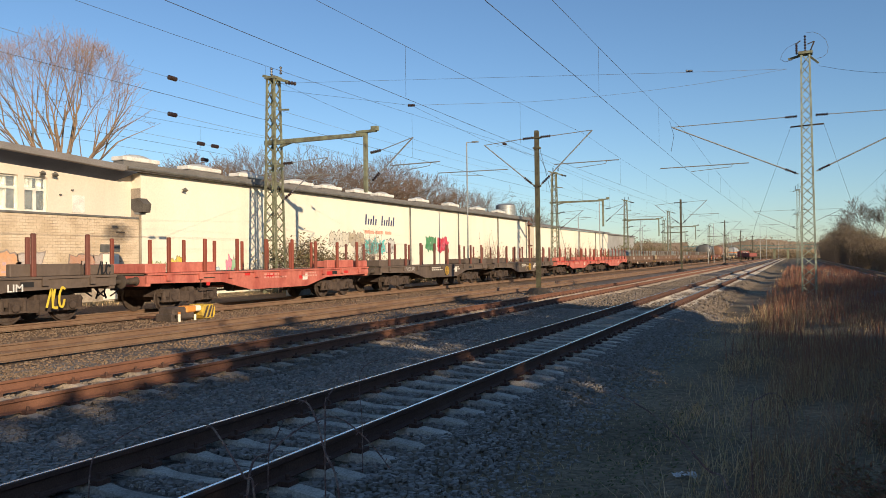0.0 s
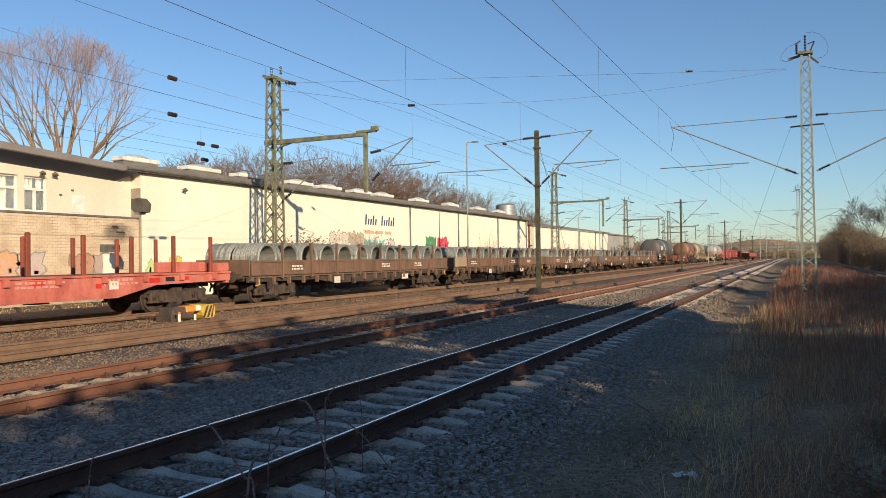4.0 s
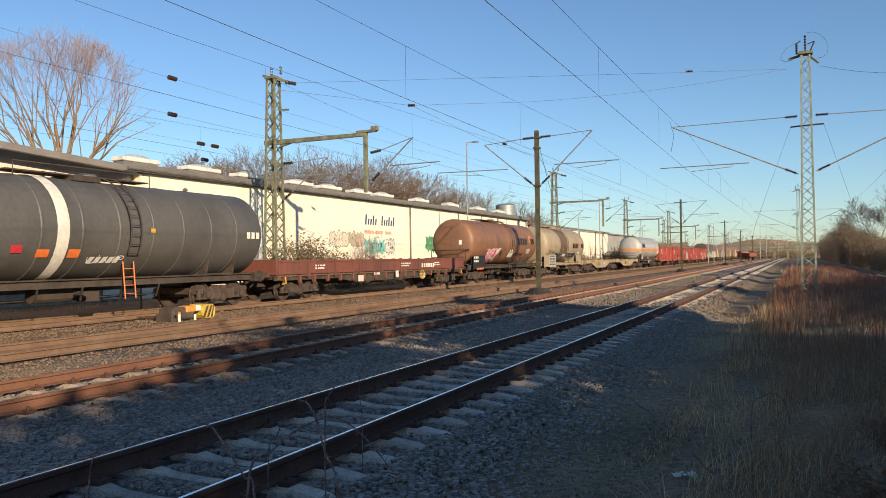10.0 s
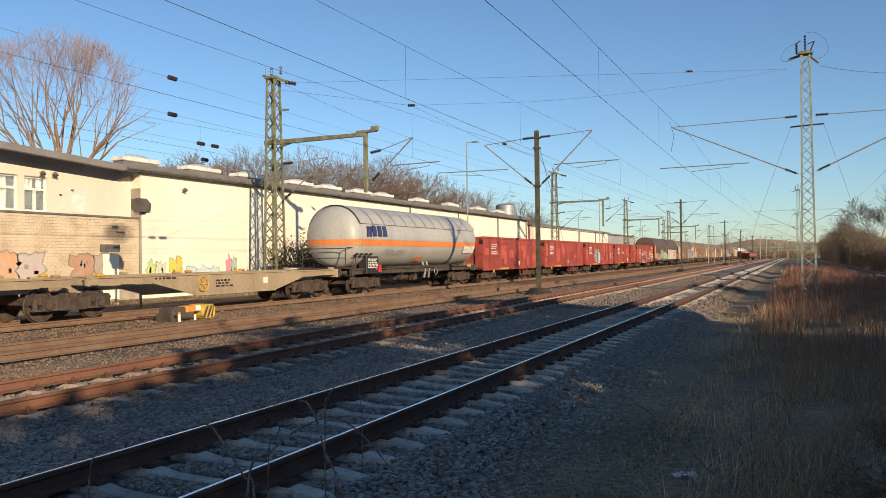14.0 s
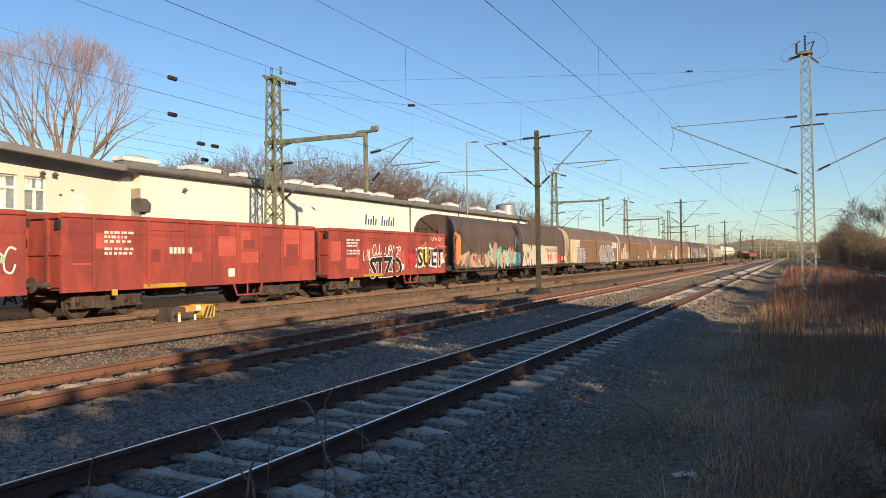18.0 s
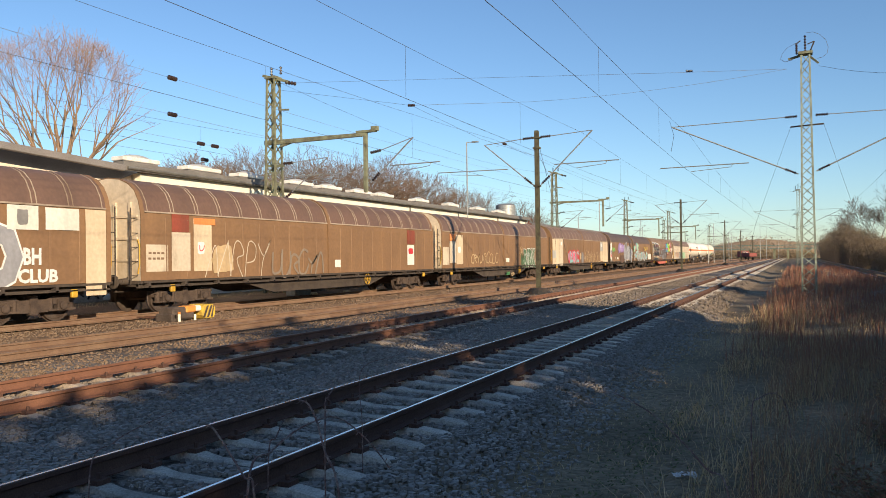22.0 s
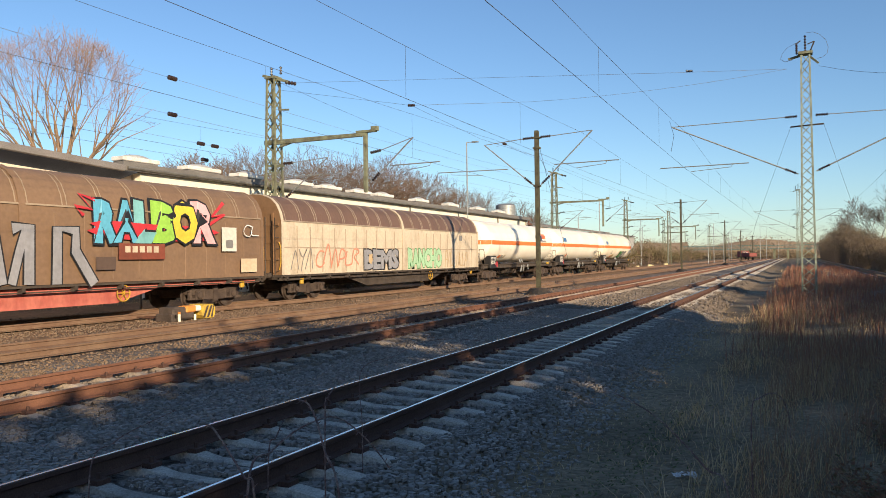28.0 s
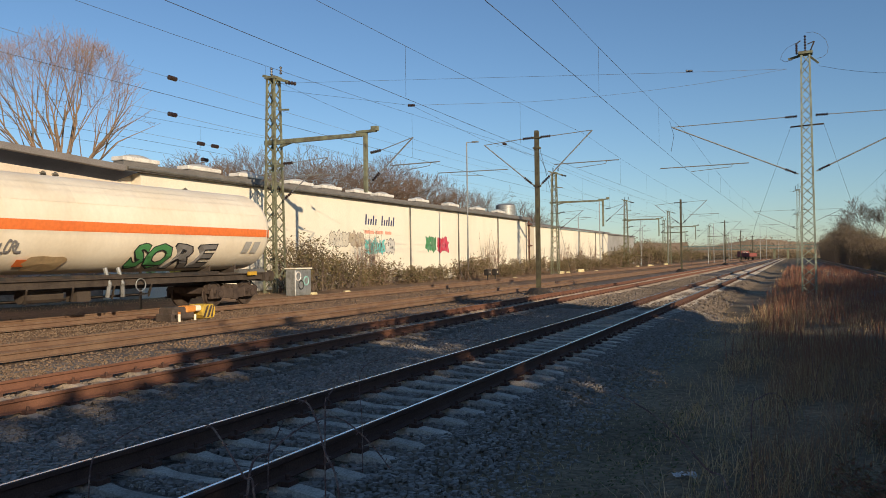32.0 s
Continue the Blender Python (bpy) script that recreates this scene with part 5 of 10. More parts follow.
def shape(w, points, col, side, label):
    """A filled outline of (y, z) points, cut into upright strips that follow the wall."""
    m, out = Mesh(), lay(w)
    ys = sorted({round(p[0], 4) for p in points})
    edges = list(zip(points, points[1:] + points[:1]))
    for a, b in zip(ys, ys[1:]):
        def height(e, y):
            (y0, z0), (y1, z1) = e
            return z0 + (z1 - z0) * (y - y0) / (y1 - y0)
        hit = sorted((e for e in edges if min(e[0][0], e[1][0]) <= a + 0.0005 and max(e[0][0], e[1][0]) >= b - 0.0005), key=lambda e: height(e, (a + b) / 2))
        for low, high in zip(hit[::2], hit[1::2]):
            la, lb, ha, hb = height(low, a), height(low, b), height(high, a), height(high, b)
            n = max(1, int(max(ha - la, hb - lb) / 0.12))
            col_a = [(a, la + (ha - la) * i / n) for i in range(n + 1)]
            col_b = [(b, lb + (hb - lb) * i / n) for i in range(n + 1)]
            m.add([(side(z) + out, y, z) for y, z in col_a + col_b], [(i, n + 1 + i, n + 2 + i, i + 1) for i in range(n)])
    return part("graffiti", m, spray(col, SPRAY[col]), w, label)


def along(points, step=0.12):
    """Points added along a line, so that a band laid on it follows the wall."""
    line = []
    for p, q in zip(points, points[1:]):
        n = max(1, int(math.hypot(q[0] - p[0], q[1] - p[1]) / step))
        line += [(p[0] + (q[0] - p[0]) * i / n, p[1] + (q[1] - p[1]) * i / n) for i in range(n)]
    return line + [points[-1]]


GLYPHS = (((0, 0.1), (0.1, 0.9), (0.5, 1), (0.8, 0.7), (0.3, 0.5), (0.9, 0)), ((0, 1), (0.15, 0.1), (0.5, 0), (0.8, 0.3), (0.85, 1)), ((0.9, 0.9), (0.4, 1), (0.05, 0.6), (0.2, 0.1), (0.7, 0), (0.95, 0.35)),
          ((0, 0), (0.4, 1), (0.6, 0.9), (0.9, 0)), ((0.1, 1), (0.08, 0.1), (0.9, 0.05)), ((0, 0.9), (0.5, 0.55), (1, 1), (0.5, 0.5), (0.4, 0)), ((0.1, 0), (0.15, 0.95), (0.7, 0.9), (0.75, 0.55), (0.2, 0.45)))


def scribble(w, y, z, wy, wz, col, side, loops=4, r=0.02):
    """A quick tag: a row of hooked, overlapping glyphs that spell nothing."""
    m, out, cell = Mesh(), lay(w), wy / loops
    for k in range(loops):
        g = GLYPHS[random.randrange(len(GLYPHS))]
        tall, drop = random.uniform(0.75, 1.05), random.uniform(0, 0.15)
        pts = [(y + cell * (k + 0.05 + 1.15 * u + random.uniform(-0.08, 0.08)) + 0.12 * wz * v, z + wz * (drop + tall * (v + random.uniform(-0.06, 0.06)))) for u, v in g]
        line = []
        for i in range(len(pts) - 1):
            p = [Vector(pts[max(0, min(len(pts) - 1, i + j))]) for j in (-1, 0, 1, 2)]
            for t in (0, 0.2, 0.4, 0.6, 0.8):
                q = 0.5 * (2 * p[1] + (p[2] - p[0]) * t + (2 * p[0] - 5 * p[1] + 4 * p[2] - p[3]) * t * t + (3 * p[1] - p[0] - 3 * p[2] + p[3]) * t ** 3)
                line.append((q.x, q.y))
        line.append(pts[-1])
        ribbon(m, line, r, side, out + 0.0001 * k)
    part("graffiti", m, spray(col, SPRAY[col]), w, "sprayed %s tag" % col)


def mural(w, y, z, wy, wz, cols, side, n, rim="black", accent="white"):
    """A painted piece: overlapping jagged shapes with rims, inner fields and highlight lines."""
    for k in range(n):
        ww, hh = wy / n * random.uniform(1.0, 1.5), wz * random.uniform(0.7, 1.0)
        a, b = y + wy * k / n - 0.1 * ww, z + (wz - hh) * random.random()
        sd = random.uniform(0, 99)
        if rim:
            blob(w, a - 0.05, b - 0.04, ww + 0.1, hh + 0.08, rim, side, 0, 0.75, 36, sd)
        blob(w, a, b, ww, hh, cols[k % len(cols)], side, 0, 0.75, 36, sd)
        blob(w, a + ww * random.uniform(0.1, 0.4), b + hh * random.uniform(0.1, 0.45), ww * 0.4, hh * 0.42, cols[(k + 2) % len(cols)], side, 0, 0.8, 30)
        if accent:
            stroke(w, [(a + ww * random.uniform(0.1, 0.9), b + hh * q) for q in (0.15, 0.4, 0.65, 0.9)], 0.025, accent, side)


def panel(w, y, z, wy, wz, material, side, label, name="placard"):
    """A flat plate or painted field that follows the side."""
    n = 5
    o = lay(w)
    m = Mesh()
    for k in range(n):
        a, b = z + wz * k / n, z + wz * (k + 1) / n
        m.add([(side(a) + o, y, a), (side(a) + o, y + wy, a), (side(b) + o, y + wy, b), (side(b) + o, y, b)], [(0, 1, 2, 3)])
    part(name, m, material, w, label)


def tank_ring_mark(w, y, z, material, side, r=0.3):
    """A painted ring on a tank's flank."""
    m = Mesh()
    v, f = [], []
    for i in range(20):
        a = 2 * math.pi * i / 20
        for q in (r * 0.45, r):
            zz = z + math.sin(a) * q
            v.append((side(zz), y + math.cos(a) * q, zz))
        f.append((2 * i, 2 * i + 1, (2 * i + 3) % 40, (2 * i + 2) % 40))
    part("mark", m.add(v, f), material, w, "plain orange ring")


# flat wagons with stakes
def flat_wagon(s0, s1, body, stake, colour):
    w, h = wagon("flat_wagon", "%s four-axle flat wagon with upright stakes" % colour, s0, s1)
    hb = h - 0.62
    for s in (-1, 1):
        x = s * 1.3
        pr = [(-hb, 1.3), (-hb, 0.98), (-hb + 3.6, 0.92), (-hb + 5.2, 0.58), (hb - 5.2, 0.58), (hb - 3.6, 0.92), (hb, 0.98), (hb, 1.3)]
        sill = Mesh().loft([[(x + o, a, b) for a, b in pr] for o in (-0.03, 0.03)])
        sill.box(x - 0.08, x + 0.08, -hb, hb, 1.24, 1.305)
        for k in range(9):
            a = -hb + 0.9 + k * (2 * hb - 1.8) / 8
            sill.box(x - 0.07, x + 0.1 * s + 0.02, a - 0.09, a + 0.09, 1.05, 1.29)
        part("side_sill", sill, body, w, "%s fish-bellied side sill" % colour)
        for k in range(8):
            a = -hb + 1.0 + k * (2 * hb - 2.0) / 7
            st = Mesh().bevel_box(x - 0.05, x + 0.05, a - 0.07, a + 0.07, 1.3, 2.5 + random.uniform(-0.02, 0.06), 0.02)
            part("stake", st, stake, w, "upright steel stake")
        if s > 0:
            ink = WHITE_P if body is DARK_FLAT else RED_PALE
            bars(w, x + 0.04, -hb + 6.0, 1.1, 1.6, 2, 0.07, ink)
            bars(w, x + 0.04, 1.6, 1.1, 1.2, 2, 0.07, ink)
            placard(w, x + 0.035, hb - 5.5, 0.85, 0.35, 0.25, WHITE_P)
            placard(w, x + 0.035, hb - 3.2, 1.03, 0.4, 0.14, BLACK_P)
            if body is DARK_FLAT:
                part("handwheel", shared("handwheel", wheel_hand_data), None, w, "yellow handwheel", at=pose(x + 0.1, 0.6, 0.95))
            else:
                for a, b, c, d in ((-0.9, 1.02, 0.5, 0.17), (1.3, 0.9, 0.22, 0.14), (3.4, 1.0, 0.45, 0.16), (4.8, 1.05, 0.4, 0.12), (-4.3, 0.82, 0.18, 0.12), (-2.2, 1.12, 0.3, 0.1)):
                    part("paint_patch", Mesh().box(x + 0.033, x + 0.036, a, a + c, b, b + d), RED_BRIGHT, w, "fresh red paint patch")
                part("bracket", Mesh().tube([(x + 0.05, -4.6, 1.1), (x + 0.05, -4.6, 0.72), (x + 0.05, -3.9, 0.72)], 0.02, 5).tube([(x + 0.05, -4.6, 1.1), (x + 0.05, -3.9, 1.1)], 0.02, 5), UNDER_MAT, w, "square label holder")
                part("edge_strip", Mesh().box(x + 0.081, x + 0.086, -hb, hb, 1.245, 1.3), RED_BRIGHT if colour == "bright red" else RED_FLAT, w, "painted deck edge")
    fl = Mesh()
    for k in range(int(2 * hb / 0.25)):
        fl.box(-1.28, 1.28, -hb + k * 0.25, -hb + k * 0.25 + 0.24, 1.25, 1.3)
    tagged(part("floor_planks", fl, PLANK, w), "worn plank floor", kind="stuff")
    for s in (-1, 1):
        y0, y1 = sorted((s * hb, s * (hb - 0.9)))
        part("end_flap", Mesh().bevel_box(-1.28, 1.28, y0, y1, 1.31, 1.62, 0.02), body, w, "folded end wall")
        y0, y1 = sorted((s * (hb - 1.15), s * (hb - 3.4)))
        part("stake_rack", Mesh().bevel_box(1.02, 1.2, y0, y1, 1.31, 1.66, 0.02), body, w, "low side flap")
    part("centre_sill", Mesh().box(-0.3, 0.3, -hb, hb, 0.75, 1.24), UNDER_MAT, w)
    gear(w, -3.2, 3.2)
    ends(w, h, body)
    bogie(w, -hb + 2.3), bogie(w, hb - 2.3)
    return w, hb


# wagons with drop sides, some with wire coils
def side_wagon(s0, s1, body, label, coils):
    w, h = wagon("coil_wagon" if coils else "low_sided_wagon", label, s0, s1)
    hb = h - 0.5
    n = 9
    for s in (-1, 1):
        x = s * 1.36
        for k in range(n):
            a, b = -hb + k * 2 * hb / n, -hb + (k + 1) * 2 * hb / n
            m = Mesh().bevel_box(x - 0.03, x + 0.03, a + 0.07, b - 0.07, 1.08, 1.68, 0.012)
            m.box(min(x, x + 0.06 * s), max(x, x + 0.06 * s), a + 0.09, b - 0.09, 1.6, 1.66)
            m.box(min(x, x + 0.05 * s), max(x, x + 0.05 * s), a + 0.09, b - 0.09, 1.1, 1.16)
            for q in (0.3, 0.7):
                y = a + (b - a) * q
                m.box(min(x, x + 0.045 * s), max(x, x + 0.045 * s), y - 0.04, y + 0.04, 1.1, 1.64)
            part("side_board", m, body, w, "ribbed steel drop side")
            if k:
                part("stake", Mesh().bevel_box(x - 0.06, x + 0.07, a - 0.035, a + 0.035, 0.95, 2.42 if coils else 1.72, 0.012), body, w)
        sill = Mesh()
        pr = [(-hb, 1.06), (-hb, 0.84), (-hb + 4.6, 0.84), (-hb + 6.2, 0.62), (hb - 6.2, 0.62), (hb - 4.6, 0.84), (hb, 0.84), (hb, 1.06)]
        sill.loft([[(s * 1.2 + o, a, b) for a, b in pr] for o in (-0.04, 0.04)])
        part("side_sill", sill, UNDER_MAT, w, "grimy side sill")
        hk = shared("latch%d" % coils, lambda: Mesh().bevel_box(-0.06, 0.09, -0.05, 0.05, 0.72, 1.05, 0.012).data("latch", COIL_BROWN if coils else STAKE_DARK))
        for k in range(n * 2):
            part("latch", hk, None, w, at=pose(s * 1.3, -hb + (k + 0.5) * hb / n, 0))
        if s > 0:
            for y in (-hb + 2.6, 1.0, hb - 4.5):
                bars(w, x + 0.065, y, 1.4, 0.9, 2, 0.07)
            placard(w, s * 1.31, -3.2, 0.62, 0.5, 0.3, WHITE_P)
            placard(w, s * 1.31, 3.4, 0.62, 0.7, 0.26, WHITE_P)
            if not coils:
                part("handwheel", shared("handwheel", wheel_hand_data), None, w, "yellow handwheel", at=pose(1.4, hb - 6.0, 0.8))
            else:
                for y in (-hb + 1.2, -1.6, 2.2, hb - 1.4):
                    part("bracket", Mesh().bevel_box(1.28, 1.44, y - 0.09, y + 0.09, 0.55, 0.85, 0.02), UNDER_MAT, w, "grimy bracket under the sill")
        for e in (-1, 1):
            part("step_hook", Mesh().tube([(s * 1.36, e * (hb - 0.5), 1.0), (s * 1.42, e * (hb - 0.5), 0.75), (s * 1.36, e * (hb - 0.3), 0.7)], 0.03, 6), YELLOW, w, "yellow rope hook")
    for s in (-1, 1):
        part("end_board", Mesh().bevel_box(-1.33, 1.33, min(s * hb, s * (hb - 0.06)), max(s * hb, s * (hb - 0.06)), 1.08, 1.72, 0.012), body, w, "steel end board")
    part("floor", Mesh().box(-1.32, 1.32, -hb + 0.07, hb - 0.07, 1.0, 1.09), PLANK, w, "plank floor")
    part("centre_sill", Mesh().box(-0.3, 0.3, -hb, hb, 0.6, 1.0), UNDER_MAT, w)
    gear(w, -4.0, 4.0)
    ends(w, h, body)
    bogie(w, -hb + 2.0), bogie(w, hb - 2.0)
    return w, hb


def coil_data(seed):
    """A ring of wire rod wound of many turns, axis along x or y; outer radius about 0.63."""
    rnd = random.Random(seed)
    m = Mesh()
    turns, seg = 30, 24
    half = 0.6
    # a solid core of irregular section carries the visible loops
    rings = []
    for i in range(seg):
        a = 2 * math.pi * i / seg
        u, w = math.cos(a), math.sin(a)
        q = []
        for t, r in ((-half, 0.52), (-half, 0.62), (0, 0.63), (half, 0.62), (half, 0.52), (0, 0.5)):
            rr = r + rnd.uniform(-0.012, 0.012)
            q.append((u * rr, t, w * rr))
        rings.append(q)
    n = len(rings[0])
    m.v += [p for r in rings for p in r]
    for i in range(seg):
        j = (i + 1) % seg
        for k in range(n):
            m.f.append((i * n + k, i * n + (k + 1) % n, j * n + (k + 1) % n, j * n + k))
    path = []
    def lap(y0, y1, r0, r1, n):
        ox, oz = rnd.uniform(-0.02, 0.02), rnd.uniform(-0.02, 0.01)
        for i in range(n):
            t, a = i / n, 2 * math.pi * i / n
            r = r0 + (r1 - r0) * t
            path.append((math.cos(a) * r + ox * math.sin(a / 2), y0 + (y1 - y0) * t + rnd.uniform(-0.006, 0.006), math.sin(a) * r + oz * math.sin(a / 2)))
    for k in range(5):
        lap(-half - 0.012, -half - 0.012, 0.525 + k * 0.022, 0.547 + k * 0.022, seg)
    last = 0.635
    for k in range(turns):
        y0, y1 = (-half + q * 2 * half / turns for q in (k, k + 1))
        r = 0.635 - 0.015 * abs(y0) / half + rnd.uniform(-0.03, 0.014)
        lap(y0, y1, last, r, seg)
        last = r
    for k in range(5):
        lap(half + 0.012, half + 0.012, 0.635 - k * 0.022, 0.613 - k * 0.022, seg)
    m.tube(path, 0.013, 4)
    m.v = [(y, -x, z) for x, y, z in m.v]
    return m.data("wire_coil", COIL_MAT)


COILS = []


def load_coils(s0, s1, hb):
    mid = (s0 + s1) / 2
    kinds = [shared("coil%d" % k, lambda k=k: coil_data(k)) for k in range(4)]
    n = int((2 * hb - 0.8) / 1.36)
    for i in range(n):
        for x in (-0.665, 0.665):
            c = new("wire_coil", kinds[random.randrange(4)])
            tagged(c, "bundled grey coil of steel wire rod lying on a wagon", "steel coil", "wire coils on the wagons")
            y = -hb + 0.4 + (i + 0.5) * (2 * hb - 0.8) / n + random.uniform(-0.02, 0.02)
            COILS.append((c, mid + y, x + random.uniform(-0.02, 0.02), 1.09 + 0.665, random.uniform(0, 360), random.uniform(-3, 3)))


def tank_ring(r, y, zc, n=32):
    return [(math.cos(a) * r, y, zc + math.sin(a) * r) for a in [2 * math.pi * i / n for i in range(n)]]


def tank_mesh(r, y0, y1, zc, bulge=0.45, n=36):
    rings = []
    for k in range(6):
        a = k / 5 * math.pi / 2
        rings.append(tank_ring(max(r * math.sin(a), 0.02), y0 + bulge * (1 - math.cos(a)), zc, n))
    for k in range(1, 8):
        rings.append(tank_ring(r, y0 + bulge + (y1 - y0 - 2 * bulge) * k / 8, zc, n))
    for k in range(5, -1, -1):
        a = k / 5 * math.pi / 2
        rings.append(tank_ring(max(r * math.sin(a), 0.02), y1 - bulge * (1 - math.cos(a)), zc, n))
    return Mesh().loft(rings)


def band(r, y0, y1, zc, n=36):
    return Mesh().loft([tank_ring(r, y, zc, n) for y in (y0, y1)], True, False)


def stripe(r, y0, y1, zc, z0, z1, ends_bulge=None):
    """A painted stripe along both flanks of a tank between two heights."""
    m = Mesh()
    for s in (-1, 1):
        rows = [z0 + (z1 - z0) * k / 4 for k in range(5)]
        v = [(s * math.sqrt(max(r * r - (q - zc) ** 2, 0)), y, q) for y in (y0, y1) for q in rows]
        m.add(v, [(k, k + 1, k + 6, k + 5) if s < 0 else (k + 5, k + 6, k + 1, k) for k in range(4)])
    return m


def end_stripe(r, y, zc, z0, z1, bulge, sign):
    m = Mesh()
    v, f = [], []
    for i in range(13):
        a = -math.pi / 2 + math.pi * i / 12
        for q in (z0, z1):
            rr = math.sqrt(max(r * r - (q - zc) ** 2, 0)) + 0.006
            x = math.sin(a) * rr
            d = math.sqrt(max(0, 1 - (x * x + (q - zc) ** 2) / (r + 0.012) ** 2))
            v.append((x, y + sign * (bulge * d + 0.006), q))
        if i:
            k = 2 * i
            f.append((k - 2, k, k + 1, k - 1))
    return m.add(v, f)


def ladder(x, y, z0, z1, width=0.4, step=0.28, lean=0.0):
    m = Mesh()
    for s in (-1, 1):
        m.tube([(x, y + s * width / 2, z0), (x + lean, y + s * width / 2, z1)], 0.022, 6)
    z = z0 + 0.15
    while z < z1:
        xx = x + lean * (z - z0) / (z1 - z0)
        m.tube([(xx, y - width / 2, z), (xx, y + width / 2, z)], 0.014, 5)
        z += step
    return m


def round_ladder(y, r, zc, a0, a1, width=0.42):
    m = Mesh()
    arc = [radians(a0 + (a1 - a0) * i / 10) for i in range(11)]
    for s in (-1, 1):
        m.tube([(math.cos(a) * (r + 0.16), y + s * width / 2, zc + math.sin(a) * (r + 0.16)) for a in arc], 0.024, 6)
    for i in range(0, 11):
        a = arc[i]
        c = (math.cos(a) * (r + 0.16), zc + math.sin(a) * (r + 0.16))
        m.tube([(c[0], y - width / 2, c[1]), (c[0], y + width / 2, c[1])], 0.015, 5)
    return m


def railing(w, y, s, material):
    """End platform with a bent tube railing."""
    part("platform", Mesh().box(-1.25, 1.25, min(y, y + s * 0.55), max(y, y + s * 0.55), 1.25, 1.3), material, w, "end platform")
    m = Mesh()
    for x in (-1.2, 1.2):
        m.tube([(x, y + s * 0.5, 1.3), (x, y + s * 0.5, 2.15), (x, y + s * 0.42, 2.25), (x, y - s * 0.25, 2.25), (x, y - s * 0.4, 2.1), (x, y - s * 0.45, 1.3)], 0.024, 6)
    m.tube([(-1.2, y + s * 0.5, 2.2), (1.2, y + s * 0.5, 2.2)], 0.022, 6).tube([(-1.2, y + s * 0.5, 1.75), (1.2, y + s * 0.5, 1.75)], 0.02, 6)
    part("railing", m, material, w, "bent tube railing")


def tank_frame(w, h, material, deep=0.95):
    hb = h - 0.62
    m = Mesh()
    for s in (-1, 1):
        m.box(s * 1.05 - 0.06, s * 1.05 + 0.06, -hb, hb, deep, 1.2)
        m.box(s * 1.12 - 0.08, s * 1.12 + 0.08, -hb, hb, 1.17, 1.21)
    m.box(-0.25, 0.25, -hb, hb, 0.8, 1.2)
    for k in range(7):
        y = -hb + 0.4 + k * (2 * hb - 0.8) / 6
        m.box(-1.05, 1.05, y - 0.06, y + 0.06, 0.95, 1.18)
    part("underframe", m, material, w, "steel underframe")
    ends(w, h, material)
    bogie(w, -hb + 1.75), bogie(w, hb - 1.75)
    gear(w, -3.0, 3.0)
    return hb


def saddles(w, hb, r, zc, material, hug=-38):
    for s in (-1, 1):
        y = s * (hb - 2.0)
        m = Mesh()
        for q in (-0.7, 0.7):
            wide = min(1.1, r * math.cos(radians(hug)))
            pts = [(-wide, 1.2), (wide, 1.2)] + [(math.cos(radians(hug - k * (180 + 2 * hug) / 7)) * r, zc + math.sin(radians(hug - k * (180 + 2 * hug) / 7)) * r) for k in range(8)]
            m.loft([[(x, y + q + d, z) for x, z in pts] for d in (-0.03, 0.03)])
        m.box(-1.1, 1.1, y - 0.75, y + 0.75, 1.2, 1.24)
        part("saddle", m, material, w, "tank saddle")


def outline_bars(w, x, y, z, wy, wz, material, n=4, slant=0.12):
    """A maker's mark reduced to plain upright blocks."""
    o = lay(w)
    for k in range(n):
        a = y + k * wy / n
        m = Mesh()
        for q in range(3):
            z0, z1 = z + wz * q / 3, z + wz * (q + 1) / 3
            s0, s1 = slant * wz * q / 3, slant * wz * (q + 1) / 3
            m.add([(x(z0) + o, a + s0, z0), (x(z0) + o, a + wy / n * 0.72 + s0, z0), (x(z1) + o, a + wy / n * 0.72 + s1, z1), (x(z1) + o, a + s1, z1)], [(0, 1, 2, 3)])
        part("mark", m, material, w, "plain painted mark")


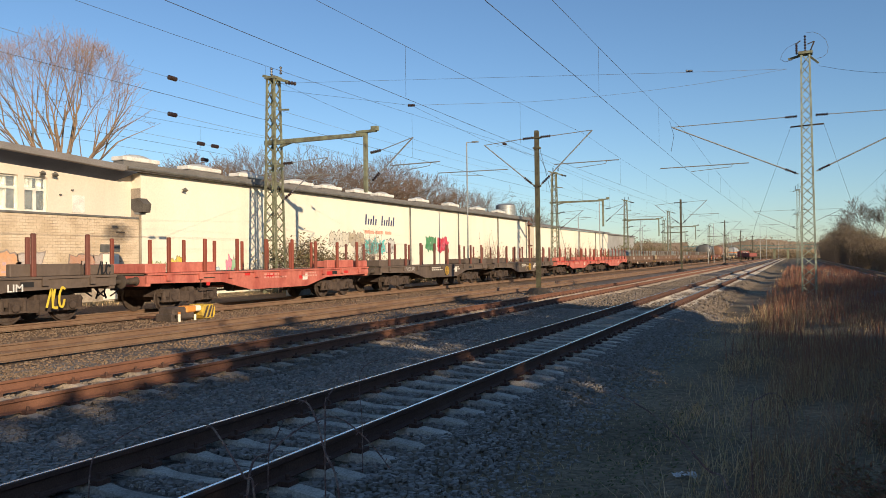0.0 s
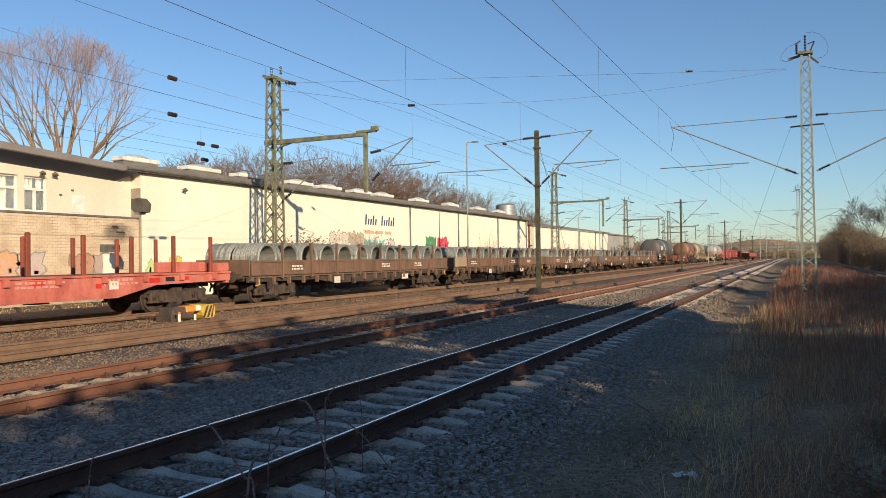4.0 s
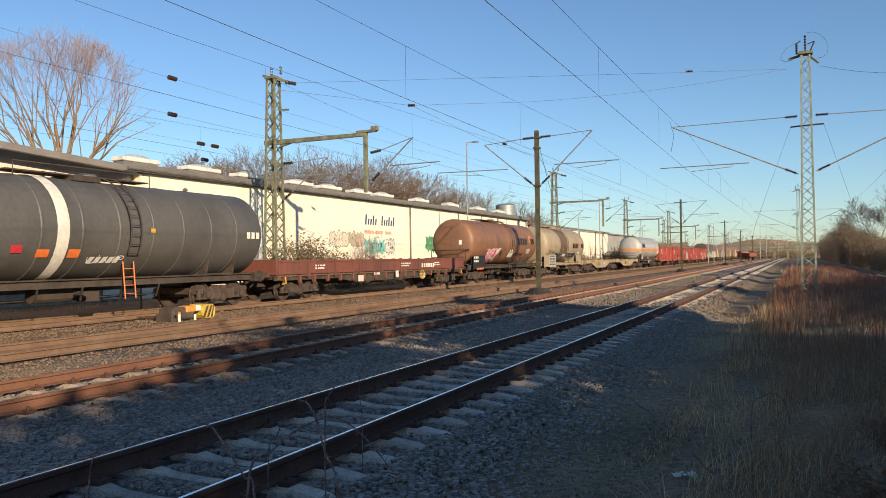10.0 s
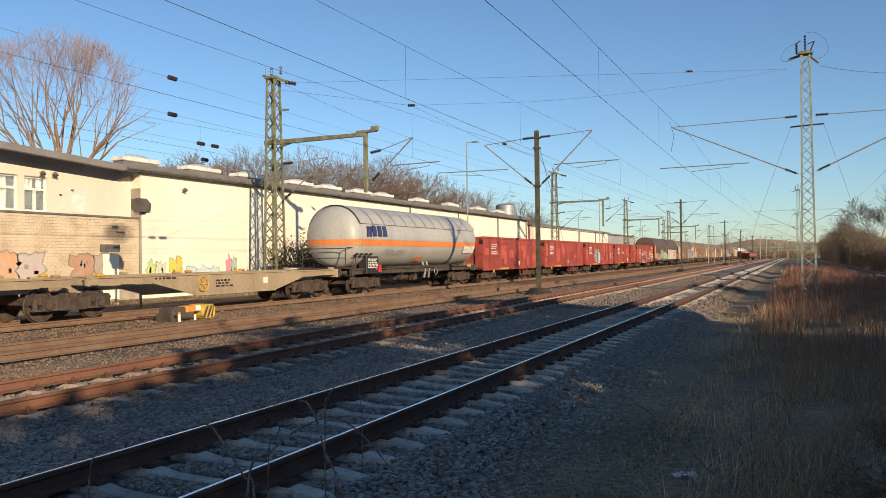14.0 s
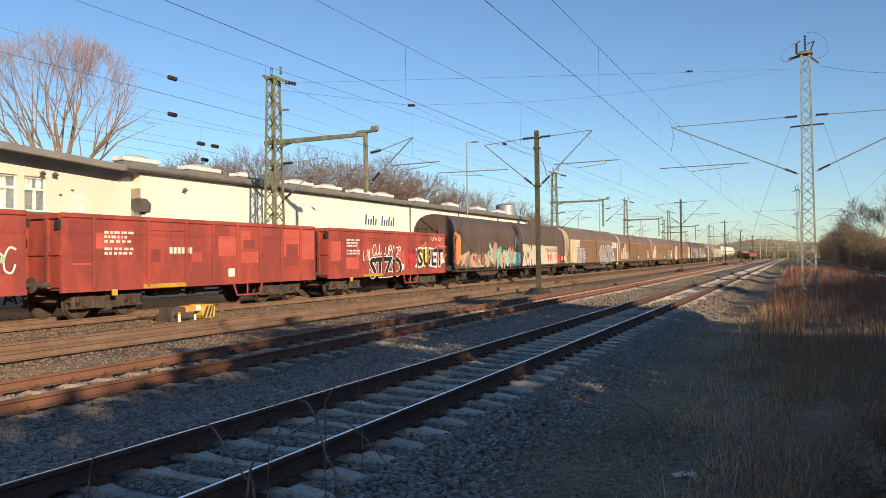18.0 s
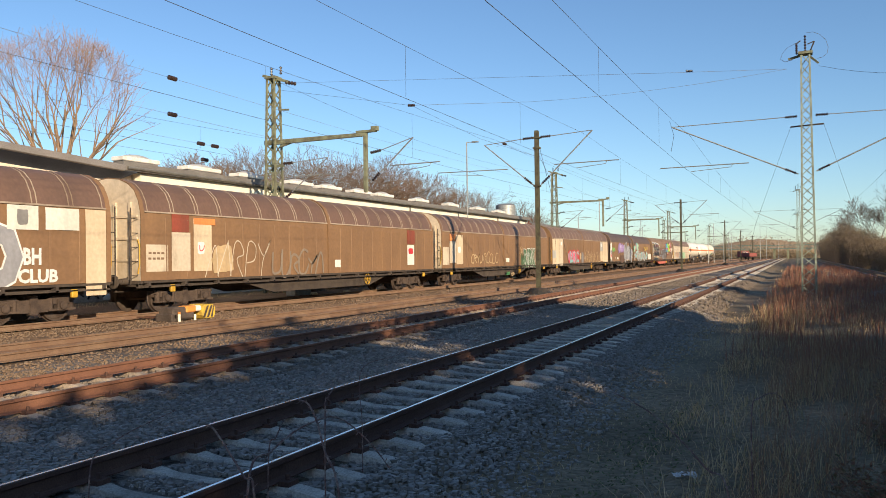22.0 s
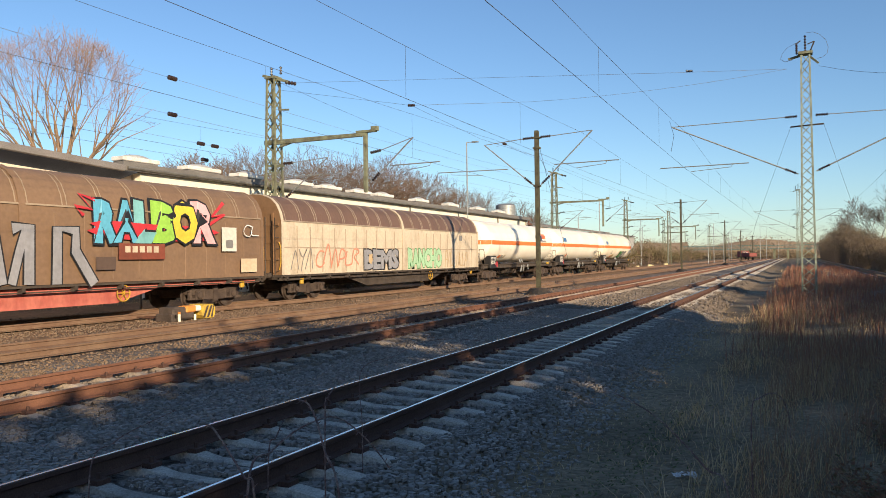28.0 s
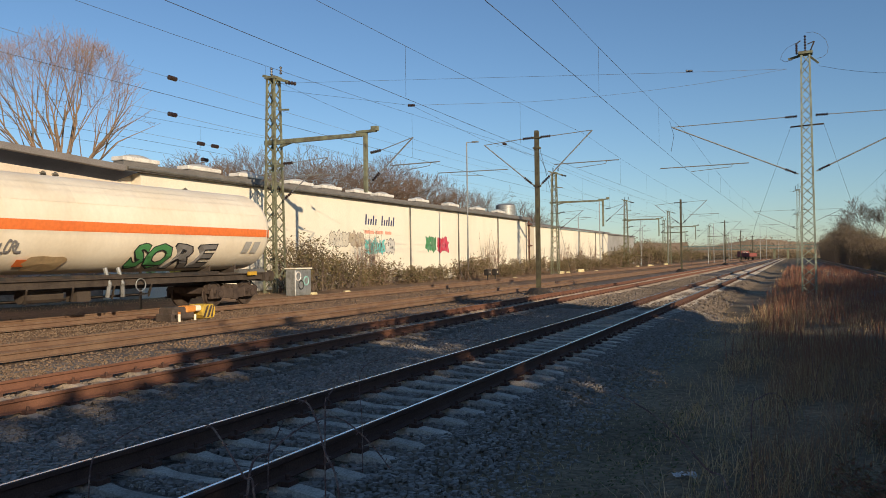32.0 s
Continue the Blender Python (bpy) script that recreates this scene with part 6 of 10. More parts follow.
def tank_wagon(s0, s1, body, frame_mat, label, r=1.5, zc=2.75, lad=True, front=0.5, rear=-0.3):
    w, h = wagon("tank_wagon", label, s0, s1)
    hb = tank_frame(w, h, frame_mat)
    t0, t1 = -hb + front, hb - rear
    tank = part("tank", tank_mesh(r, t0, t1, zc, 0.42), body, w, "", True)
    saddles(w, hb, r, zc, frame_mat)
    for k in range(1, 10):
        y = t0 + 0.42 + (t1 - t0 - 0.84) * k / 10
        m = Mesh().loft([tank_ring(r + q, y + o, zc, 36) for o, q in ((-0.05, 0.0), (-0.025, 0.016), (0.025, 0.016), (0.05, 0.0))], True, False)
        part("weld_band", m, body, tank, "", False)
    part("walkway", Mesh().box(-0.35, 0.35, -2.6, 2.6, zc + r + 0.1, zc + r + 0.14).box(-0.5, 0.5, -0.5, 0.5, zc + r - 0.05, zc + r + 0.1), frame_mat, w, "roof walkway")
    part("dome_lid", Mesh().lathe([(0, 0.3), (0.22, 0.3), (0.27, 0.22), (0.28, 0.001)], (0, 0.4, zc + r - 0.02), (0, 0, 1), 14), body, w, "filling lid")
    m = Mesh()
    for s in (-1, 1):
        m.tube([(0.5, s * 2.5, zc + r - 0.1), (0.5, s * 2.5, zc + r + 0.35), (0.5, -s * 0.0, zc + r + 0.35)], 0.02, 5)
    part("walkway_rail", m, frame_mat, w)
    if lad:
        part("ladder", round_ladder(0.8, r, zc, -25, 75), frame_mat, w, "curved side ladder")
        part("step_ladder", ladder(1.42, 0.8, 0.55, 1.7, 0.42, 0.26, -0.1), ORANGE if body is TANK_BLACK else frame_mat, w, "foot ladder")
    railing(w, -hb + 0.05, -1, frame_mat)
    part("outlet_pipe", Mesh().tube([(0.2, -0.6, 1.25), (0.2, -0.6, 0.8), (1.1, -0.6, 0.75)], 0.08, 8), frame_mat, w)
    SIDES[-1] = lambda z: math.sqrt(max(r * r - (z - zc) ** 2, 0.0001)) + 0.02
    return w, hb


def gas_wagon(s0, s1, body, label, grey=False, dirty=False):
    r, zc = (1.52, 2.77) if grey else (1.47, 2.82)
    w, h = wagon("gas_tank_wagon", label, s0, s1)
    hb = tank_frame(w, h, UNDER_MAT)
    t0, t1 = (-hb - 0.25, hb + 0.25) if grey else (-hb + 0.5, hb + 0.4)
    tank = part("tank", tank_mesh(r, t0, t1, zc, 0.75), body, w, "", True)
    z0, z1 = (2.34, 2.64) if grey else (2.59, 2.88)
    oc = ORANGE_PALE if grey else ORANGE
    part("stripe", stripe(r + 0.006, t0 + 0.75, t1 - 0.75, zc, z0, z1), oc, tank, "orange stripe")
    for y, s in ((t0 + 0.75, -1), (t1 - 0.75, 1)):
        part("stripe", end_stripe(r, y, zc, z0, z1, 0.75, s), oc, tank, "orange stripe")
    # sun shield over the upper half
    rs = r + (0.055 if grey else 0.005)
    arc = [radians(a) for a in range(24, 157, 6)]
    nn = 13
    for k in range(nn - 1):
        a, b = t0 + 0.75 + (t1 - t0 - 1.5) * k / (nn - 1), t0 + 0.75 + (t1 - t0 - 1.5) * (k + 1) / (nn - 1)
        d = 0
        sh = Mesh().loft([[(math.cos(t) * (rs + d), y, zc + math.sin(t) * (rs + d)) for t in arc] for y in (a, b - 0.004)], False, False)
        part("shield_panel", sh, body, w, "sheet metal sun shield panel", True)
    if grey:
        for k in range(nn):
            y = t0 + 0.75 + (t1 - t0 - 1.5) * k / (nn - 1)
            part("shield_band", Mesh().loft([[(math.cos(t) * (rs + 0.02), q, zc + math.sin(t) * (rs + 0.02)) for t in arc] for q in (y - 0.03, y + 0.03)], False, False), PIPE_GREY, w, "dark band of the sun shield", True)
    saddles(w, hb, r, zc, UNDER_MAT, -62)
    railing(w, -hb + 0.05, -1, UNDER_MAT)
    part("valve_box", Mesh().bevel_box(0.85, 1.32, -hb + 1.3, -hb + 2.5, 0.95, 1.82, 0.03), BLACK_P, w, "black data panel and valve box")
    bars(w, 1.325, -hb + 1.42, 1.66, 0.95, 6, 0.05)
    part("label", Mesh().add([(1.326, -hb + 2.15, 1.15), (1.326, -hb + 2.4, 1.15), (1.326, -hb + 2.275, 1.32)], [(0, 1, 2)]), spray("red", SPRAY["red"]), w, "red triangular label")
    part("data_flag", Mesh().box(1.2, 1.22, -hb + 2.55, -hb + 2.95, 1.02, 1.4), spray("red", SPRAY["red"]), w, "red flag plate")
    part("valve_gear", Mesh().tube([(0.9, 0.6, 1.5), (1.1, 0.6, 1.0), (1.0, 0.6, 0.6)], 0.07, 8).tube([(0.9, 1.1, 1.5), (1.1, 1.1, 1.0), (1.0, 1.2, 0.6)], 0.07, 8).ring((1.25, 1.7, 0.95), (1, 0, 0), 0.2, 0.02), STEEL_GALV, w, "valve pipes and handwheel")
    part("pipe", Mesh().tube([(1.0, -4.0, 1.22), (1.0, hb - 2.6, 1.22)], 0.09, 8), BLACKISH, w, "long dark pipe")
    part("end_plate", Mesh().box(0.98, 1.2, hb - 1.7, hb - 0.15, 1.215, 1.36), PIPE_GREY, w, "grey end panel")
    part("hook", Mesh().box(1.2, 1.26, hb - 1.2, hb - 0.7, 1.12, 1.26), YELLOW, w, "yellow bracket")
    SIDES[-1] = lambda z: math.sqrt(max(r * r - (z - zc) ** 2, 0.0001)) + 0.06
    return w, hb


# gondola
def gondola(s0, s1):
    w, h = wagon("gondola_wagon", "red open box wagon with patched paint and ribbed sides", s0, s1)
    hb = h - 0.54
    X = 1.38
    for s in (-1, 1):
        k = 0
        edges = [-hb, -hb + 1.1, -hb + 3.2, -hb + 4.9] + [-hb + 4.9 + (2 * hb - 6.0) * q / 5 for q in range(1, 5)] + [hb - 1.1, hb]
        for a, b in zip(edges, edges[1:]):
            part("side_panel", Mesh().box(s * X - 0.02, s * X + 0.02, a + 0.005, b - 0.005, 0.98, 3.0), EAOS_RED, w, "red sheet steel side panel")
        for y in edges[1:-1]:
            part("rib", Mesh().bevel_box(min(s * X, s * (X + 0.09)), max(s * X, s * (X + 0.09)), y - 0.045, y + 0.045, 0.9, 3.0, 0.012), EAOS_RED, w)
        part("top_rail", Mesh().bevel_box(s * X - 0.06, s * X + 0.07, -hb, hb, 2.98, 3.12, 0.02), EAOS_RED, w, "heavy top rail")
        part("side_sill", Mesh().box(s * X - 0.06, s * X + 0.05, -hb, hb, 0.82, 0.985), EAOS_RED, w, "red side sill")
        part("door_frame", Mesh().box(min(s * X, s * (X + 0.05)), max(s * X, s * (X + 0.05)), -hb + 3.25, -hb + 4.85, 2.7, 2.76), EAOS_RED, w)
        if s > 0:
            for q in range(16):
                k = random.randrange(0, 9)
                a = edges[k] + 0.08 + random.uniform(0, 0.3)
                z0 = random.uniform(1.0, 2.3)
                o = 0.0206 + 0.0004 * q
                part("paint_patch", Mesh().box(X + o, X + o + 0.003, a, min(a + random.uniform(0.4, 1.3), edges[k + 1] - 0.08), z0, min(z0 + random.uniform(0.3, 1.2), 2.94)), EAOS_DARK if q % 3 == 0 else EAOS_PATCH, w, "older dark red paint" if q % 3 == 0 else "touched-up lighter red paint")
            bars(w, X + 0.032, -hb + 1.5, 2.55, 1.1, 3, 0.08)
            bars(w, X + 0.032, -hb + 1.5, 2.05, 1.3, 2, 0.08)
            part("yellow_edge", Mesh().box(X + 0.051, X + 0.056, -hb + 3.0, -hb + 4.9, 0.84, 0.97), YELLOW, w, "faded yellow door sill")
            part("hook", Mesh().bevel_box(X + 0.02, X + 0.1, -hb + 1.75, -hb + 1.95, 0.66, 0.86, 0.02), YELLOW, w, "yellow rope hook")
            part("step", Mesh().tube([(X, hb - 5.3, 0.85), (X, hb - 5.1, 0.4), (X, hb - 3.8, 0.4), (X, hb - 3.6, 0.85)], 0.04, 6).tube([(X, hb - 4.5, 0.85), (X, hb - 4.5, 0.4)], 0.03, 6), EAOS_RED, w, "bent step under the side")
            placard(w, X + 0.022, hb - 5.6, 1.1, 0.35, 0.3, WHITE_P)
    for s in (-1, 1):
        y = s * hb
        e = part("end_wall", Mesh().box(-X, X, min(y, y - s * 0.05), max(y, y - s * 0.05), 0.98, 3.05), EAOS_RED, w, "ribbed red end wall")
        for x in (-0.9, 0, 0.9):
            part("rib", Mesh().box(x - 0.06, x + 0.06, min(y, y + s * 0.09), max(y, y + s * 0.09), 0.95, 2.945), EAOS_RED, e)
        part("cross_rail", Mesh().box(-X, X, min(y, y + s * 0.08), max(y, y + s * 0.08), 2.95, 3.1), EAOS_RED, e)
        for p, q in ((-X, -0.965), (-0.835, -0.065), (0.065, 0.835), (0.965, X)):
            part("cross_rail", Mesh().box(p, q, min(y, y + s * 0.06), max(y, y + s * 0.06), 1.9, 2.0), EAOS_RED, e)
        part("lamp_bracket", Mesh().box(X - 0.12, X + 0.03, min(y, y + s * 0.1), max(y, y + s * 0.1), 2.65, 2.9), BLACKISH, w)
    part("floor", Mesh().box(-X + 0.03, X - 0.03, -hb + 0.06, hb - 0.06, 0.98, 1.1), UNDER_MAT, w, "dirty wagon floor")
    part("centre_sill", Mesh().box(-0.3, 0.3, -hb, hb, 0.7, 0.98), UNDER_MAT, w)
    gear(w, -3.2, 3.2)
    ends(w, h, EAOS_RED)
    bogie(w, -hb + 1.95), bogie(w, hb - 1.95)
    return w, hb


# sliding-wall vans
VAN = [(1.42, 1.08), (1.42, 3.05), (1.40, 3.3), (1.32, 3.62), (1.15, 3.95), (0.88, 4.2), (0.5, 4.36), (0.0, 4.42)]


def van_x(z):
    for (x0, z0), (x1, z1) in zip(VAN, VAN[1:]):
        if z <= z1:
            return x0 + (x1 - x0) * (z - z0) / (z1 - z0)
    return 0.0


def van_shell(out, lo, hi, y0, y1, sides=(-1, 1), thick=0.03):
    """Part of the van's shell between two heights on its outline, both flanks or one."""
    pts = [p for p in VAN if lo - 1e-6 <= p[1] <= hi + 1e-6]
    m = Mesh()
    for s in sides:
        o = [(s * (x + out), z + (out if z > 3.3 else 0)) for x, z in pts]
        i = [(s * (x + out - thick), z + (out if z > 3.3 else 0) - (thick if z > 4 else 0)) for x, z in reversed(pts)]
        pr = o + i
        if s < 0:
            pr = pr[::-1]
        m.sweep_y(pr, y0, y1)
    return m


def van_end(w, y, s, material):
    """An end wall with upright and level ribs."""
    pts = VAN[:-1] + [(0, 4.42)] + [(-x, z) for x, z in reversed(VAN[:-1])]
    e = part("end_wall", Mesh().loft([[(x, q, z) for x, z in pts] for q in (y, y - s * 0.06)]), material, w, "ribbed end wall")
    for x in (-1.0, -0.35, 0.35, 1.0):
        part("rib", Mesh().box(x - 0.05, x + 0.05, min(y, y + s * 0.07), max(y, y + s * 0.07), 1.1, 3.6), material, e)
    for z in (1.7, 2.4, 3.1):
        part("rib", Mesh().box(-1.3, 1.3, min(y, y + s * 0.05), max(y, y + s * 0.05), z, z + 0.08), material, e)


def van_body(w, y0, y1, wall, roof, end_mat, ribs=True, rib_mat=None, upper=None, splits=1, seam=None):
    """Two sliding walls a side, a ribbed curved upper part and end walls."""
    L = y1 - y0
    ym = (y0 + y1) / 2
    cuts = [y0 + 0.12 + (L - 0.24) * k / splits for k in range(splits + 1)]
    for a, b in zip(cuts, cuts[1:]):
        for s in (-1, 1):
            d = part("sliding_wall", van_shell(0, 1.08, 3.3, a + 0.02, b - 0.02, (s,)), wall, w, "", False)
            if s > 0:
                n = max(3, int((b - a) / 0.95))
                for k in range(1, n):
                    y = a + (b - a) * k / n
                    part("wall_seam", Mesh().bevel_box(1.405, 1.436, y - 0.035, y + 0.035, 1.15, 3.1, 0.01), seam or wall, d)
                if seam:
                    part("wall_seam", Mesh().box(1.405, 1.428, a + 0.05, b - 0.05, 2.18, 2.23), seam, d)
        up = part("roof_panel", van_shell(0.012, 3.3, 4.42, a + 0.02, b - 0.02), upper or roof, w, "curved roof panel", True)
        if ribs:
            n = max(3, int((b - a) / 1.15))
            for k in range(n + 1):
                y = a + 0.1 + (b - a - 0.2) * k / n
                for q in (-0.075, 0.075):
                    if k in (0, n) and q * (k - n / 2) > 0:
                        continue
                    part("roof_rib", van_shell(0.02, 3.3, 4.36, y + q - 0.016, y + q + 0.016, (1,), 0.02), rib_mat or roof, up)
            part("roof_rail", Mesh().box(1.405, 1.44, a + 0.05, b - 0.05, 3.27, 3.32), rib_mat or roof, up)
    for c in cuts[1:-1]:
        part("centre_post", van_shell(0.05, 1.08, 4.42, c - 0.1, c + 0.1), wall, w, "raised joint between the sliding walls")
    for s, y in ((-1, y0), (1, y1)):
        van_end(w, y, s, end_mat)
        part("corner_post", van_shell(0.02, 1.08, 4.42, min(y, y - s * 0.16), max(y, y - s * 0.16)), wall, w)
    part("floor", Mesh().box(-1.4, 1.4, y0, y1, 0.98, 1.085), UNDER_MAT, w)
    gd = Mesh()
    gd.box(1.36, 1.46, y0 + 0.1, y1 - 0.1, 1.0, 1.07).box(1.42, 1.5, y0 + 0.1, y1 - 0.1, 0.86, 0.9)
    for k in range(int(L / 1.6) + 1):
        y = y0 + 0.3 + k * (L - 0.6) / int(L / 1.6)
        gd.box(1.3, 1.5, y - 0.05, y + 0.05, 0.86, 1.02)
    part("door_rail", gd, UNDER_MAT, w, "running rails of the sliding walls")


def van_under(w, hb, fish, low=0.42):
    for s in (-1, 1):
        pr = [(-hb, 0.98), (-hb, 0.84), (-hb + 5.2, 0.84), (-hb + 7.0, low), (hb - 7.0, low), (hb - 5.2, 0.84), (hb, 0.84), (hb, 0.98)]
        part("side_sill", Mesh().loft([[(s * 1.22 + o, a, b) for a, b in pr] for o in (-0.04, 0.04)]), fish, w, "deep side sill")
    part("centre_sill", Mesh().box(-0.3, 0.3, -hb, hb, 0.7, 0.97), UNDER_MAT, w)


def van(s0, s1, label, wall, roof, end_mat, rib_mat, sill=None, **k):
    w, h = wagon("sliding_wall_van", label, s0, s1)
    SIDES[-1] = lambda z: van_x(z) + (0.012 if z < 3.25 else 0.03)
    hb = h - 0.62
    van_body(w, -hb - 0.03, hb + 0.03, wall, roof, end_mat, True, rib_mat, splits=2, **k)
    van_under(w, hb, sill or UNDER_MAT)
    gear(w, -4, 4)
    ends(w, h)
    bogie(w, -hb + 2.3), bogie(w, hb - 2.3)
    for s in (-1, 1):
        part("ladder", ladder(1.3, s * (hb + 0.14), 1.1, 3.4, 0.34, 0.45), UNDER_MAT, w, "dark end ladder")
        part("handrail", Mesh().tube([(1.33, s * (hb + 0.06), 1.3), (1.4, s * (hb + 0.06), 1.6), (1.4, s * (hb + 0.06), 2.2), (1.33, s * (hb + 0.06), 2.4)], 0.022, 6), YELLOW, w, "yellow handrail")
        part("hook", Mesh().bevel_box(1.4, 1.5, s * (hb - 1.3) - 0.1, s * (hb - 1.3) + 0.1, 0.68, 0.92, 0.02), YELLOW, w, "yellow rope hook")
    part("handwheel", shared("handwheel", wheel_hand_data), None, w, "yellow handwheel", at=pose(1.35, 3.5, 0.72))
    return w, hb


def twin_van(s0, s1, label, wall, roof, end_mat):
    w, h = wagon("twin_sliding_wall_van", label, s0, s1)
    SIDES[-1] = lambda z: van_x(z) + (0.012 if z < 3.25 else 0.03)
    hb = h - 0.62
    for a, b in ((-hb + 0.3, -0.35), (0.35, hb - 0.3)):
        van_body(w, a, b, wall, roof, end_mat, False, None, splits=1)
        m = Mesh()
        for s in (-1, 1):
            m.loft([[(s * 1.2 + o, y, z) for y, z in ((a, 0.98), (a, 0.82), (a + 3.6, 0.82), (a + 4.6, 0.5), (b - 4.6, 0.5), (b - 3.6, 0.82), (b, 0.82), (b, 0.98))] for o in (-0.04, 0.04)])
        part("side_sill", m, UNDER_MAT, w)
        wheels(w, (a + 2.2, b - 2.2))
        for y in (a + 2.2, b - 2.2):
            part("axle_box", shared("axle_box", axle_box_data), None, w, at=pose(1.02, y, 0.47))
            sp = Mesh()
            for k in range(4):
                sp.box(0.98, 1.08, y - 0.75 + k * 0.12, y + 0.75 - k * 0.12, 0.74 - k * 0.035, 0.775 - k * 0.035)
            part("leaf_spring", sp, BOGIE_MAT, w, "grimy leaf spring")
    ends(w, h)
    gear(w, -9, -4)
    part("handrail", Mesh().tube([(1.38, -hb + 0.1, 1.3), (1.42, -hb + 0.1, 1.6), (1.42, -hb + 0.1, 2.2)], 0.022, 6), YELLOW, w, "yellow handrail")
    return w, hb


def container_flat(s0, s1):
    w, h = wagon("container_flat_wagon", "empty beige articulated container flat wagon", s0, s1)
    hb = h - 0.62
    for a, b in ((-hb, -0.25), (0.25, hb)):
        for s in (-1, 1):
            pr = [(a, 1.24), (a, 1.0), (a + 2.6, 0.98), (a + 4.6, 0.5), (b - 4.6, 0.5), (b - 2.6, 0.98), (b, 1.0), (b, 1.24)]
            part("side_sill", Mesh().loft([[(s * 1.22 + o, y, z) for y, z in pr] for o in (-0.03, 0.03)]).box(s * 1.22 - 0.09, s * 1.22 + 0.07, a, b, 1.2, 1.25).box(s * 1.22 - 0.09, s * 1.22 + 0.05, a + 4.6, b - 4.6, 0.48, 0.52), BEIGE_FLAT, w, "deep beige fish-bellied side sill")
            for k in range(5):
                y = a + 0.5 + k * (b - a - 1.0) / 4
                part("container_pin", Mesh().bevel_box(s * 1.22 - 0.1, s * 1.22 + 0.1, y - 0.12, y + 0.12, 1.252, 1.34, 0.02), YELLOW if k in (0, 2) else BEIGE_FLAT, w, "folding container pin")
        m = Mesh()
        for k in range(8):
            y = a + 0.3 + k * (b - a - 0.6) / 7
            m.box(-1.2, 1.2, y - 0.1, y + 0.1, 1.0, 1.2)
        m.box(-0.3, 0.3, a, b, 0.8, 1.2)
        part("cross_beams", m, BEIGE_FLAT, w)
        bars(w, 1.255, a + 5.6, 0.95, 0.8, 3, 0.06, BLACK_P)
        bars(w, 1.255, a + 2.7, 1.1, 0.9, 1, 0.06, BLACK_P)
        placard(w, 1.252, b - 5.4, 0.8, 0.28, 0.22, WHITE_P)
        part("handwheel", shared("handwheel", wheel_hand_data), None, w, "yellow handwheel", at=pose(1.3, a + 4.9, 0.88))
    ends(w, h, BEIGE_FLAT)
    for y in (-hb + 1.8, 0, hb - 1.8):
        bogie(w, y)
    gear(w, -8, -4)
    return w, hb


# the train, front to rear
flat_wagon(2.2, 17.9, DARK_FLAT, STAKE_DARK, "dark brown")
flat_wagon(17.9, 33.25, RED_FLAT, STAKE_RED, "red")
flat_wagon(33.25, 49.25, DARK_FLAT, STAKE_DARK, "dark brown")
flat_wagon(49.25, 64.8, DARK_FLAT, STAKE_DARK, "dark brown")
flat_wagon(64.8, 81.1, RED_FLAT, STAKE_RED, "bright red")
flat_wagon(81.1, 96.95, RED_FLAT, STAKE_RED, "red")
for a, b in ((96.95, 116.3), (116.3, 135.7), (135.7, 154.7), (154.7, 174.2), (174.2, 193.6)):
    w, hb = side_wagon(a, b, COIL_BROWN, "brown drop-sided wagon loaded with coils of wire rod", True)
    load_coils(a, b, hb)
w, hb = tank_wagon(193.6, 209.35, TANK_BLACK, UNDER_MAT, "dark grey tank wagon with a white band", 1.55, 2.68, front=0.4, rear=-0.25)
part("band", band(1.575, -1.92, -1.52, 2.68), WHITE_P, w, "white painted band", True)
side_wagon(209.35, 229.5, STAKE_DARK, "empty rust-red drop-sided wagon", False)
tank_wagon(229.5, 244.15, TANK_BROWN, UNDER_MAT, "rust-brown tank wagon with graffiti", 1.5, 2.74, front=0.0, rear=-0.37)
tank_wagon(244.15, 259.7, TANK_TAN, BEIGE_FLAT, "dirty beige ribbed tank wagon with a brown band", 1.5, 2.74, front=1.68, rear=-0.2)
part("band", band(1.512, -1.25, 1.45, 2.74), TANK_BAND, TRAIN[-1][0], "brown painted band", True)
container_flat(259.7, 288.9)
gas_wagon(288.9, 305.5, TANK_GREY, "grey gas tank wagon with an orange stripe", True)
for a, b in ((305.5, 319.35), (319.35, 333.15), (333.15, 346.85), (346.85, 360.6), (360.6, 374.2)):
    gondola(a, b)
twin_van(374.2, 400.65, "dark brown twin sliding-wall van covered in graffiti", BOX_DARK, BOX_DARK, BOX_DARK)
van(400.65, 423.5, "brown sliding-wall van with cream end panels and silver graffiti", BOX_BROWN, BOX_ROOF, CREAM_PANEL, RIB_PALE)
van(423.5, 446.36, "brown sliding-wall van with white placards", BOX_BROWN, BOX_ROOF, BOX_CREAM, RIB_PALE)
van(446.36, 468.95, "brown sliding-wall van with green graffiti", BOX_BROWN, BOX_ROOF, BOX_CREAM, RIB_PALE)
van(468.95, 491.65, "brown sliding-wall van with cream panels and pink graffiti", BOX_BROWN, BOX_ROOF, BOX_BROWN, RIB_PALE)
twin_van(491.65, 519.75, "brown twin sliding-wall van with faded graffiti", BOX_BROWN, BOX_DARK, BOX_DARK)
van(519.75, 541.57, "grey-brown sliding-wall van on a red underframe with large graffiti", BOX_GREY, BOX_GREY, BOX_GREY, RIB_FAINT, sill=RED_FLAT)
van(541.57, 563.95, "soiled cream sliding-wall van with a brown roof", BOX_CREAM, BOX_ROOF, BOX_BROWN, RIB_PALE, seam=RIB_CREAM)
gas_wagon(563.95, 581.1, TANK_WHITE, "cream-white gas tank wagon with an orange stripe")
gas_wagon(581.1, 598.2, TANK_WHITE, "cream-white gas tank wagon with an orange stripe")
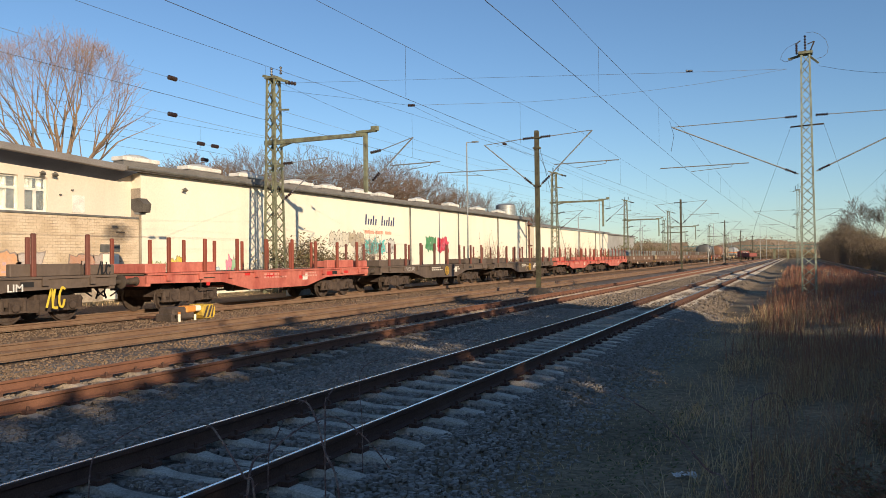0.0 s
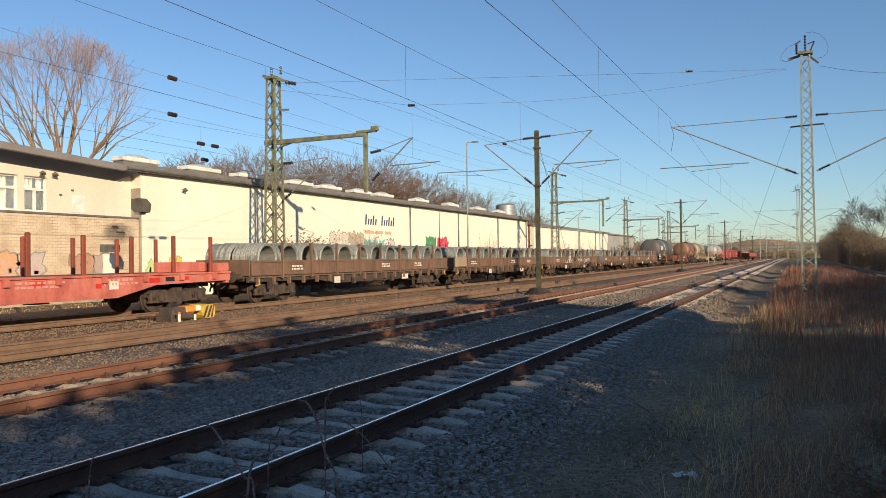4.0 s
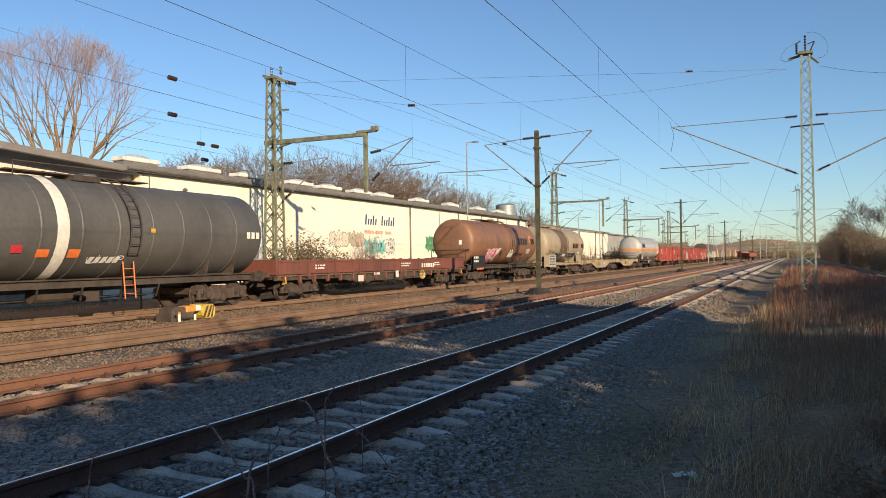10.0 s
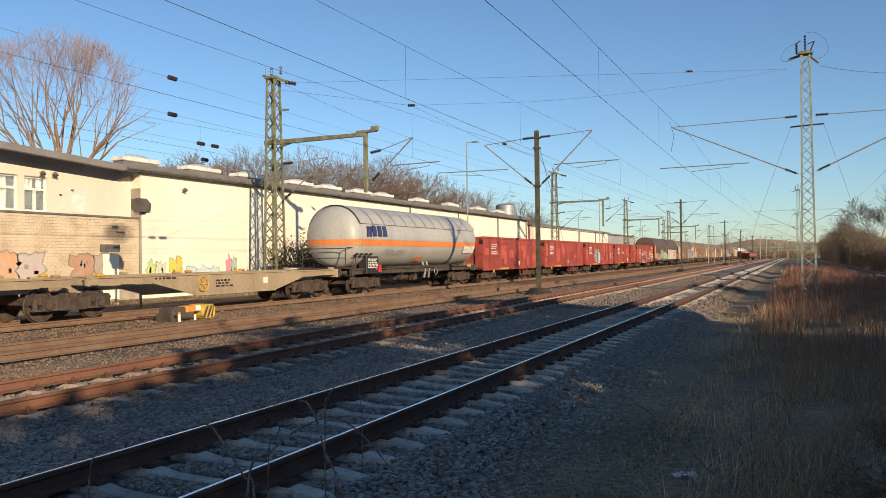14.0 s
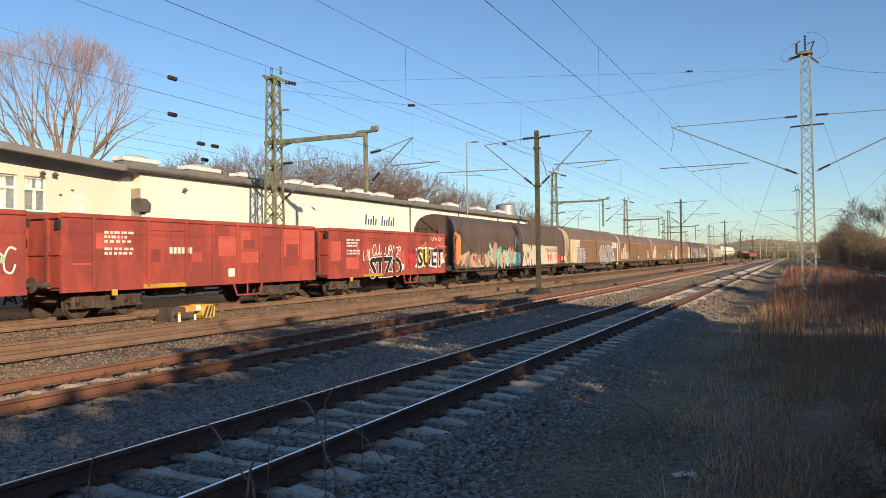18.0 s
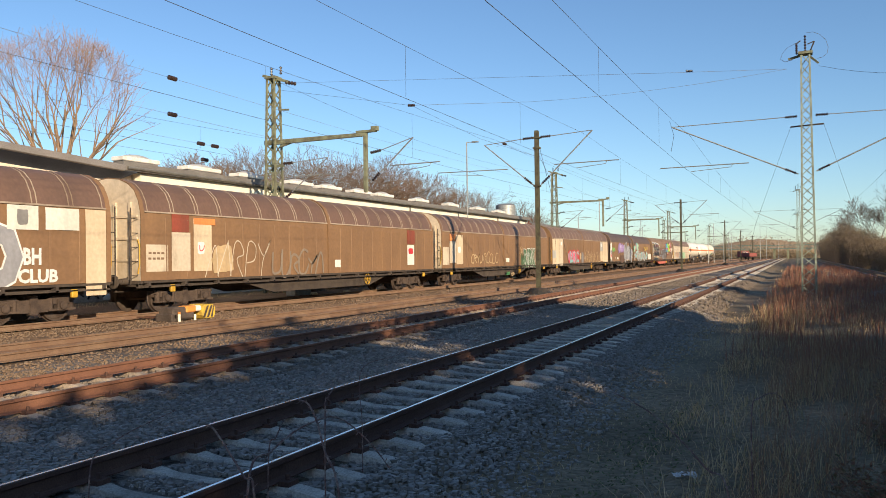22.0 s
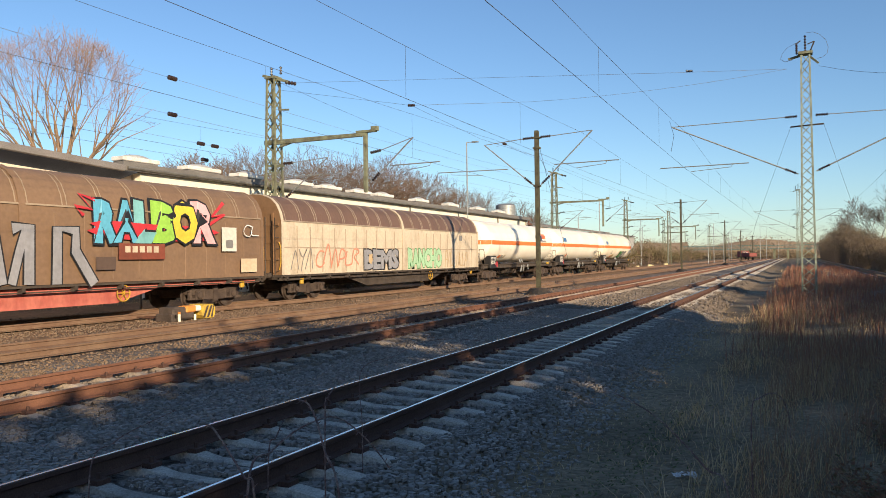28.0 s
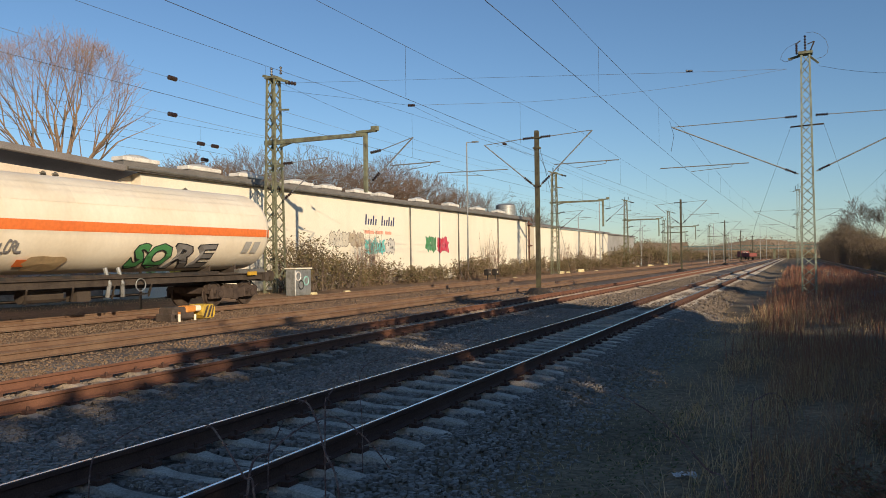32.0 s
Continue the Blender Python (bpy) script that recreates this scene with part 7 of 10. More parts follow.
gas_wagon(598.2, 615.9, TANK_DIRTY, "soiled cream gas tank wagon with an orange stripe", dirty=True)


# ---- marks and graffiti on the wagons ----
letters(TRAIN[0][0], 'LIM', 3.64, 0.92, 0.20, 0.46, 'white', None, SIDES[0], 0.0, 0.02, 0.05, 0)
scribble(TRAIN[0][0], 4.80, 0.42, 0.55, 0.56, 'yellow', SIDES[0], 3, 0.035)
scribble(TRAIN[0][0], 6.53, 1.30, 0.44, 0.36, 'black', SIDES[0], 3, 0.02)
scribble(TRAIN[2][0], -4.71, 1.02, 1.08, 0.22, 'white', SIDES[2], 4, 0.01)
scribble(TRAIN[3][0], -0.26, 0.64, 0.46, 0.28, 'tan', SIDES[3], 2, 0.02)
scribble(TRAIN[8][0], -2.49, 1.13, 0.69, 0.53, 'white', SIDES[8], 4, 0.025)
letters(TRAIN[8][0], '2021', 1.84, 1.25, 0.22, 0.60, 'white', None, SIDES[8], 0.0, 0.02, 0.05, 0)
scribble(TRAIN[8][0], 1.26, 1.14, 0.55, 0.37, 'white', SIDES[8], 3, 0.02)
scribble(TRAIN[8][0], 3.07, 1.08, 1.30, 0.47, 'white', SIDES[8], 5, 0.02)
scribble(TRAIN[9][0], -8.99, 1.12, 1.22, 0.43, 'blue', SIDES[9], 4, 0.03)
panel(TRAIN[8][0], -0.59, 1.28, 0.25, 0.31, BLACK_P, SIDES[8], 'dark square patch', 'placard')
panel(TRAIN[8][0], -0.33, 1.28, 0.27, 0.31, BLACK_P, SIDES[8], 'dark square patch', 'placard')
panel(TRAIN[8][0], 5.12, 0.72, 1.04, 0.40, BLACK_P, SIDES[8], 'dark patch', 'placard')
panel(TRAIN[9][0], -2.51, 1.30, 1.54, 0.32, BOX_GREY, SIDES[9], 'paler repainted patch', 'placard')
panel(TRAIN[7][0], -9.43, 1.16, 2.01, 0.58, BEIGE_FLAT, SIDES[7], 'paler repainted side board', 'placard')
panel(TRAIN[8][0], 5.50, 1.36, 1.13, 0.31, STAKE_DARK, SIDES[8], 'red-brown patch', 'placard')
scribble(TRAIN[8][0], -3.59, 1.13, 2.41, 0.33, 'white', SIDES[8], 4, 0.02)
scribble(TRAIN[10][0], -1.00, 1.03, 1.61, 0.30, 'white', SIDES[10], 4, 0.015)
outline_bars(TRAIN[11][0], SIDES[11], -5.96, 2.53, 2.28, 0.58, WHITE_P, 4, 0.15)
panel(TRAIN[11][0], -6.26, 1.07, 1.94, 0.93, BLACK_P, surface_x(1.31), 'black data panel with white boxes', 'placard')
outline_bars(TRAIN[11][0], surface_x(1.31), -6.07, 1.72, 1.55, 0.16, WHITE_P, 4, 0)
outline_bars(TRAIN[11][0], surface_x(1.31), -6.08, 1.46, 1.55, 0.16, WHITE_P, 4, 0)
outline_bars(TRAIN[11][0], surface_x(1.31), -6.08, 1.20, 1.55, 0.16, WHITE_P, 4, 0)
panel(TRAIN[11][0], -2.48, 1.84, 0.40, 0.22, ORANGE, SIDES[11], 'orange label', 'placard')
panel(TRAIN[11][0], -1.46, 1.83, 0.40, 0.24, ORANGE, SIDES[11], 'orange label', 'placard')
outline_bars(TRAIN[11][0], SIDES[11], -0.72, 1.66, 1.21, 0.19, WHITE_P, 5, 0.4)
outline_bars(TRAIN[11][0], SIDES[11], 6.23, 2.51, 0.80, 0.24, WHITE_P, 3, 0)
panel(TRAIN[11][0], -3.26, 1.96, 0.33, 0.21, spray('red', SPRAY['red']), SIDES[11], 'red label', 'placard')
panel(TRAIN[11][0], 1.50, 2.62, 0.19, 0.13, YELLOW, SIDES[11], 'yellow warning triangle', 'placard')
scribble(TRAIN[11][0], -0.77, 1.66, 1.37, 0.21, 'white', SIDES[11], 4, 0.012)
outline_bars(TRAIN[12][0], SIDES[12], 3.41, 1.20, 1.72, 0.22, WHITE_P, 6, 0)
panel(TRAIN[12][0], 0.36, 0.73, 0.32, 0.34, WHITE_P, SIDES[12], 'white data plate', 'placard')
outline_bars(TRAIN[12][0], SIDES[12], -1.88, 0.91, 0.62, 0.11, WHITE_P, 5, 0)
letters(TRAIN[13][0], 'RSK', -3.95, 1.45, 0.80, 2.77, 'pink', 'white', SIDES[13], 0.0, 0.04, 0.04, 0.12)
outline_bars(TRAIN[13][0], SIDES[13], 2.21, 2.64, 2.25, 0.48, BLACK_P, 4, 0.1)
outline_bars(TRAIN[13][0], SIDES[13], 5.18, 2.70, 0.94, 0.42, BLACK_P, 2, 0.1)
tank_ring_mark(TRAIN[13][0], 5.11, 3.08, ORANGE_PALE, SIDES[13])
panel(TRAIN[13][0], 0.63, 1.71, 0.94, 0.39, WHITE_P, SIDES[13], 'white data panel', 'placard')
panel(TRAIN[13][0], 0.67, 2.12, 0.77, 0.13, WHITE_P, SIDES[13], 'white data panel', 'placard')
panel(TRAIN[13][0], 4.39, 1.97, 0.80, 0.35, TANK_GREY, SIDES[13], 'grey data panel', 'placard')
scribble(TRAIN[13][0], 1.61, 1.82, 2.26, 0.16, 'black', SIDES[13], 10, 0.02)
scribble(TRAIN[13][0], 3.72, 1.44, 1.03, 0.11, 'white', SIDES[13], 5, 0.02)
scribble(TRAIN[13][0], -1.19, 1.81, 0.31, 0.28, 'black', SIDES[13], 3, 0.02)
panel(TRAIN[12][0], 8.67, 2.52, 0.45, 0.27, WHITE_P, SIDES[12], 'white square plate', 'placard')
panel(TRAIN[13][0], -6.17, 0.93, 2.12, 0.90, BLACK_P, surface_x(1.31), 'black data panel', 'placard')
outline_bars(TRAIN[13][0], surface_x(1.31), -6.00, 1.63, 0.83, 0.15, WHITE_P, 3, 0)
outline_bars(TRAIN[13][0], surface_x(1.31), -6.00, 1.39, 0.83, 0.15, WHITE_P, 3, 0)
outline_bars(TRAIN[13][0], surface_x(1.31), -5.58, 0.90, 1.27, 0.13, ORANGE, 5, 0.5)
outline_bars(TRAIN[14][0], SIDES[14], 2.75, 2.47, 2.05, 0.44, BLACK_P, 4, 0.1)
outline_bars(TRAIN[14][0], SIDES[14], 5.71, 2.51, 0.84, 0.41, BLACK_P, 2, 0.1)
tank_ring_mark(TRAIN[14][0], 5.47, 2.91, ORANGE_PALE, SIDES[14])
letters(TRAIN[14][0], 'ace', 1.47, 1.65, 0.56, 2.70, 'black', 'silver', SIDES[14], 0.25, 0.05, 0.05, 0.15)
letters(TRAIN[14][0], 'men', -2.43, 1.52, 0.66, 2.31, 'black', 'silver', SIDES[14], 0.2, 0.05, 0.05, 0.2)
panel(TRAIN[14][0], 4.70, 1.79, 0.82, 0.35, WHITE_P, SIDES[14], 'white data panel', 'placard')
outline_bars(TRAIN[14][0], SIDES[14], 4.75, 1.86, 0.60, 0.14, BLACK_P, 3, 0)
scribble(TRAIN[14][0], -4.48, 1.98, 1.79, 0.24, 'black', SIDES[14], 5, 0.015)
panel(TRAIN[14][0], -4.23, 0.80, 1.99, 1.08, TANK_GREY, surface_x(1.31), 'grey data panel', 'placard')
outline_bars(TRAIN[14][0], surface_x(1.31), -4.11, 1.68, 1.75, 0.12, TANK_BAND, 5, 0)
outline_bars(TRAIN[14][0], surface_x(1.31), -4.11, 1.44, 1.75, 0.12, BLACK_P, 4, 0)
outline_bars(TRAIN[14][0], surface_x(1.31), -4.11, 1.20, 1.75, 0.12, TANK_BAND, 6, 0)
outline_bars(TRAIN[14][0], surface_x(1.31), -4.11, 0.98, 1.75, 0.12, BLACK_P, 4, 0)
panel(TRAIN[14][0], -5.81, 0.86, 1.57, 0.96, TANK_TAN, surface_x(1.31), 'beige cover plate', 'placard')
panel(TRAIN[14][0], 4.39, 1.19, 1.85, 0.68, TANK_TAN, surface_x(1.31), 'beige cover plate', 'placard')
panel(TRAIN[14][0], -0.12, 1.72, 1.01, 0.21, WHITE_P, SIDES[14], 'white plate', 'placard')
outline_bars(TRAIN[16][0], SIDES[16], -6.14, 2.81, 1.58, 0.53, BLUE_INK, 3, 0.0)
outline_bars(TRAIN[16][0], SIDES[16], -6.72, 2.78, 0.52, 0.51, BLUE_INK, 2, 0.2)
scribble(TRAIN[16][0], -4.76, 1.88, 2.25, 0.28, 'grey', SIDES[16], 7, 0.015)
panel(TRAIN[16][0], 5.29, 1.99, 1.72, 0.42, WHITE_P, SIDES[16], 'white plate', 'placard')
panel(TRAIN[16][0], -0.79, 1.52, 0.93, 0.25, ORANGE_PALE, SIDES[16], 'orange plate', 'placard')
outline_bars(TRAIN[16][0], SIDES[16], -7.49, 1.89, 1.78, 0.08, BLACK_P, 4, 0)
outline_bars(TRAIN[16][0], SIDES[16], -7.49, 1.78, 1.68, 0.06, BLACK_P, 4, 0)
blob(TRAIN[19][0], -2.45, 1.19, 1.06, 1.24, 'blue', SIDES[19], 0.003, 0.5)
blob(TRAIN[19][0], -2.04, 1.53, 1.45, 0.90, 'silver', SIDES[19], 0.003, 0.5)
blob(TRAIN[19][0], -1.48, 1.07, 1.41, 1.06, 'cyan', SIDES[19], 0.003, 0.5)
blob(TRAIN[19][0], -0.60, 1.31, 0.71, 0.83, 'mint', SIDES[19], 0.003, 0.5)
blob(TRAIN[19][0], -1.91, 1.03, 0.86, 0.60, 'lilac', SIDES[19], 0.003, 0.5)
letters(TRAIN[19][0], 'RL', -2.05, 1.17, 0.96, 1.60, 'silver', 'white', SIDES[19], 0.0, 0.05, 0.05, 0.35)
scribble(TRAIN[19][0], 4.54, 1.39, 1.37, 0.63, 'white', SIDES[19], 4, 0.03)
scribble(TRAIN[19][0], -2.77, 1.54, 0.73, 0.29, 'white', SIDES[19], 3, 0.02)
blob(TRAIN[19][0], -5.13, 1.42, 0.36, 0.28, 'red', SIDES[19], 0.003, 0.1)
blob(TRAIN[19][0], -5.88, 1.07, 0.53, 0.27, 'red', SIDES[19], 0.003, 0.2)
outline_bars(TRAIN[20][0], SIDES[20], -2.19, 1.95, 1.11, 0.21, WHITE_P, 6, 0)
blob(TRAIN[19][0], 5.54, 1.68, 0.13, 0.21, 'mint', SIDES[19], 0.003, 0.2)
blob(TRAIN[19][0], -6.10, 1.03, 0.96, 0.44, 'red', SIDES[19], 0.003, 0.3)
letters(TRAIN[21][0], 'STZO', -2.63, 0.82, 0.91, 3.36, 'black', 'white', SIDES[21], 0.0, 0.04, 0.035, 0.1)
scribble(TRAIN[21][0], -2.42, 1.85, 3.00, 0.49, 'white', SIDES[21], 9, 0.03)
scribble(TRAIN[21][0], -3.28, 1.56, 0.60, 0.53, 'white', SIDES[21], 4, 0.025)
blob(TRAIN[21][0], 2.48, 1.18, 3.51, 1.11, 'white', SIDES[21], 0.003, 0.3)
blob(TRAIN[21][0], 3.15, 1.31, 0.76, 0.89, 'yellow', SIDES[21], 0.003, 0.3)
letters(TRAIN[21][0], 'SUET', 2.58, 1.30, 0.91, 3.35, 'black', None, SIDES[21], 0.0, 0.03, 0.05, 0.1)
scribble(TRAIN[21][0], 4.20, 2.70, 1.55, 0.20, 'white', SIDES[21], 7, 0.015)
scribble(TRAIN[21][0], 1.48, 1.20, 0.60, 0.91, 'red', SIDES[21], 3, 0.06)
scribble(TRAIN[21][0], 2.20, 1.54, 3.95, 0.89, 'salmon', SIDES[21], 2, 0.03)
blob(TRAIN[22][0], -12.59, 1.30, 1.16, 1.93, 'orange', SIDES[22], 0.003, 0.12)
blob(TRAIN[22][0], -9.68, 1.02, 2.29, 0.86, 'tan', SIDES[22], 0.003, 0.08)
mural(TRAIN[22][0], -11.3, 1.15, 4.8, 0.85, ('tan', 'drab', 'salmon', 'drab', 'brown'), SIDES[22], 6, None, None)
mural(TRAIN[22][0], -6.4, 1.08, 5.2, 1.35, ('pale', 'rose', 'cyan', 'salmon', 'mint'), SIDES[22], 8, 'grey', 'lime')
blob(TRAIN[22][0], -1.35, 1.08, 1.15, 0.95, 'cyan', SIDES[22], 0.003, 0.15)
scribble(TRAIN[22][0], -1.42, 2.28, 0.76, 0.96, 'silver', SIDES[22], 4, 0.03)
scribble(TRAIN[22][0], -1.21, 2.53, 0.97, 0.75, 'silver', SIDES[22], 3, 0.03)
panel(TRAIN[22][0], 3.02, 1.11, 6.70, 1.48, CREAM_PANEL, SIDES[22], 'faded yellow board', 'placard')
letters(TRAIN[22][0], 'ZON', 0.17, 1.22, 1.28, 2.85, 'cream', None, SIDES[22], 0.0, 0.11, 0.03, 0.1)
letters(TRAIN[22][0], 'KE', 3.31, 1.26, 1.22, 2.51, 'cream', None, SIDES[22], 0.0, 0.1, 0.03, 0.1)
letters(TRAIN[22][0], 'WAGGON', 6.11, 2.12, 0.28, 3.44, 'brown', None, SIDES[22], 0.0, 0.02, 0.05, 0)
scribble(TRAIN[22][0], 6.53, 1.19, 1.84, 0.74, 'red', SIDES[22], 5, 0.07)
scribble(TRAIN[22][0], 6.38, 1.10, 2.19, 0.88, 'white', SIDES[22], 5, 0.02)
panel(TRAIN[22][0], 8.57, 1.16, 1.05, 0.85, CREAM_PANEL, SIDES[22], 'cream plate', 'placard')
scribble(TRAIN[22][0], 8.70, 1.45, 0.76, 0.36, 'brown', SIDES[22], 1, 0.03)
panel(TRAIN[22][0], 10.74, 1.37, 0.70, 0.36, ORANGE_PALE, SIDES[22], 'orange label', 'placard')
panel(TRAIN[22][0], 11.78, 1.35, 0.44, 0.37, WHITE_P, SIDES[22], 'white label', 'placard')
scribble(TRAIN[22][0], 11.71, 2.32, 0.74, 0.92, 'silver', SIDES[22], 4, 0.02)
blob(TRAIN[22][0], 9.84, 1.11, 0.76, 0.70, 'red', SIDES[22], 0.003, 0.4)
panel(TRAIN[23][0], -10.40, 1.15, 1.15, 2.16, CREAM_PANEL, SIDES[23], 'cream end panel', 'placard')
panel(TRAIN[23][0], -9.21, 1.11, 1.15, 2.17, CREAM_PANEL, SIDES[23], 'cream end panel', 'placard')
panel(TRAIN[23][0], -8.03, 2.59, 1.00, 0.69, WHITE_P, SIDES[23], 'white square with a dark roundel', 'placard')
blob(TRAIN[23][0], -7.76, 2.72, 0.43, 0.41, 'grey', SIDES[23], 0.012, 0.05)
letters(TRAIN[23][0], 'BH', -7.86, 1.18, 1.21, 2.56, 'silver', 'white', SIDES[23], 0.0, 0.06, 0.025, 0.08)
letters(TRAIN[23][0], 'THE', -5.37, 2.03, 0.17, 0.56, 'white', None, SIDES[23], 0.0, 0.03, 0.05, 0)
letters(TRAIN[23][0], 'BH', -5.27, 1.76, 0.17, 0.38, 'white', None, SIDES[23], 0.0, 0.03, 0.05, 0)
letters(TRAIN[23][0], 'CLUB', -5.37, 1.48, 0.19, 0.56, 'white', None, SIDES[23], 0.0, 0.03, 0.05, 0)
letters(TRAIN[23][0], 'SALTO', 1.46, 1.07, 1.61, 6.44, 'silver', 'white', SIDES[23], 0.0, 0.06, 0.025, 0.1)
letters(TRAIN[23][0], '017', 0.93, 1.70, 0.69, 0.61, 'white', None, SIDES[23], 0.0, 0.02, 0.05, 0.1)
letters(TRAIN[23][0], 'BH', 7.92, 1.66, 0.43, 0.54, 'white', None, SIDES[23], 0.0, 0.04, 0.05, 0.1)
letters(TRAIN[23][0], 'CLUB', 7.75, 1.16, 0.34, 1.21, 'white', None, SIDES[23], 0.0, 0.04, 0.05, 0.1)
panel(TRAIN[23][0], 7.44, 2.59, 0.93, 0.66, WHITE_P, SIDES[23], 'white square with a dark roundel', 'placard')
panel(TRAIN[23][0], 8.59, 2.61, 1.10, 0.62, WHITE_P, SIDES[23], 'white placard', 'placard')
panel(TRAIN[23][0], 9.91, 0.71, 0.73, 2.53, CREAM_PANEL, SIDES[23], 'cream end panel', 'placard')
blob(TRAIN[23][0], 7.73, 2.72, 0.33, 0.46, 'grey', SIDES[23], 0.012, 0.05)
panel(TRAIN[24][0], -10.63, 1.36, 0.95, 0.88, BOX_CREAM, SIDES[24], 'grey data placard', 'placard')
outline_bars(TRAIN[24][0], SIDES[24], -10.53, 1.93, 0.73, 0.07, BOX_GREY, 4, 0)
outline_bars(TRAIN[24][0], SIDES[24], -10.54, 1.75, 0.73, 0.07, BOX_GREY, 4, 0)
panel(TRAIN[24][0], -9.51, 2.68, 0.81, 0.59, STAKE_RED, SIDES[24], 'red-brown patch', 'placard')
panel(TRAIN[24][0], -9.52, 1.36, 0.87, 1.30, BOX_CREAM, SIDES[24], 'pale placard', 'placard')
panel(TRAIN[24][0], -8.49, 1.34, 0.90, 1.82, CREAM_PANEL, SIDES[24], 'cream placard with roundel', 'placard')
panel(TRAIN[24][0], -8.48, 2.96, 1.08, 0.22, ORANGE_PALE, SIDES[24], 'orange top of a placard', 'placard')
blob(TRAIN[24][0], -8.30, 1.93, 0.34, 0.43, 'white', SIDES[24], 0.012, 0.05)
scribble(TRAIN[24][0], -8.24, 2.05, 0.22, 0.20, 'red', SIDES[24], 1, 0.02)
blob(TRAIN[24][0], -7.53, 1.27, 1.09, 0.92, 'tan', SIDES[24], 0.003, 0.3)
scribble(TRAIN[24][0], -8.00, 1.01, 3.48, 1.30, 'cream', SIDES[24], 5, 0.02)
scribble(TRAIN[24][0], -4.23, 1.04, 3.68, 0.99, 'drab', SIDES[24], 6, 0.05)
panel(TRAIN[24][0], 0.45, 1.34, 0.47, 0.33, WHITE_P, SIDES[24], 'white label', 'placard')
panel(TRAIN[24][0], 7.60, 2.48, 0.87, 0.73, STAKE_RED, SIDES[24], 'red-brown patch', 'placard')
panel(TRAIN[24][0], 7.57, 1.35, 0.80, 1.07, WHITE_P, SIDES[24], 'white placard', 'placard')
blob(TRAIN[24][0], 7.71, 1.93, 0.54, 0.31, 'red', SIDES[24], 0.012, 0.05)
panel(TRAIN[25][0], -10.71, 1.29, 1.07, 1.06, BOX_CREAM, SIDES[25], 'grey data placard', 'placard')
panel(TRAIN[25][0], -9.57, 1.40, 0.97, 1.30, BOX_CREAM, SIDES[25], 'pale placard', 'placard')
panel(TRAIN[25][0], -9.52, 2.74, 0.76, 0.40, ORANGE_PALE, SIDES[25], 'orange patch', 'placard')
panel(TRAIN[25][0], -8.56, 1.30, 1.04, 1.81, CREAM_PANEL, SIDES[25], 'cream placard', 'placard')
blob(TRAIN[25][0], -8.31, 2.00, 0.41, 0.38, 'white', SIDES[25], 0.012, 0.05)
panel(TRAIN[25][0], 0.31, 1.35, 0.73, 0.29, WHITE_P, SIDES[25], 'white label', 'placard')
letters(TRAIN[25][0], 'RIBK', 4.32, 0.99, 1.29, 2.89, 'moss', 'white', SIDES[25], 0.0, 0.05, 0.025, 0.1)
scribble(TRAIN[25][0], 3.64, 0.92, 0.68, 0.92, 'moss', SIDES[25], 3, 0.06)
scribble(TRAIN[25][0], 4.32, 1.11, 2.89, 1.01, 'white', SIDES[25], 7, 0.012)
scribble(TRAIN[25][0], 3.30, 1.84, 0.66, 0.54, 'tan', SIDES[25], 4, 0.02)
panel(TRAIN[25][0], 7.44, 2.60, 0.89, 0.59, STAKE_RED, SIDES[25], 'red patch', 'placard')
panel(TRAIN[25][0], 7.43, 1.32, 0.98, 1.18, WHITE_P, SIDES[25], 'white placard with roundel', 'placard')
blob(TRAIN[25][0], 7.68, 1.99, 0.38, 0.36, 'grey', SIDES[25], 0.012, 0.05)
scribble(TRAIN[25][0], -6.31, 1.32, 1.94, 0.61, 'tan', SIDES[25], 4, 0.04)
scribble(TRAIN[25][0], -4.14, 1.28, 2.71, 0.78, 'tan', SIDES[25], 5, 0.03)
scribble(TRAIN[25][0], 1.31, 0.33, 0.82, 0.25, 'tan', SIDES[25], 5, 0.02)
scribble(TRAIN[25][0], 0.36, 0.40, 0.66, 0.24, 'green', SIDES[25], 4, 0.03)
panel(TRAIN[26][0], -10.70, 0.97, 1.08, 2.24, CREAM_PANEL, SIDES[26], 'cream end panel', 'placard')
panel(TRAIN[26][0], -9.58, 0.94, 1.15, 2.31, CREAM_PANEL, SIDES[26], 'cream end panel', 'placard')
panel(TRAIN[26][0], -8.38, 0.91, 1.04, 2.38, BOX_CREAM, SIDES[26], 'pale panel', 'placard')
panel(TRAIN[26][0], -10.71, 1.57, 1.17, 0.67, TANK_GREY, SIDES[26], 'grey data placard', 'placard')
blob(TRAIN[26][0], -8.08, 2.70, 0.42, 0.31, 'white', SIDES[26], 0.012, 0.05)
blob(TRAIN[26][0], -5.03, 1.25, 3.17, 0.84, 'red', SIDES[26], 0.003, 0.12)
letters(TRAIN[26][0], 'BSRC', -5.10, 1.17, 0.95, 3.32, 'cyan', 'red', SIDES[26], 0.0, 0.05, 0.09, 0.14)
blob(TRAIN[26][0], -5.61, 1.19, 0.45, 0.97, 'red', SIDES[26], 0.003, 0.3)
blob(TRAIN[26][0], -5.55, 1.34, 0.29, 0.67, 'lilac', SIDES[26], 0.008, 0.3)
blob(TRAIN[26][0], -3.92, 1.21, 0.60, 0.88, 'pink', SIDES[26], 0.013, 0.4)
blob(TRAIN[26][0], -4.63, 1.62, 0.42, 0.39, 'pink', SIDES[26], 0.003, 0.4)
scribble(TRAIN[26][0], -4.96, 1.29, 3.12, 0.73, 'red', SIDES[26], 6, 0.03)
scribble(TRAIN[26][0], 0.37, 1.05, 2.79, 1.14, 'tan', SIDES[26], 3, 0.025)
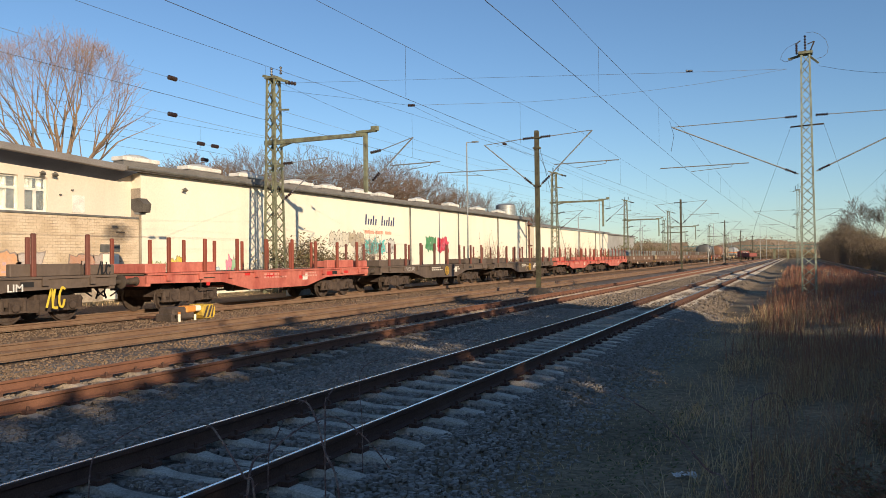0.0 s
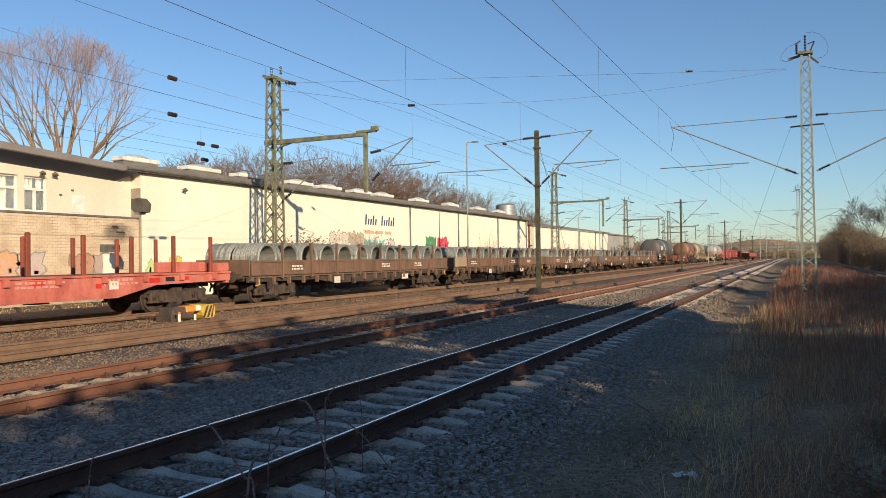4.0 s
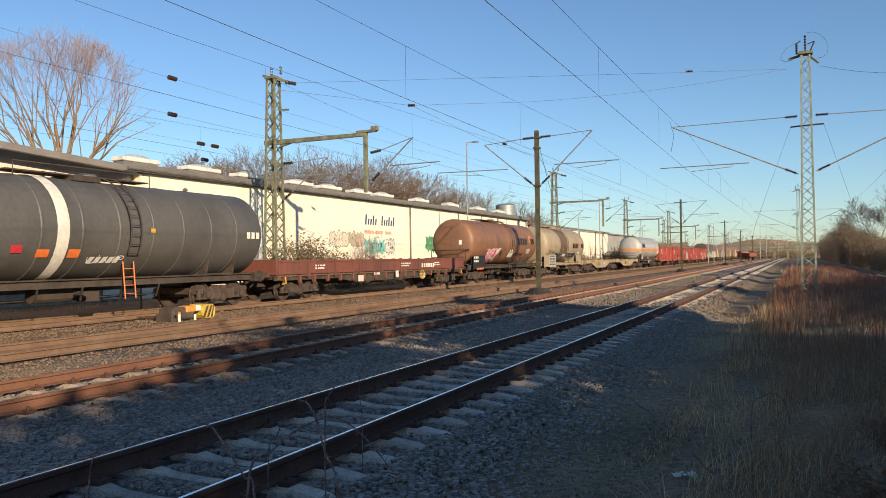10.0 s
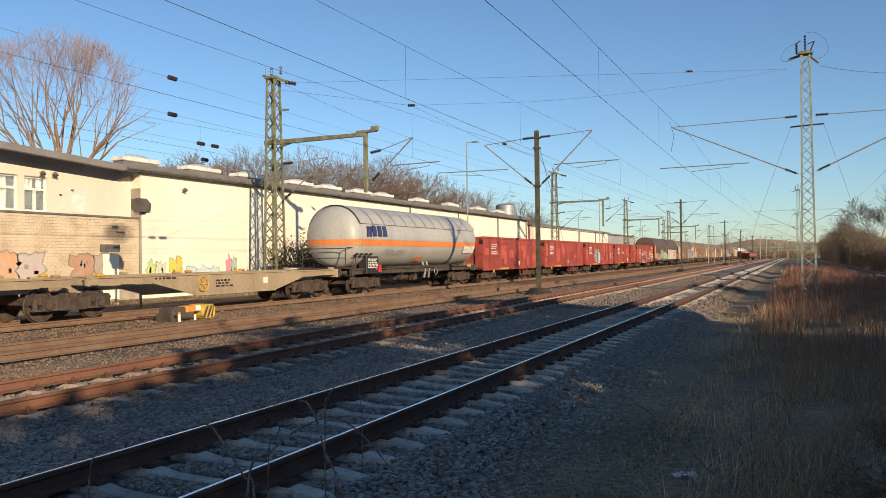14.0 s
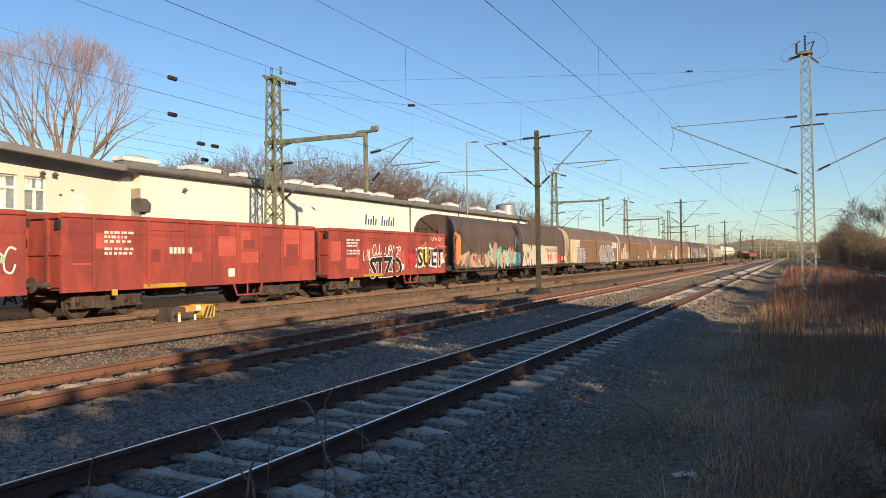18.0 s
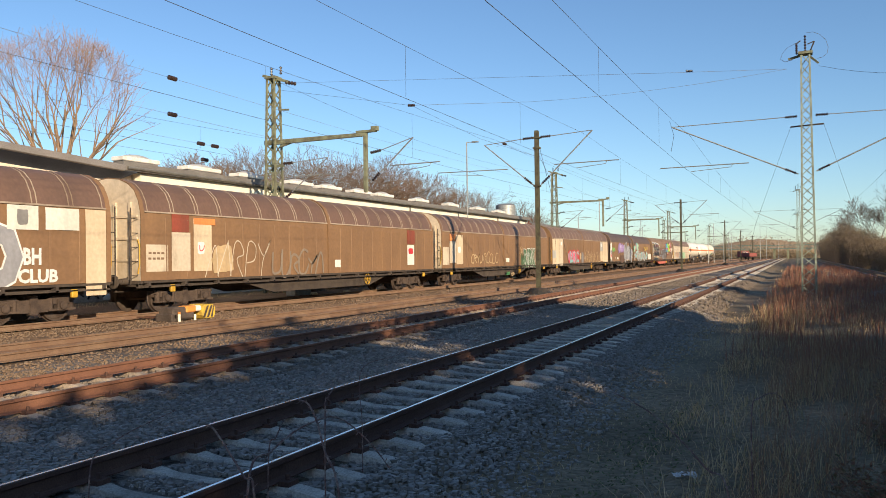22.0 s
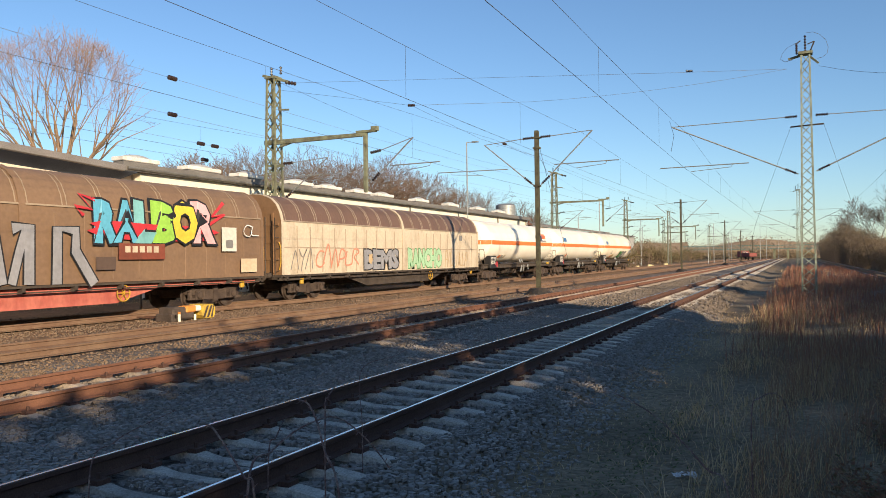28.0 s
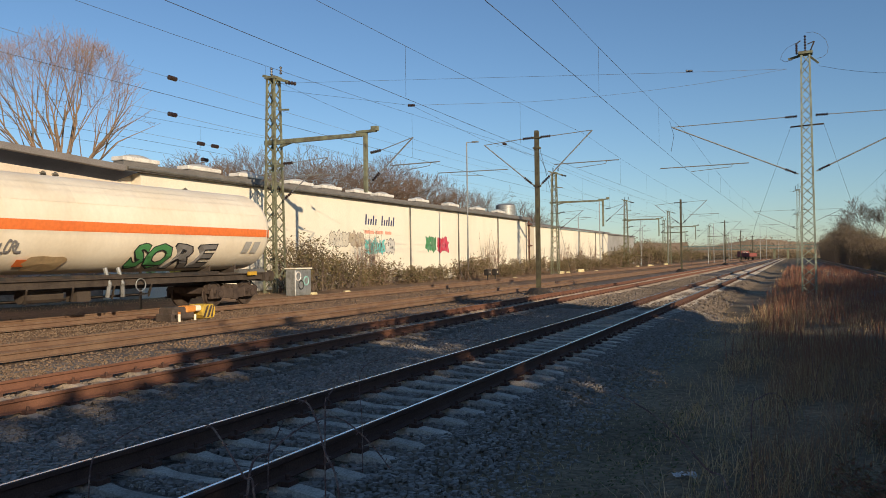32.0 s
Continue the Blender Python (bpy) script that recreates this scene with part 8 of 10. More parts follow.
scribble(TRAIN[26][0], 0.50, 1.14, 2.81, 0.89, 'tan', SIDES[26], 5, 0.018)
scribble(TRAIN[26][0], 3.16, 0.95, 3.59, 1.26, 'tan', SIDES[26], 3, 0.025)
scribble(TRAIN[26][0], 3.32, 1.10, 3.25, 1.00, 'tan', SIDES[26], 6, 0.018)
blob(TRAIN[26][0], -1.52, 1.40, 0.56, 0.62, 'tan', SIDES[26], 0.003, 0.2)
blob(TRAIN[26][0], -0.93, 1.11, 0.93, 1.00, 'grey', SIDES[26], 0.003, 0.3)
panel(TRAIN[26][0], 7.08, 2.28, 1.08, 0.92, TANK_GREY, SIDES[26], 'pale grey panel', 'placard')
panel(TRAIN[26][0], 7.11, 1.17, 1.04, 1.09, CREAM_PANEL, SIDES[26], 'cream panel', 'placard')
panel(TRAIN[26][0], 8.24, 1.10, 1.03, 2.12, CREAM_PANEL, SIDES[26], 'cream panel', 'placard')
panel(TRAIN[26][0], 9.31, 1.08, 1.23, 2.14, CREAM_PANEL, SIDES[26], 'cream panel', 'placard')
blob(TRAIN[26][0], 7.44, 2.69, 0.40, 0.35, 'white', SIDES[26], 0.012, 0.05)
panel(TRAIN[26][0], 0.25, 1.40, 0.38, 0.28, BOX_CREAM, SIDES[26], 'grey label', 'placard')
panel(TRAIN[27][0], -13.28, 1.10, 0.84, 2.11, WHITE_P, SIDES[27], 'white placard strip', 'placard')
panel(TRAIN[27][0], -12.79, 1.83, 0.28, 0.52, BLUE_INK, SIDES[27], 'blue label', 'placard')
blob(TRAIN[27][0], -12.83, 1.56, 0.35, 0.33, 'red', SIDES[27], 0.012, 0.05)
scribble(TRAIN[27][0], -13.29, 1.06, 0.65, 0.21, 'black', SIDES[27], 4, 0.02)
blob(TRAIN[27][0], -12.21, 2.23, 1.45, 0.39, 'green', SIDES[27], 0.003, 0.4)
scribble(TRAIN[27][0], -12.21, 2.28, 1.45, 0.35, 'lime', SIDES[27], 5, 0.04)
mural(TRAIN[27][0], -8.9, 2.2, 3.4, 0.9, ('violet', 'lilac', 'violet'), SIDES[27], 4, 'violet', 'lilac')
mural(TRAIN[27][0], -5.6, 1.1, 4.7, 1.75, ('silver', 'grey', 'silver'), SIDES[27], 6, 'white', 'white')
blob(TRAIN[27][0], -8.24, 0.95, 2.49, 0.86, 'brown', SIDES[27], 0.003, 0.4)
panel(TRAIN[27][0], -10.88, 1.42, 0.25, 0.18, WHITE_P, SIDES[27], 'label', 'placard')
panel(TRAIN[27][0], -10.13, 1.34, 0.90, 0.23, WHITE_P, SIDES[27], 'white label', 'placard')
mural(TRAIN[27][0], 0.4, 2.35, 3.0, 0.9, ('mint', 'rose', 'cyan'), SIDES[27], 4, 'grey', None)
mural(TRAIN[27][0], 0.6, 1.15, 9.2, 1.05, ('silver', 'cyan', 'silver', 'grey'), SIDES[27], 10, 'white', 'yellow')
scribble(TRAIN[27][0], 7.36, 2.28, 2.67, 0.53, 'yellow', SIDES[27], 3, 0.03)
panel(TRAIN[27][0], 10.47, 1.19, 2.28, 0.74, WHITE_P, SIDES[27], 'white placard', 'placard')
PIECE = [(-9.61, 3.63), (-9.05, 3.68), (-8.5, 3.62), (-7.95, 3.44), (-7.6, 3.24), (-7.7, 3.6), (-7.2, 3.64), (-6.7, 3.6), (-6.2, 3.5), (-5.79, 3.36), (-5.5, 3.53), (-5.0, 3.5), (-4.55, 3.37), (-4.24, 3.15), (-4.1, 2.96), (-3.63, 3.1),
         (-3.77, 2.35), (-4.16, 2.42), (-4.22, 1.95), (-4.4, 1.5), (-4.71, 1.12), (-9.01, 1.06), (-9.14, 1.92), (-8.82, 1.93), (-8.85, 2.57), (-9.33, 2.58)]
shape(TRAIN[28][0], PIECE, 'black', SIDES[28], "large black bubble lettering")
for k in range(27):
    a, b = -8.9 + (k % 9) * 0.52 + 0.16 * (k // 9), (3.05, 2.2, 1.4)[k // 9] + random.uniform(-0.15, 0.1)
    stroke(TRAIN[28][0], along([(a, b), (a + 0.12, b + 0.12), (a + 0.2, b + 0.14), (a + 0.34, b + 0.34)]), random.uniform(0.02, 0.045), 'crimson', SIDES[28])
stroke(TRAIN[28][0], along(PIECE[21:] + PIECE[:21]), 0.055, 'white', SIDES[28])
for line in (((-7.6, 3.24), (-7.45, 2.75), (-7.1, 2.62), (-7.05, 2.35), (-7.0, 2.1)), ((-5.79, 3.36), (-5.7, 2.72), (-5.5, 2.6), (-5.4, 2.3)), ((-4.85, 2.82), (-5.1, 2.8), (-5.25, 2.6), (-5.2, 2.4), (-4.9, 2.35))):
    stroke(TRAIN[28][0], along(list(line)), 0.045, 'white', SIDES[28])
for a in (-8.28, -6.62):
    blob(TRAIN[28][0], a, 2.3, 0.3, 0.52, 'white', SIDES[28], 0, 0.4)
    blob(TRAIN[28][0], a + 0.12, 2.32, 0.12, 0.2, 'yellow', SIDES[28], 0, 0.6)
for a, b, c in ((-9.45, 3.2, 'yellow'), (-7.4, 3.38, 'sky'), (-6.1, 3.36, 'sky'), (-5.2, 2.85, 'yellow'), (-9.55, 1.75, 'cyan'), (-5.55, 1.86, 'cyan'), (-6.75, 1.3, 'cyan'), (-4.15, 2.05, 'cyan')):
    blob(TRAIN[28][0], a, b, random.uniform(0.22, 0.36), random.uniform(0.1, 0.18), c, SIDES[28], 0, 0.8)
scribble(TRAIN[28][0], -4.3, 3.12, 0.62, 0.42, 'yellow', SIDES[28], 2, 0.022)
scribble(TRAIN[28][0], -9.75, 2.6, 0.3, 0.8, 'yellow', SIDES[28], 1, 0.022)
panel(TRAIN[28][0], -8.78, 1.43, 0.71, 0.25, CREAM_PANEL, SIDES[28], 'cream label', 'placard')
panel(TRAIN[28][0], -7.69, 1.41, 0.78, 0.26, CREAM_PANEL, SIDES[28], 'cream label', 'placard')
panel(TRAIN[28][0], -6.40, 1.38, 0.82, 0.28, CREAM_PANEL, SIDES[28], 'cream label', 'placard')
panel(TRAIN[28][0], -5.37, 1.36, 0.44, 0.29, CREAM_PANEL, SIDES[28], 'cream label', 'placard')
panel(TRAIN[28][0], -9.81, 2.08, 0.42, 0.57, CREAM_PANEL, SIDES[28], 'cream square with a dark roundel', 'placard')
blob(TRAIN[28][0], -9.72, 2.19, 0.22, 0.34, 'grey', SIDES[28], 0.012, 0.05)
stroke(TRAIN[28][0], [(-3.07, 2.6), (-2.65, 2.61), (-2.40, 2.29), (-2.40, 1.68), (-3.26, 1.69)], 0.2, 'black', SIDES[28])
stroke(TRAIN[28][0], [(-4.10, 1.7), (-3.49, 1.69)], 0.2, 'black', SIDES[28])
stroke(TRAIN[28][0], [(-2.16, 2.1), (-1.65, 2.11), (-1.32, 1.62), (-1.03, 1.09)], 0.2, 'black', SIDES[28])
stroke(TRAIN[28][0], [(-1.24, 2.64), (-0.90, 2.65), (-0.64, 1.12)], 0.2, 'black', SIDES[28])
stroke(TRAIN[28][0], [(-0.34, 2.61), (0.17, 2.68), (0.15, 1.1)], 0.2, 'black', SIDES[28])
stroke(TRAIN[28][0], [(-0.36, 1.12), (-0.13, 2.01), (0.09, 2.67)], 0.16000000000000003, 'black', SIDES[28])
stroke(TRAIN[28][0], [(1.01, 1.08), (1.04, 2.64), (1.64, 2.61), (1.63, 2.02), (2.28, 1.04)], 0.2, 'black', SIDES[28])
stroke(TRAIN[28][0], [(2.38, 1.67), (2.99, 1.67)], 0.18000000000000002, 'black', SIDES[28])
stroke(TRAIN[28][0], [(-3.07, 2.6), (-2.65, 2.61), (-2.40, 2.29), (-2.40, 1.68), (-3.26, 1.69)], 0.15, 'silver', SIDES[28])
stroke(TRAIN[28][0], [(-4.10, 1.7), (-3.49, 1.69)], 0.15, 'silver', SIDES[28])
stroke(TRAIN[28][0], [(-2.16, 2.1), (-1.65, 2.11), (-1.32, 1.62), (-1.03, 1.09)], 0.15, 'silver', SIDES[28])
stroke(TRAIN[28][0], [(-1.24, 2.64), (-0.90, 2.65), (-0.64, 1.12)], 0.15, 'silver', SIDES[28])
stroke(TRAIN[28][0], [(-0.34, 2.61), (0.17, 2.68), (0.15, 1.1)], 0.15, 'silver', SIDES[28])
stroke(TRAIN[28][0], [(-0.36, 1.12), (-0.13, 2.01), (0.09, 2.67)], 0.12, 'silver', SIDES[28])
stroke(TRAIN[28][0], [(1.01, 1.08), (1.04, 2.64), (1.64, 2.61), (1.63, 2.02), (2.28, 1.04)], 0.15, 'silver', SIDES[28])
stroke(TRAIN[28][0], [(2.38, 1.67), (2.99, 1.67)], 0.135, 'silver', SIDES[28])
blob(TRAIN[28][0], -2.81, 1.01, 0.33, 0.14, 'red', SIDES[28], 0.003, 0.3)
blob(TRAIN[28][0], -3.07, 2.56, 0.60, 0.20, 'pink', SIDES[28], 0.003, 0.3)
blob(TRAIN[28][0], -1.81, 2.54, 0.44, 0.20, 'pink', SIDES[28], 0.003, 0.3)
stroke(TRAIN[28][0], [(1.91, 3.06), (1.62, 3.32), (2.21, 3.25), (1.84, 3.69), (2.36, 3.54)], 0.06, 'red', SIDES[28])
stroke(TRAIN[28][0], [(7.19, 2.98), (8.00, 3.37), (7.29, 3.24), (8.11, 3.8)], 0.06, 'red', SIDES[28])
blob(TRAIN[28][0], 2.08, 2.35, 5.3, 0.55, 'red', SIDES[28], 0.003, 0.3)
letters(TRAIN[28][0], 'R', 2.28, 2.37, 1.10, 0.90, 'sky', 'black', SIDES[28], 0.0, 0.07, 0.045, 0.08)
letters(TRAIN[28][0], 'A', 2.97, 2.38, 1.12, 1.03, 'sky', 'black', SIDES[28], 0.0, 0.07, 0.045, 0.08)
letters(TRAIN[28][0], 'L', 3.81, 2.39, 1.14, 0.89, 'cyan', 'black', SIDES[28], 0.0, 0.07, 0.045, 0.08)
letters(TRAIN[28][0], 'B', 4.52, 2.40, 1.17, 1.07, 'lime', 'black', SIDES[28], 0.0, 0.07, 0.045, 0.08)
letters(TRAIN[28][0], 'O', 5.40, 2.42, 1.19, 1.18, 'yellow', 'black', SIDES[28], 0.0, 0.07, 0.045, 0.08)
letters(TRAIN[28][0], 'R', 6.37, 2.43, 1.23, 1.13, 'blush', 'black', SIDES[28], 0.0, 0.07, 0.045, 0.08)
panel(TRAIN[28][0], 3.15, 1.76, 1.9, 0.5, STAKE_RED, SIDES[28], 'faded red logo field', 'placard')
outline_bars(TRAIN[28][0], SIDES[28], 3.4, 1.98, 1.45, 0.2, BOX_CREAM, 5, 0)
panel(TRAIN[28][0], 7.80, 2.03, 0.80, 0.87, WHITE_P, SIDES[28], 'white placard with roundel', 'placard')
blob(TRAIN[28][0], 8.01, 2.14, 0.40, 0.31, 'grey', SIDES[28], 0.012, 0.05)
scribble(TRAIN[28][0], 8.96, 2.57, 0.90, 0.43, 'white', SIDES[28], 2, 0.02)
panel(TRAIN[28][0], 8.84, 1.25, 0.92, 0.51, CREAM_PANEL, SIDES[28], 'cream panel', 'placard')
panel(TRAIN[28][0], 2.31, 1.46, 0.73, 0.39, BOX_DARK, SIDES[28], 'dark label', 'placard')
letters(TRAIN[29][0], 'BEMS', -4.05, 1.26, 0.83, 3.52, 'silver', 'black', SIDES[29], 0.0, 0.06, 0.05, 0.14)
letters(TRAIN[29][0], 'RANCHO', 0.55, 1.26, 0.91, 4.33, 'mint', 'green', SIDES[29], 0.0, 0.06, 0.035, 0.1)
scribble(TRAIN[29][0], -8.25, 1.29, 3.64, 0.89, 'salmon', SIDES[29], 6, 0.04)
scribble(TRAIN[29][0], -10.07, 1.18, 1.61, 0.90, 'grey', SIDES[29], 3, 0.02)
blob(TRAIN[29][0], 7.48, 2.75, 0.45, 0.32, 'grey', SIDES[29], 0.006, 0.05)
scribble(TRAIN[29][0], 5.26, 1.15, 3.42, 1.00, 'tan', SIDES[29], 8, 0.03)
blob(TRAIN[29][0], -3.62, 1.47, 0.34, 0.46, 'tan', SIDES[29], 0.02, 0.3)
outline_bars(TRAIN[30][0], SIDES[30], 3.11, 3.05, 1.61, 0.36, BLUE_INK, 5, 0.1)
outline_bars(TRAIN[30][0], SIDES[30], 4.78, 3.16, 0.98, 0.40, ORANGE, 3, 0.1)
panel(TRAIN[30][0], 3.86, 2.97, 1.90, 0.07, BLUE_INK, SIDES[30], 'blue underline', 'placard')
panel(TRAIN[30][0], -4.49, 1.65, 0.32, 0.22, ORANGE, SIDES[30], 'red diamond label', 'placard')
panel(TRAIN[30][0], -4.14, 1.68, 0.47, 0.17, TANK_GREY, SIDES[30], 'grey label', 'placard')
panel(TRAIN[30][0], -3.57, 1.67, 0.40, 0.18, BOX_CREAM, SIDES[30], 'grey label', 'placard')
outline_bars(TRAIN[31][0], SIDES[31], -5.82, 3.04, 1.00, 0.37, spray('blue', SPRAY['blue']), 2, 0.2)
panel(TRAIN[31][0], -4.25, 1.69, 0.35, 0.24, ORANGE, SIDES[31], 'red diamond label', 'placard')
outline_bars(TRAIN[31][0], SIDES[31], 6.03, 2.00, 1.12, 0.29, TANK_GREY, 2, 0.2)
outline_bars(TRAIN[32][0], SIDES[32], -5.96, 3.00, 0.94, 0.33, spray('blue', SPRAY['blue']), 2, 0.2)
letters(TRAIN[32][0], 'SO', 1.37, 1.53, 0.70, 1.68, 'green', 'black', SIDES[32], 0.1, 0.04, 0.03, 0.06)
letters(TRAIN[32][0], 'RE', 3.11, 1.50, 0.74, 1.94, 'grey', 'black', SIDES[32], 0.1, 0.03, 0.03, 0.06)
panel(TRAIN[32][0], -2.52, 1.58, 0.41, 0.20, ORANGE, SIDES[32], 'faded red label', 'placard')
scribble(TRAIN[32][0], -3.23, 1.96, 0.68, 0.30, 'grey', SIDES[32], 4, 0.025)
outline_bars(TRAIN[32][0], SIDES[32], 6.55, 1.99, 1.01, 0.41, TANK_GREY, 2, 0.2)
scribble(TRAIN[32][0], -8.43, 1.59, 1.16, 0.34, 'black', SIDES[32], 3, 0.03)
blob(TRAIN[32][0], -2.25, 1.46, 1.26, 0.40, 'tan', SIDES[32], 0.002, 0.2)




# ---- trees and bushes ----
BARK = mat("bark_grey_brown", (0.17, 0.13, 0.095), 0.95, 0, (0.1, 0.08, 0.06), 3, fine=20, bump=0.6)
BARK_WARM = mat("bark_warm", (0.27, 0.18, 0.11), 0.95, 0, (0.17, 0.12, 0.08), 3, fine=20, bump=0.6)
TWIG_RED = island_mat("twigs_red_brown", [(0.24, 0.165, 0.125), (0.30, 0.20, 0.145), (0.2, 0.145, 0.115)])
TWIG_GREY = island_mat("twigs_grey_brown", [(0.14, 0.105, 0.08), (0.18, 0.13, 0.1), (0.1, 0.08, 0.065)])
TWIG_RUST = island_mat("twigs_rust", [(0.16, 0.105, 0.07), (0.21, 0.135, 0.085), (0.13, 0.09, 0.065)])
LEAF_DARK = island_mat("leaves_dark_evergreen", [(0.035, 0.045, 0.02), (0.06, 0.07, 0.03), (0.09, 0.075, 0.04)])
LEAF_HEDGE = island_mat("hedge_brown_leaves", [(0.18, 0.13, 0.08), (0.21, 0.15, 0.092), (0.15, 0.118, 0.066), (0.23, 0.17, 0.105)])
LEAF_BRAMBLE = island_mat("bramble_leaves", [(0.17, 0.08, 0.05), (0.26, 0.115, 0.065), (0.11, 0.11, 0.045), (0.3, 0.17, 0.095)])
LEAF_BUSH = island_mat("bush_dry_leaves", [(0.13, 0.11, 0.05), (0.2, 0.14, 0.07), (0.09, 0.09, 0.035), (0.24, 0.17, 0.09)])
REEDS = island_mat("dry_stems_red", [(0.25, 0.1, 0.066), (0.29, 0.115, 0.072), (0.16, 0.08, 0.058), (0.25, 0.15, 0.1)])
REEDS_DARK = island_mat("dry_stems_dark", [(0.27, 0.14, 0.085), (0.33, 0.2, 0.12), (0.2, 0.11, 0.07), (0.4, 0.28, 0.16)])
GRASS_TALL = island_mat("tall_dry_grass", [(0.3, 0.205, 0.12), (0.23, 0.15, 0.09), (0.36, 0.25, 0.15), (0.18, 0.12, 0.075)])
GRASS_MAT = island_mat("dry_grass", [(0.62, 0.43, 0.23), (0.5, 0.34, 0.18), (0.34, 0.25, 0.12), (0.68, 0.5, 0.29), (0.27, 0.22, 0.1)])


def grow(trunk, crown, p, d, length, r, level, rnd, up=0.12, depth=5, fan=0.55, kids=3, thin=0.016, drop=0, dome=None):
    """A limb that bends, tapers and forks until it ends in twigs."""
    steps = 3 if level < 3 else 2
    pts = [p.copy()]
    q = p.copy()
    dd = d.copy()
    for _ in range(steps):
        dd = (dd + Vector((rnd.gauss(0, 0.1), rnd.gauss(0, 0.1), rnd.gauss(0, 0.06) + up * 0.3))).normalized()
        q = q + dd * length / steps
        pts.append(q.copy())
        if dome and q.z > dome[0] and (math.hypot(q.x, q.y) / dome[1]) ** 2 + ((q.z - dome[0]) / dome[2]) ** 2 > rnd.uniform(0.8, 1.12):
            target = trunk if level < 2 else crown
            target.tube(pts, r, 6 if level < 2 else 3, False, thin)
            return
    r1 = max(r * 0.62, thin)
    target = trunk if level < 2 else crown
    target.tube(pts, r, 6 if level < 2 else 3, False, r1)
    if level >= depth:
        return
    for k in range(kids if level else kids + 1):
        t = 0.45 + 0.55 * (k + rnd.random()) / kids if level else 0.5 + 0.5 * rnd.random()
        base = pts[0].lerp(pts[-1], min(1, t)) if k else pts[-1]
        side = dd.orthogonal().normalized()
        side.rotate(Euler((0, 0, 0)))
        w = dd.cross(side)
        a = rnd.uniform(0, 2 * math.pi)
        spread = fan * rnd.uniform(0.6, 1.25)
        nd = (dd * math.cos(spread) + (side * math.cos(a) + w * math.sin(a)) * math.sin(spread) + Vector((0, 0, up))).normalized()
        grow(trunk, crown, base, nd, length * (rnd.uniform(drop * 0.85, drop * 1.15) if drop and level == 0 else rnd.uniform(0.62, 0.85)), r1 * rnd.uniform(0.6, 0.85), level + 1, rnd, up, depth, fan, kids, thin, drop, dome)


def bare_tree(x, y, h, seed, label, bark=None, twig=None, stems=1, fan=0.5, depth=5, kids=3, lean=0.25, girth=1.0, up=0.12, thin=0.016, first=0, drop=0, dome=None, bole=0):
    rnd = random.Random(seed)
    tr = thing("tree", label, "tree", "bare trees", at=(x, y, level(x) - 0.15))
    trunk, crown = Mesh(), Mesh()
    if bole:
        trunk.tube([(0, 0, 0), (0.1, 0, bole * 0.5), (0, 0, bole + 0.3)], 0.62, 10, True, 0.5)
    first = h * (first or (0.3 if stems == 1 else 0.34))
    for k in range(stems):
        a = 2 * math.pi * (k + rnd.random() * 0.5) / stems
        tilt = lean * rnd.uniform(0.05 if bole else 0.4, 1.1) if stems > 1 else 0.04
        d = Vector((math.cos(a) * tilt, math.sin(a) * tilt, 1)).normalized()
        grow(trunk, crown, Vector((math.cos(a) * 0.25, math.sin(a) * 0.25, bole)) if stems > 1 else Vector(), d, first, h * 0.014 * girth, 0, rnd, up, depth, fan, kids, thin, drop, dome)
    k = 1.0 if dome else h / max(p[2] for p in crown.v)
    for m in (trunk, crown):
        m.v = [(p[0] * k, p[1] * k, p[2] * k) for p in m.v]
    part("trunk", trunk, bark or BARK, tr, "trunk and main limbs")
    tagged(part("crown", crown, twig or TWIG_GREY, tr), "leafless crown of fine twigs", kind="stuff")
    return tr


# the broad tree behind the hall, and the wood further back
bare_tree(-54, 43.6, 21.0, 4, "broad many-stemmed leafless tree with reddish twigs", BARK_WARM, TWIG_RED, 15, 0.42, 6, 3, 0.7, 0.36, 0.09, 0.009, 0.3, 0.62, (12.8, 7.5, 7.6), 7.5)
for i, (y, h, tw) in enumerate(((65, 13.2, 0), (70.5, 14.6, 0), (75.5, 13.8, 0), (84, 15.6, 0), (91, 16.4, 0), (98, 16.6, 1), (105, 17.0, 1), (112, 16.2, 1), (120, 15.8, 1), (130, 15.2, 1), (141, 15, 1), (152, 14.8, 0), (166, 14, 0), (184, 13.4, 0))):
    bare_tree(-58 - (i % 3) * 2.5, y + (i % 3) * 1.5, h * (1.1 + 0.03 * (i % 3)), 20 + i, "leafless tree behind the hall" + (" with rusty brown twigs" if tw else ""), BARK, TWIG_RUST if tw else TWIG_GREY, 3 + tw, 0.55, 5 + (y < 95), 3, 0.36, 1.0, 0.06, 0.022)
bare_tree(-62, 57.5, 13.2, 62, "small leafless tree behind the hall", BARK, TWIG_GREY, 4, 0.5, 5, 3, 0.4, 0.8, 0.05)
bare_tree(13.6, 140, 12.6, 71, "leafless tree above the bushes", BARK, TWIG_GREY, 2, 0.55, 6, 3, 0.3, 1.1, 0.04, 0.02)
bare_tree(9.6, 168, 10.8, 73, "leafless tree above the bushes", BARK, TWIG_GREY, 3, 0.5, 5, 3, 0.3)


def leaf(m, p, size, rnd):
    """One small folded leaf or leaf clump of two triangles."""
    u = Vector((rnd.gauss(0, 1), rnd.gauss(0, 1), rnd.gauss(0, 0.6))).normalized()
    v = u.orthogonal().normalized()
    v.rotate(Euler((rnd.uniform(0, 3), rnd.uniform(0, 3), 0)))
    a = p + u * size
    m.add([tuple(p - v * size * 0.4), tuple(a), tuple(p + v * size * 0.4), tuple(p - u * size * 0.7)], [(0, 1, 2), (0, 2, 3)])


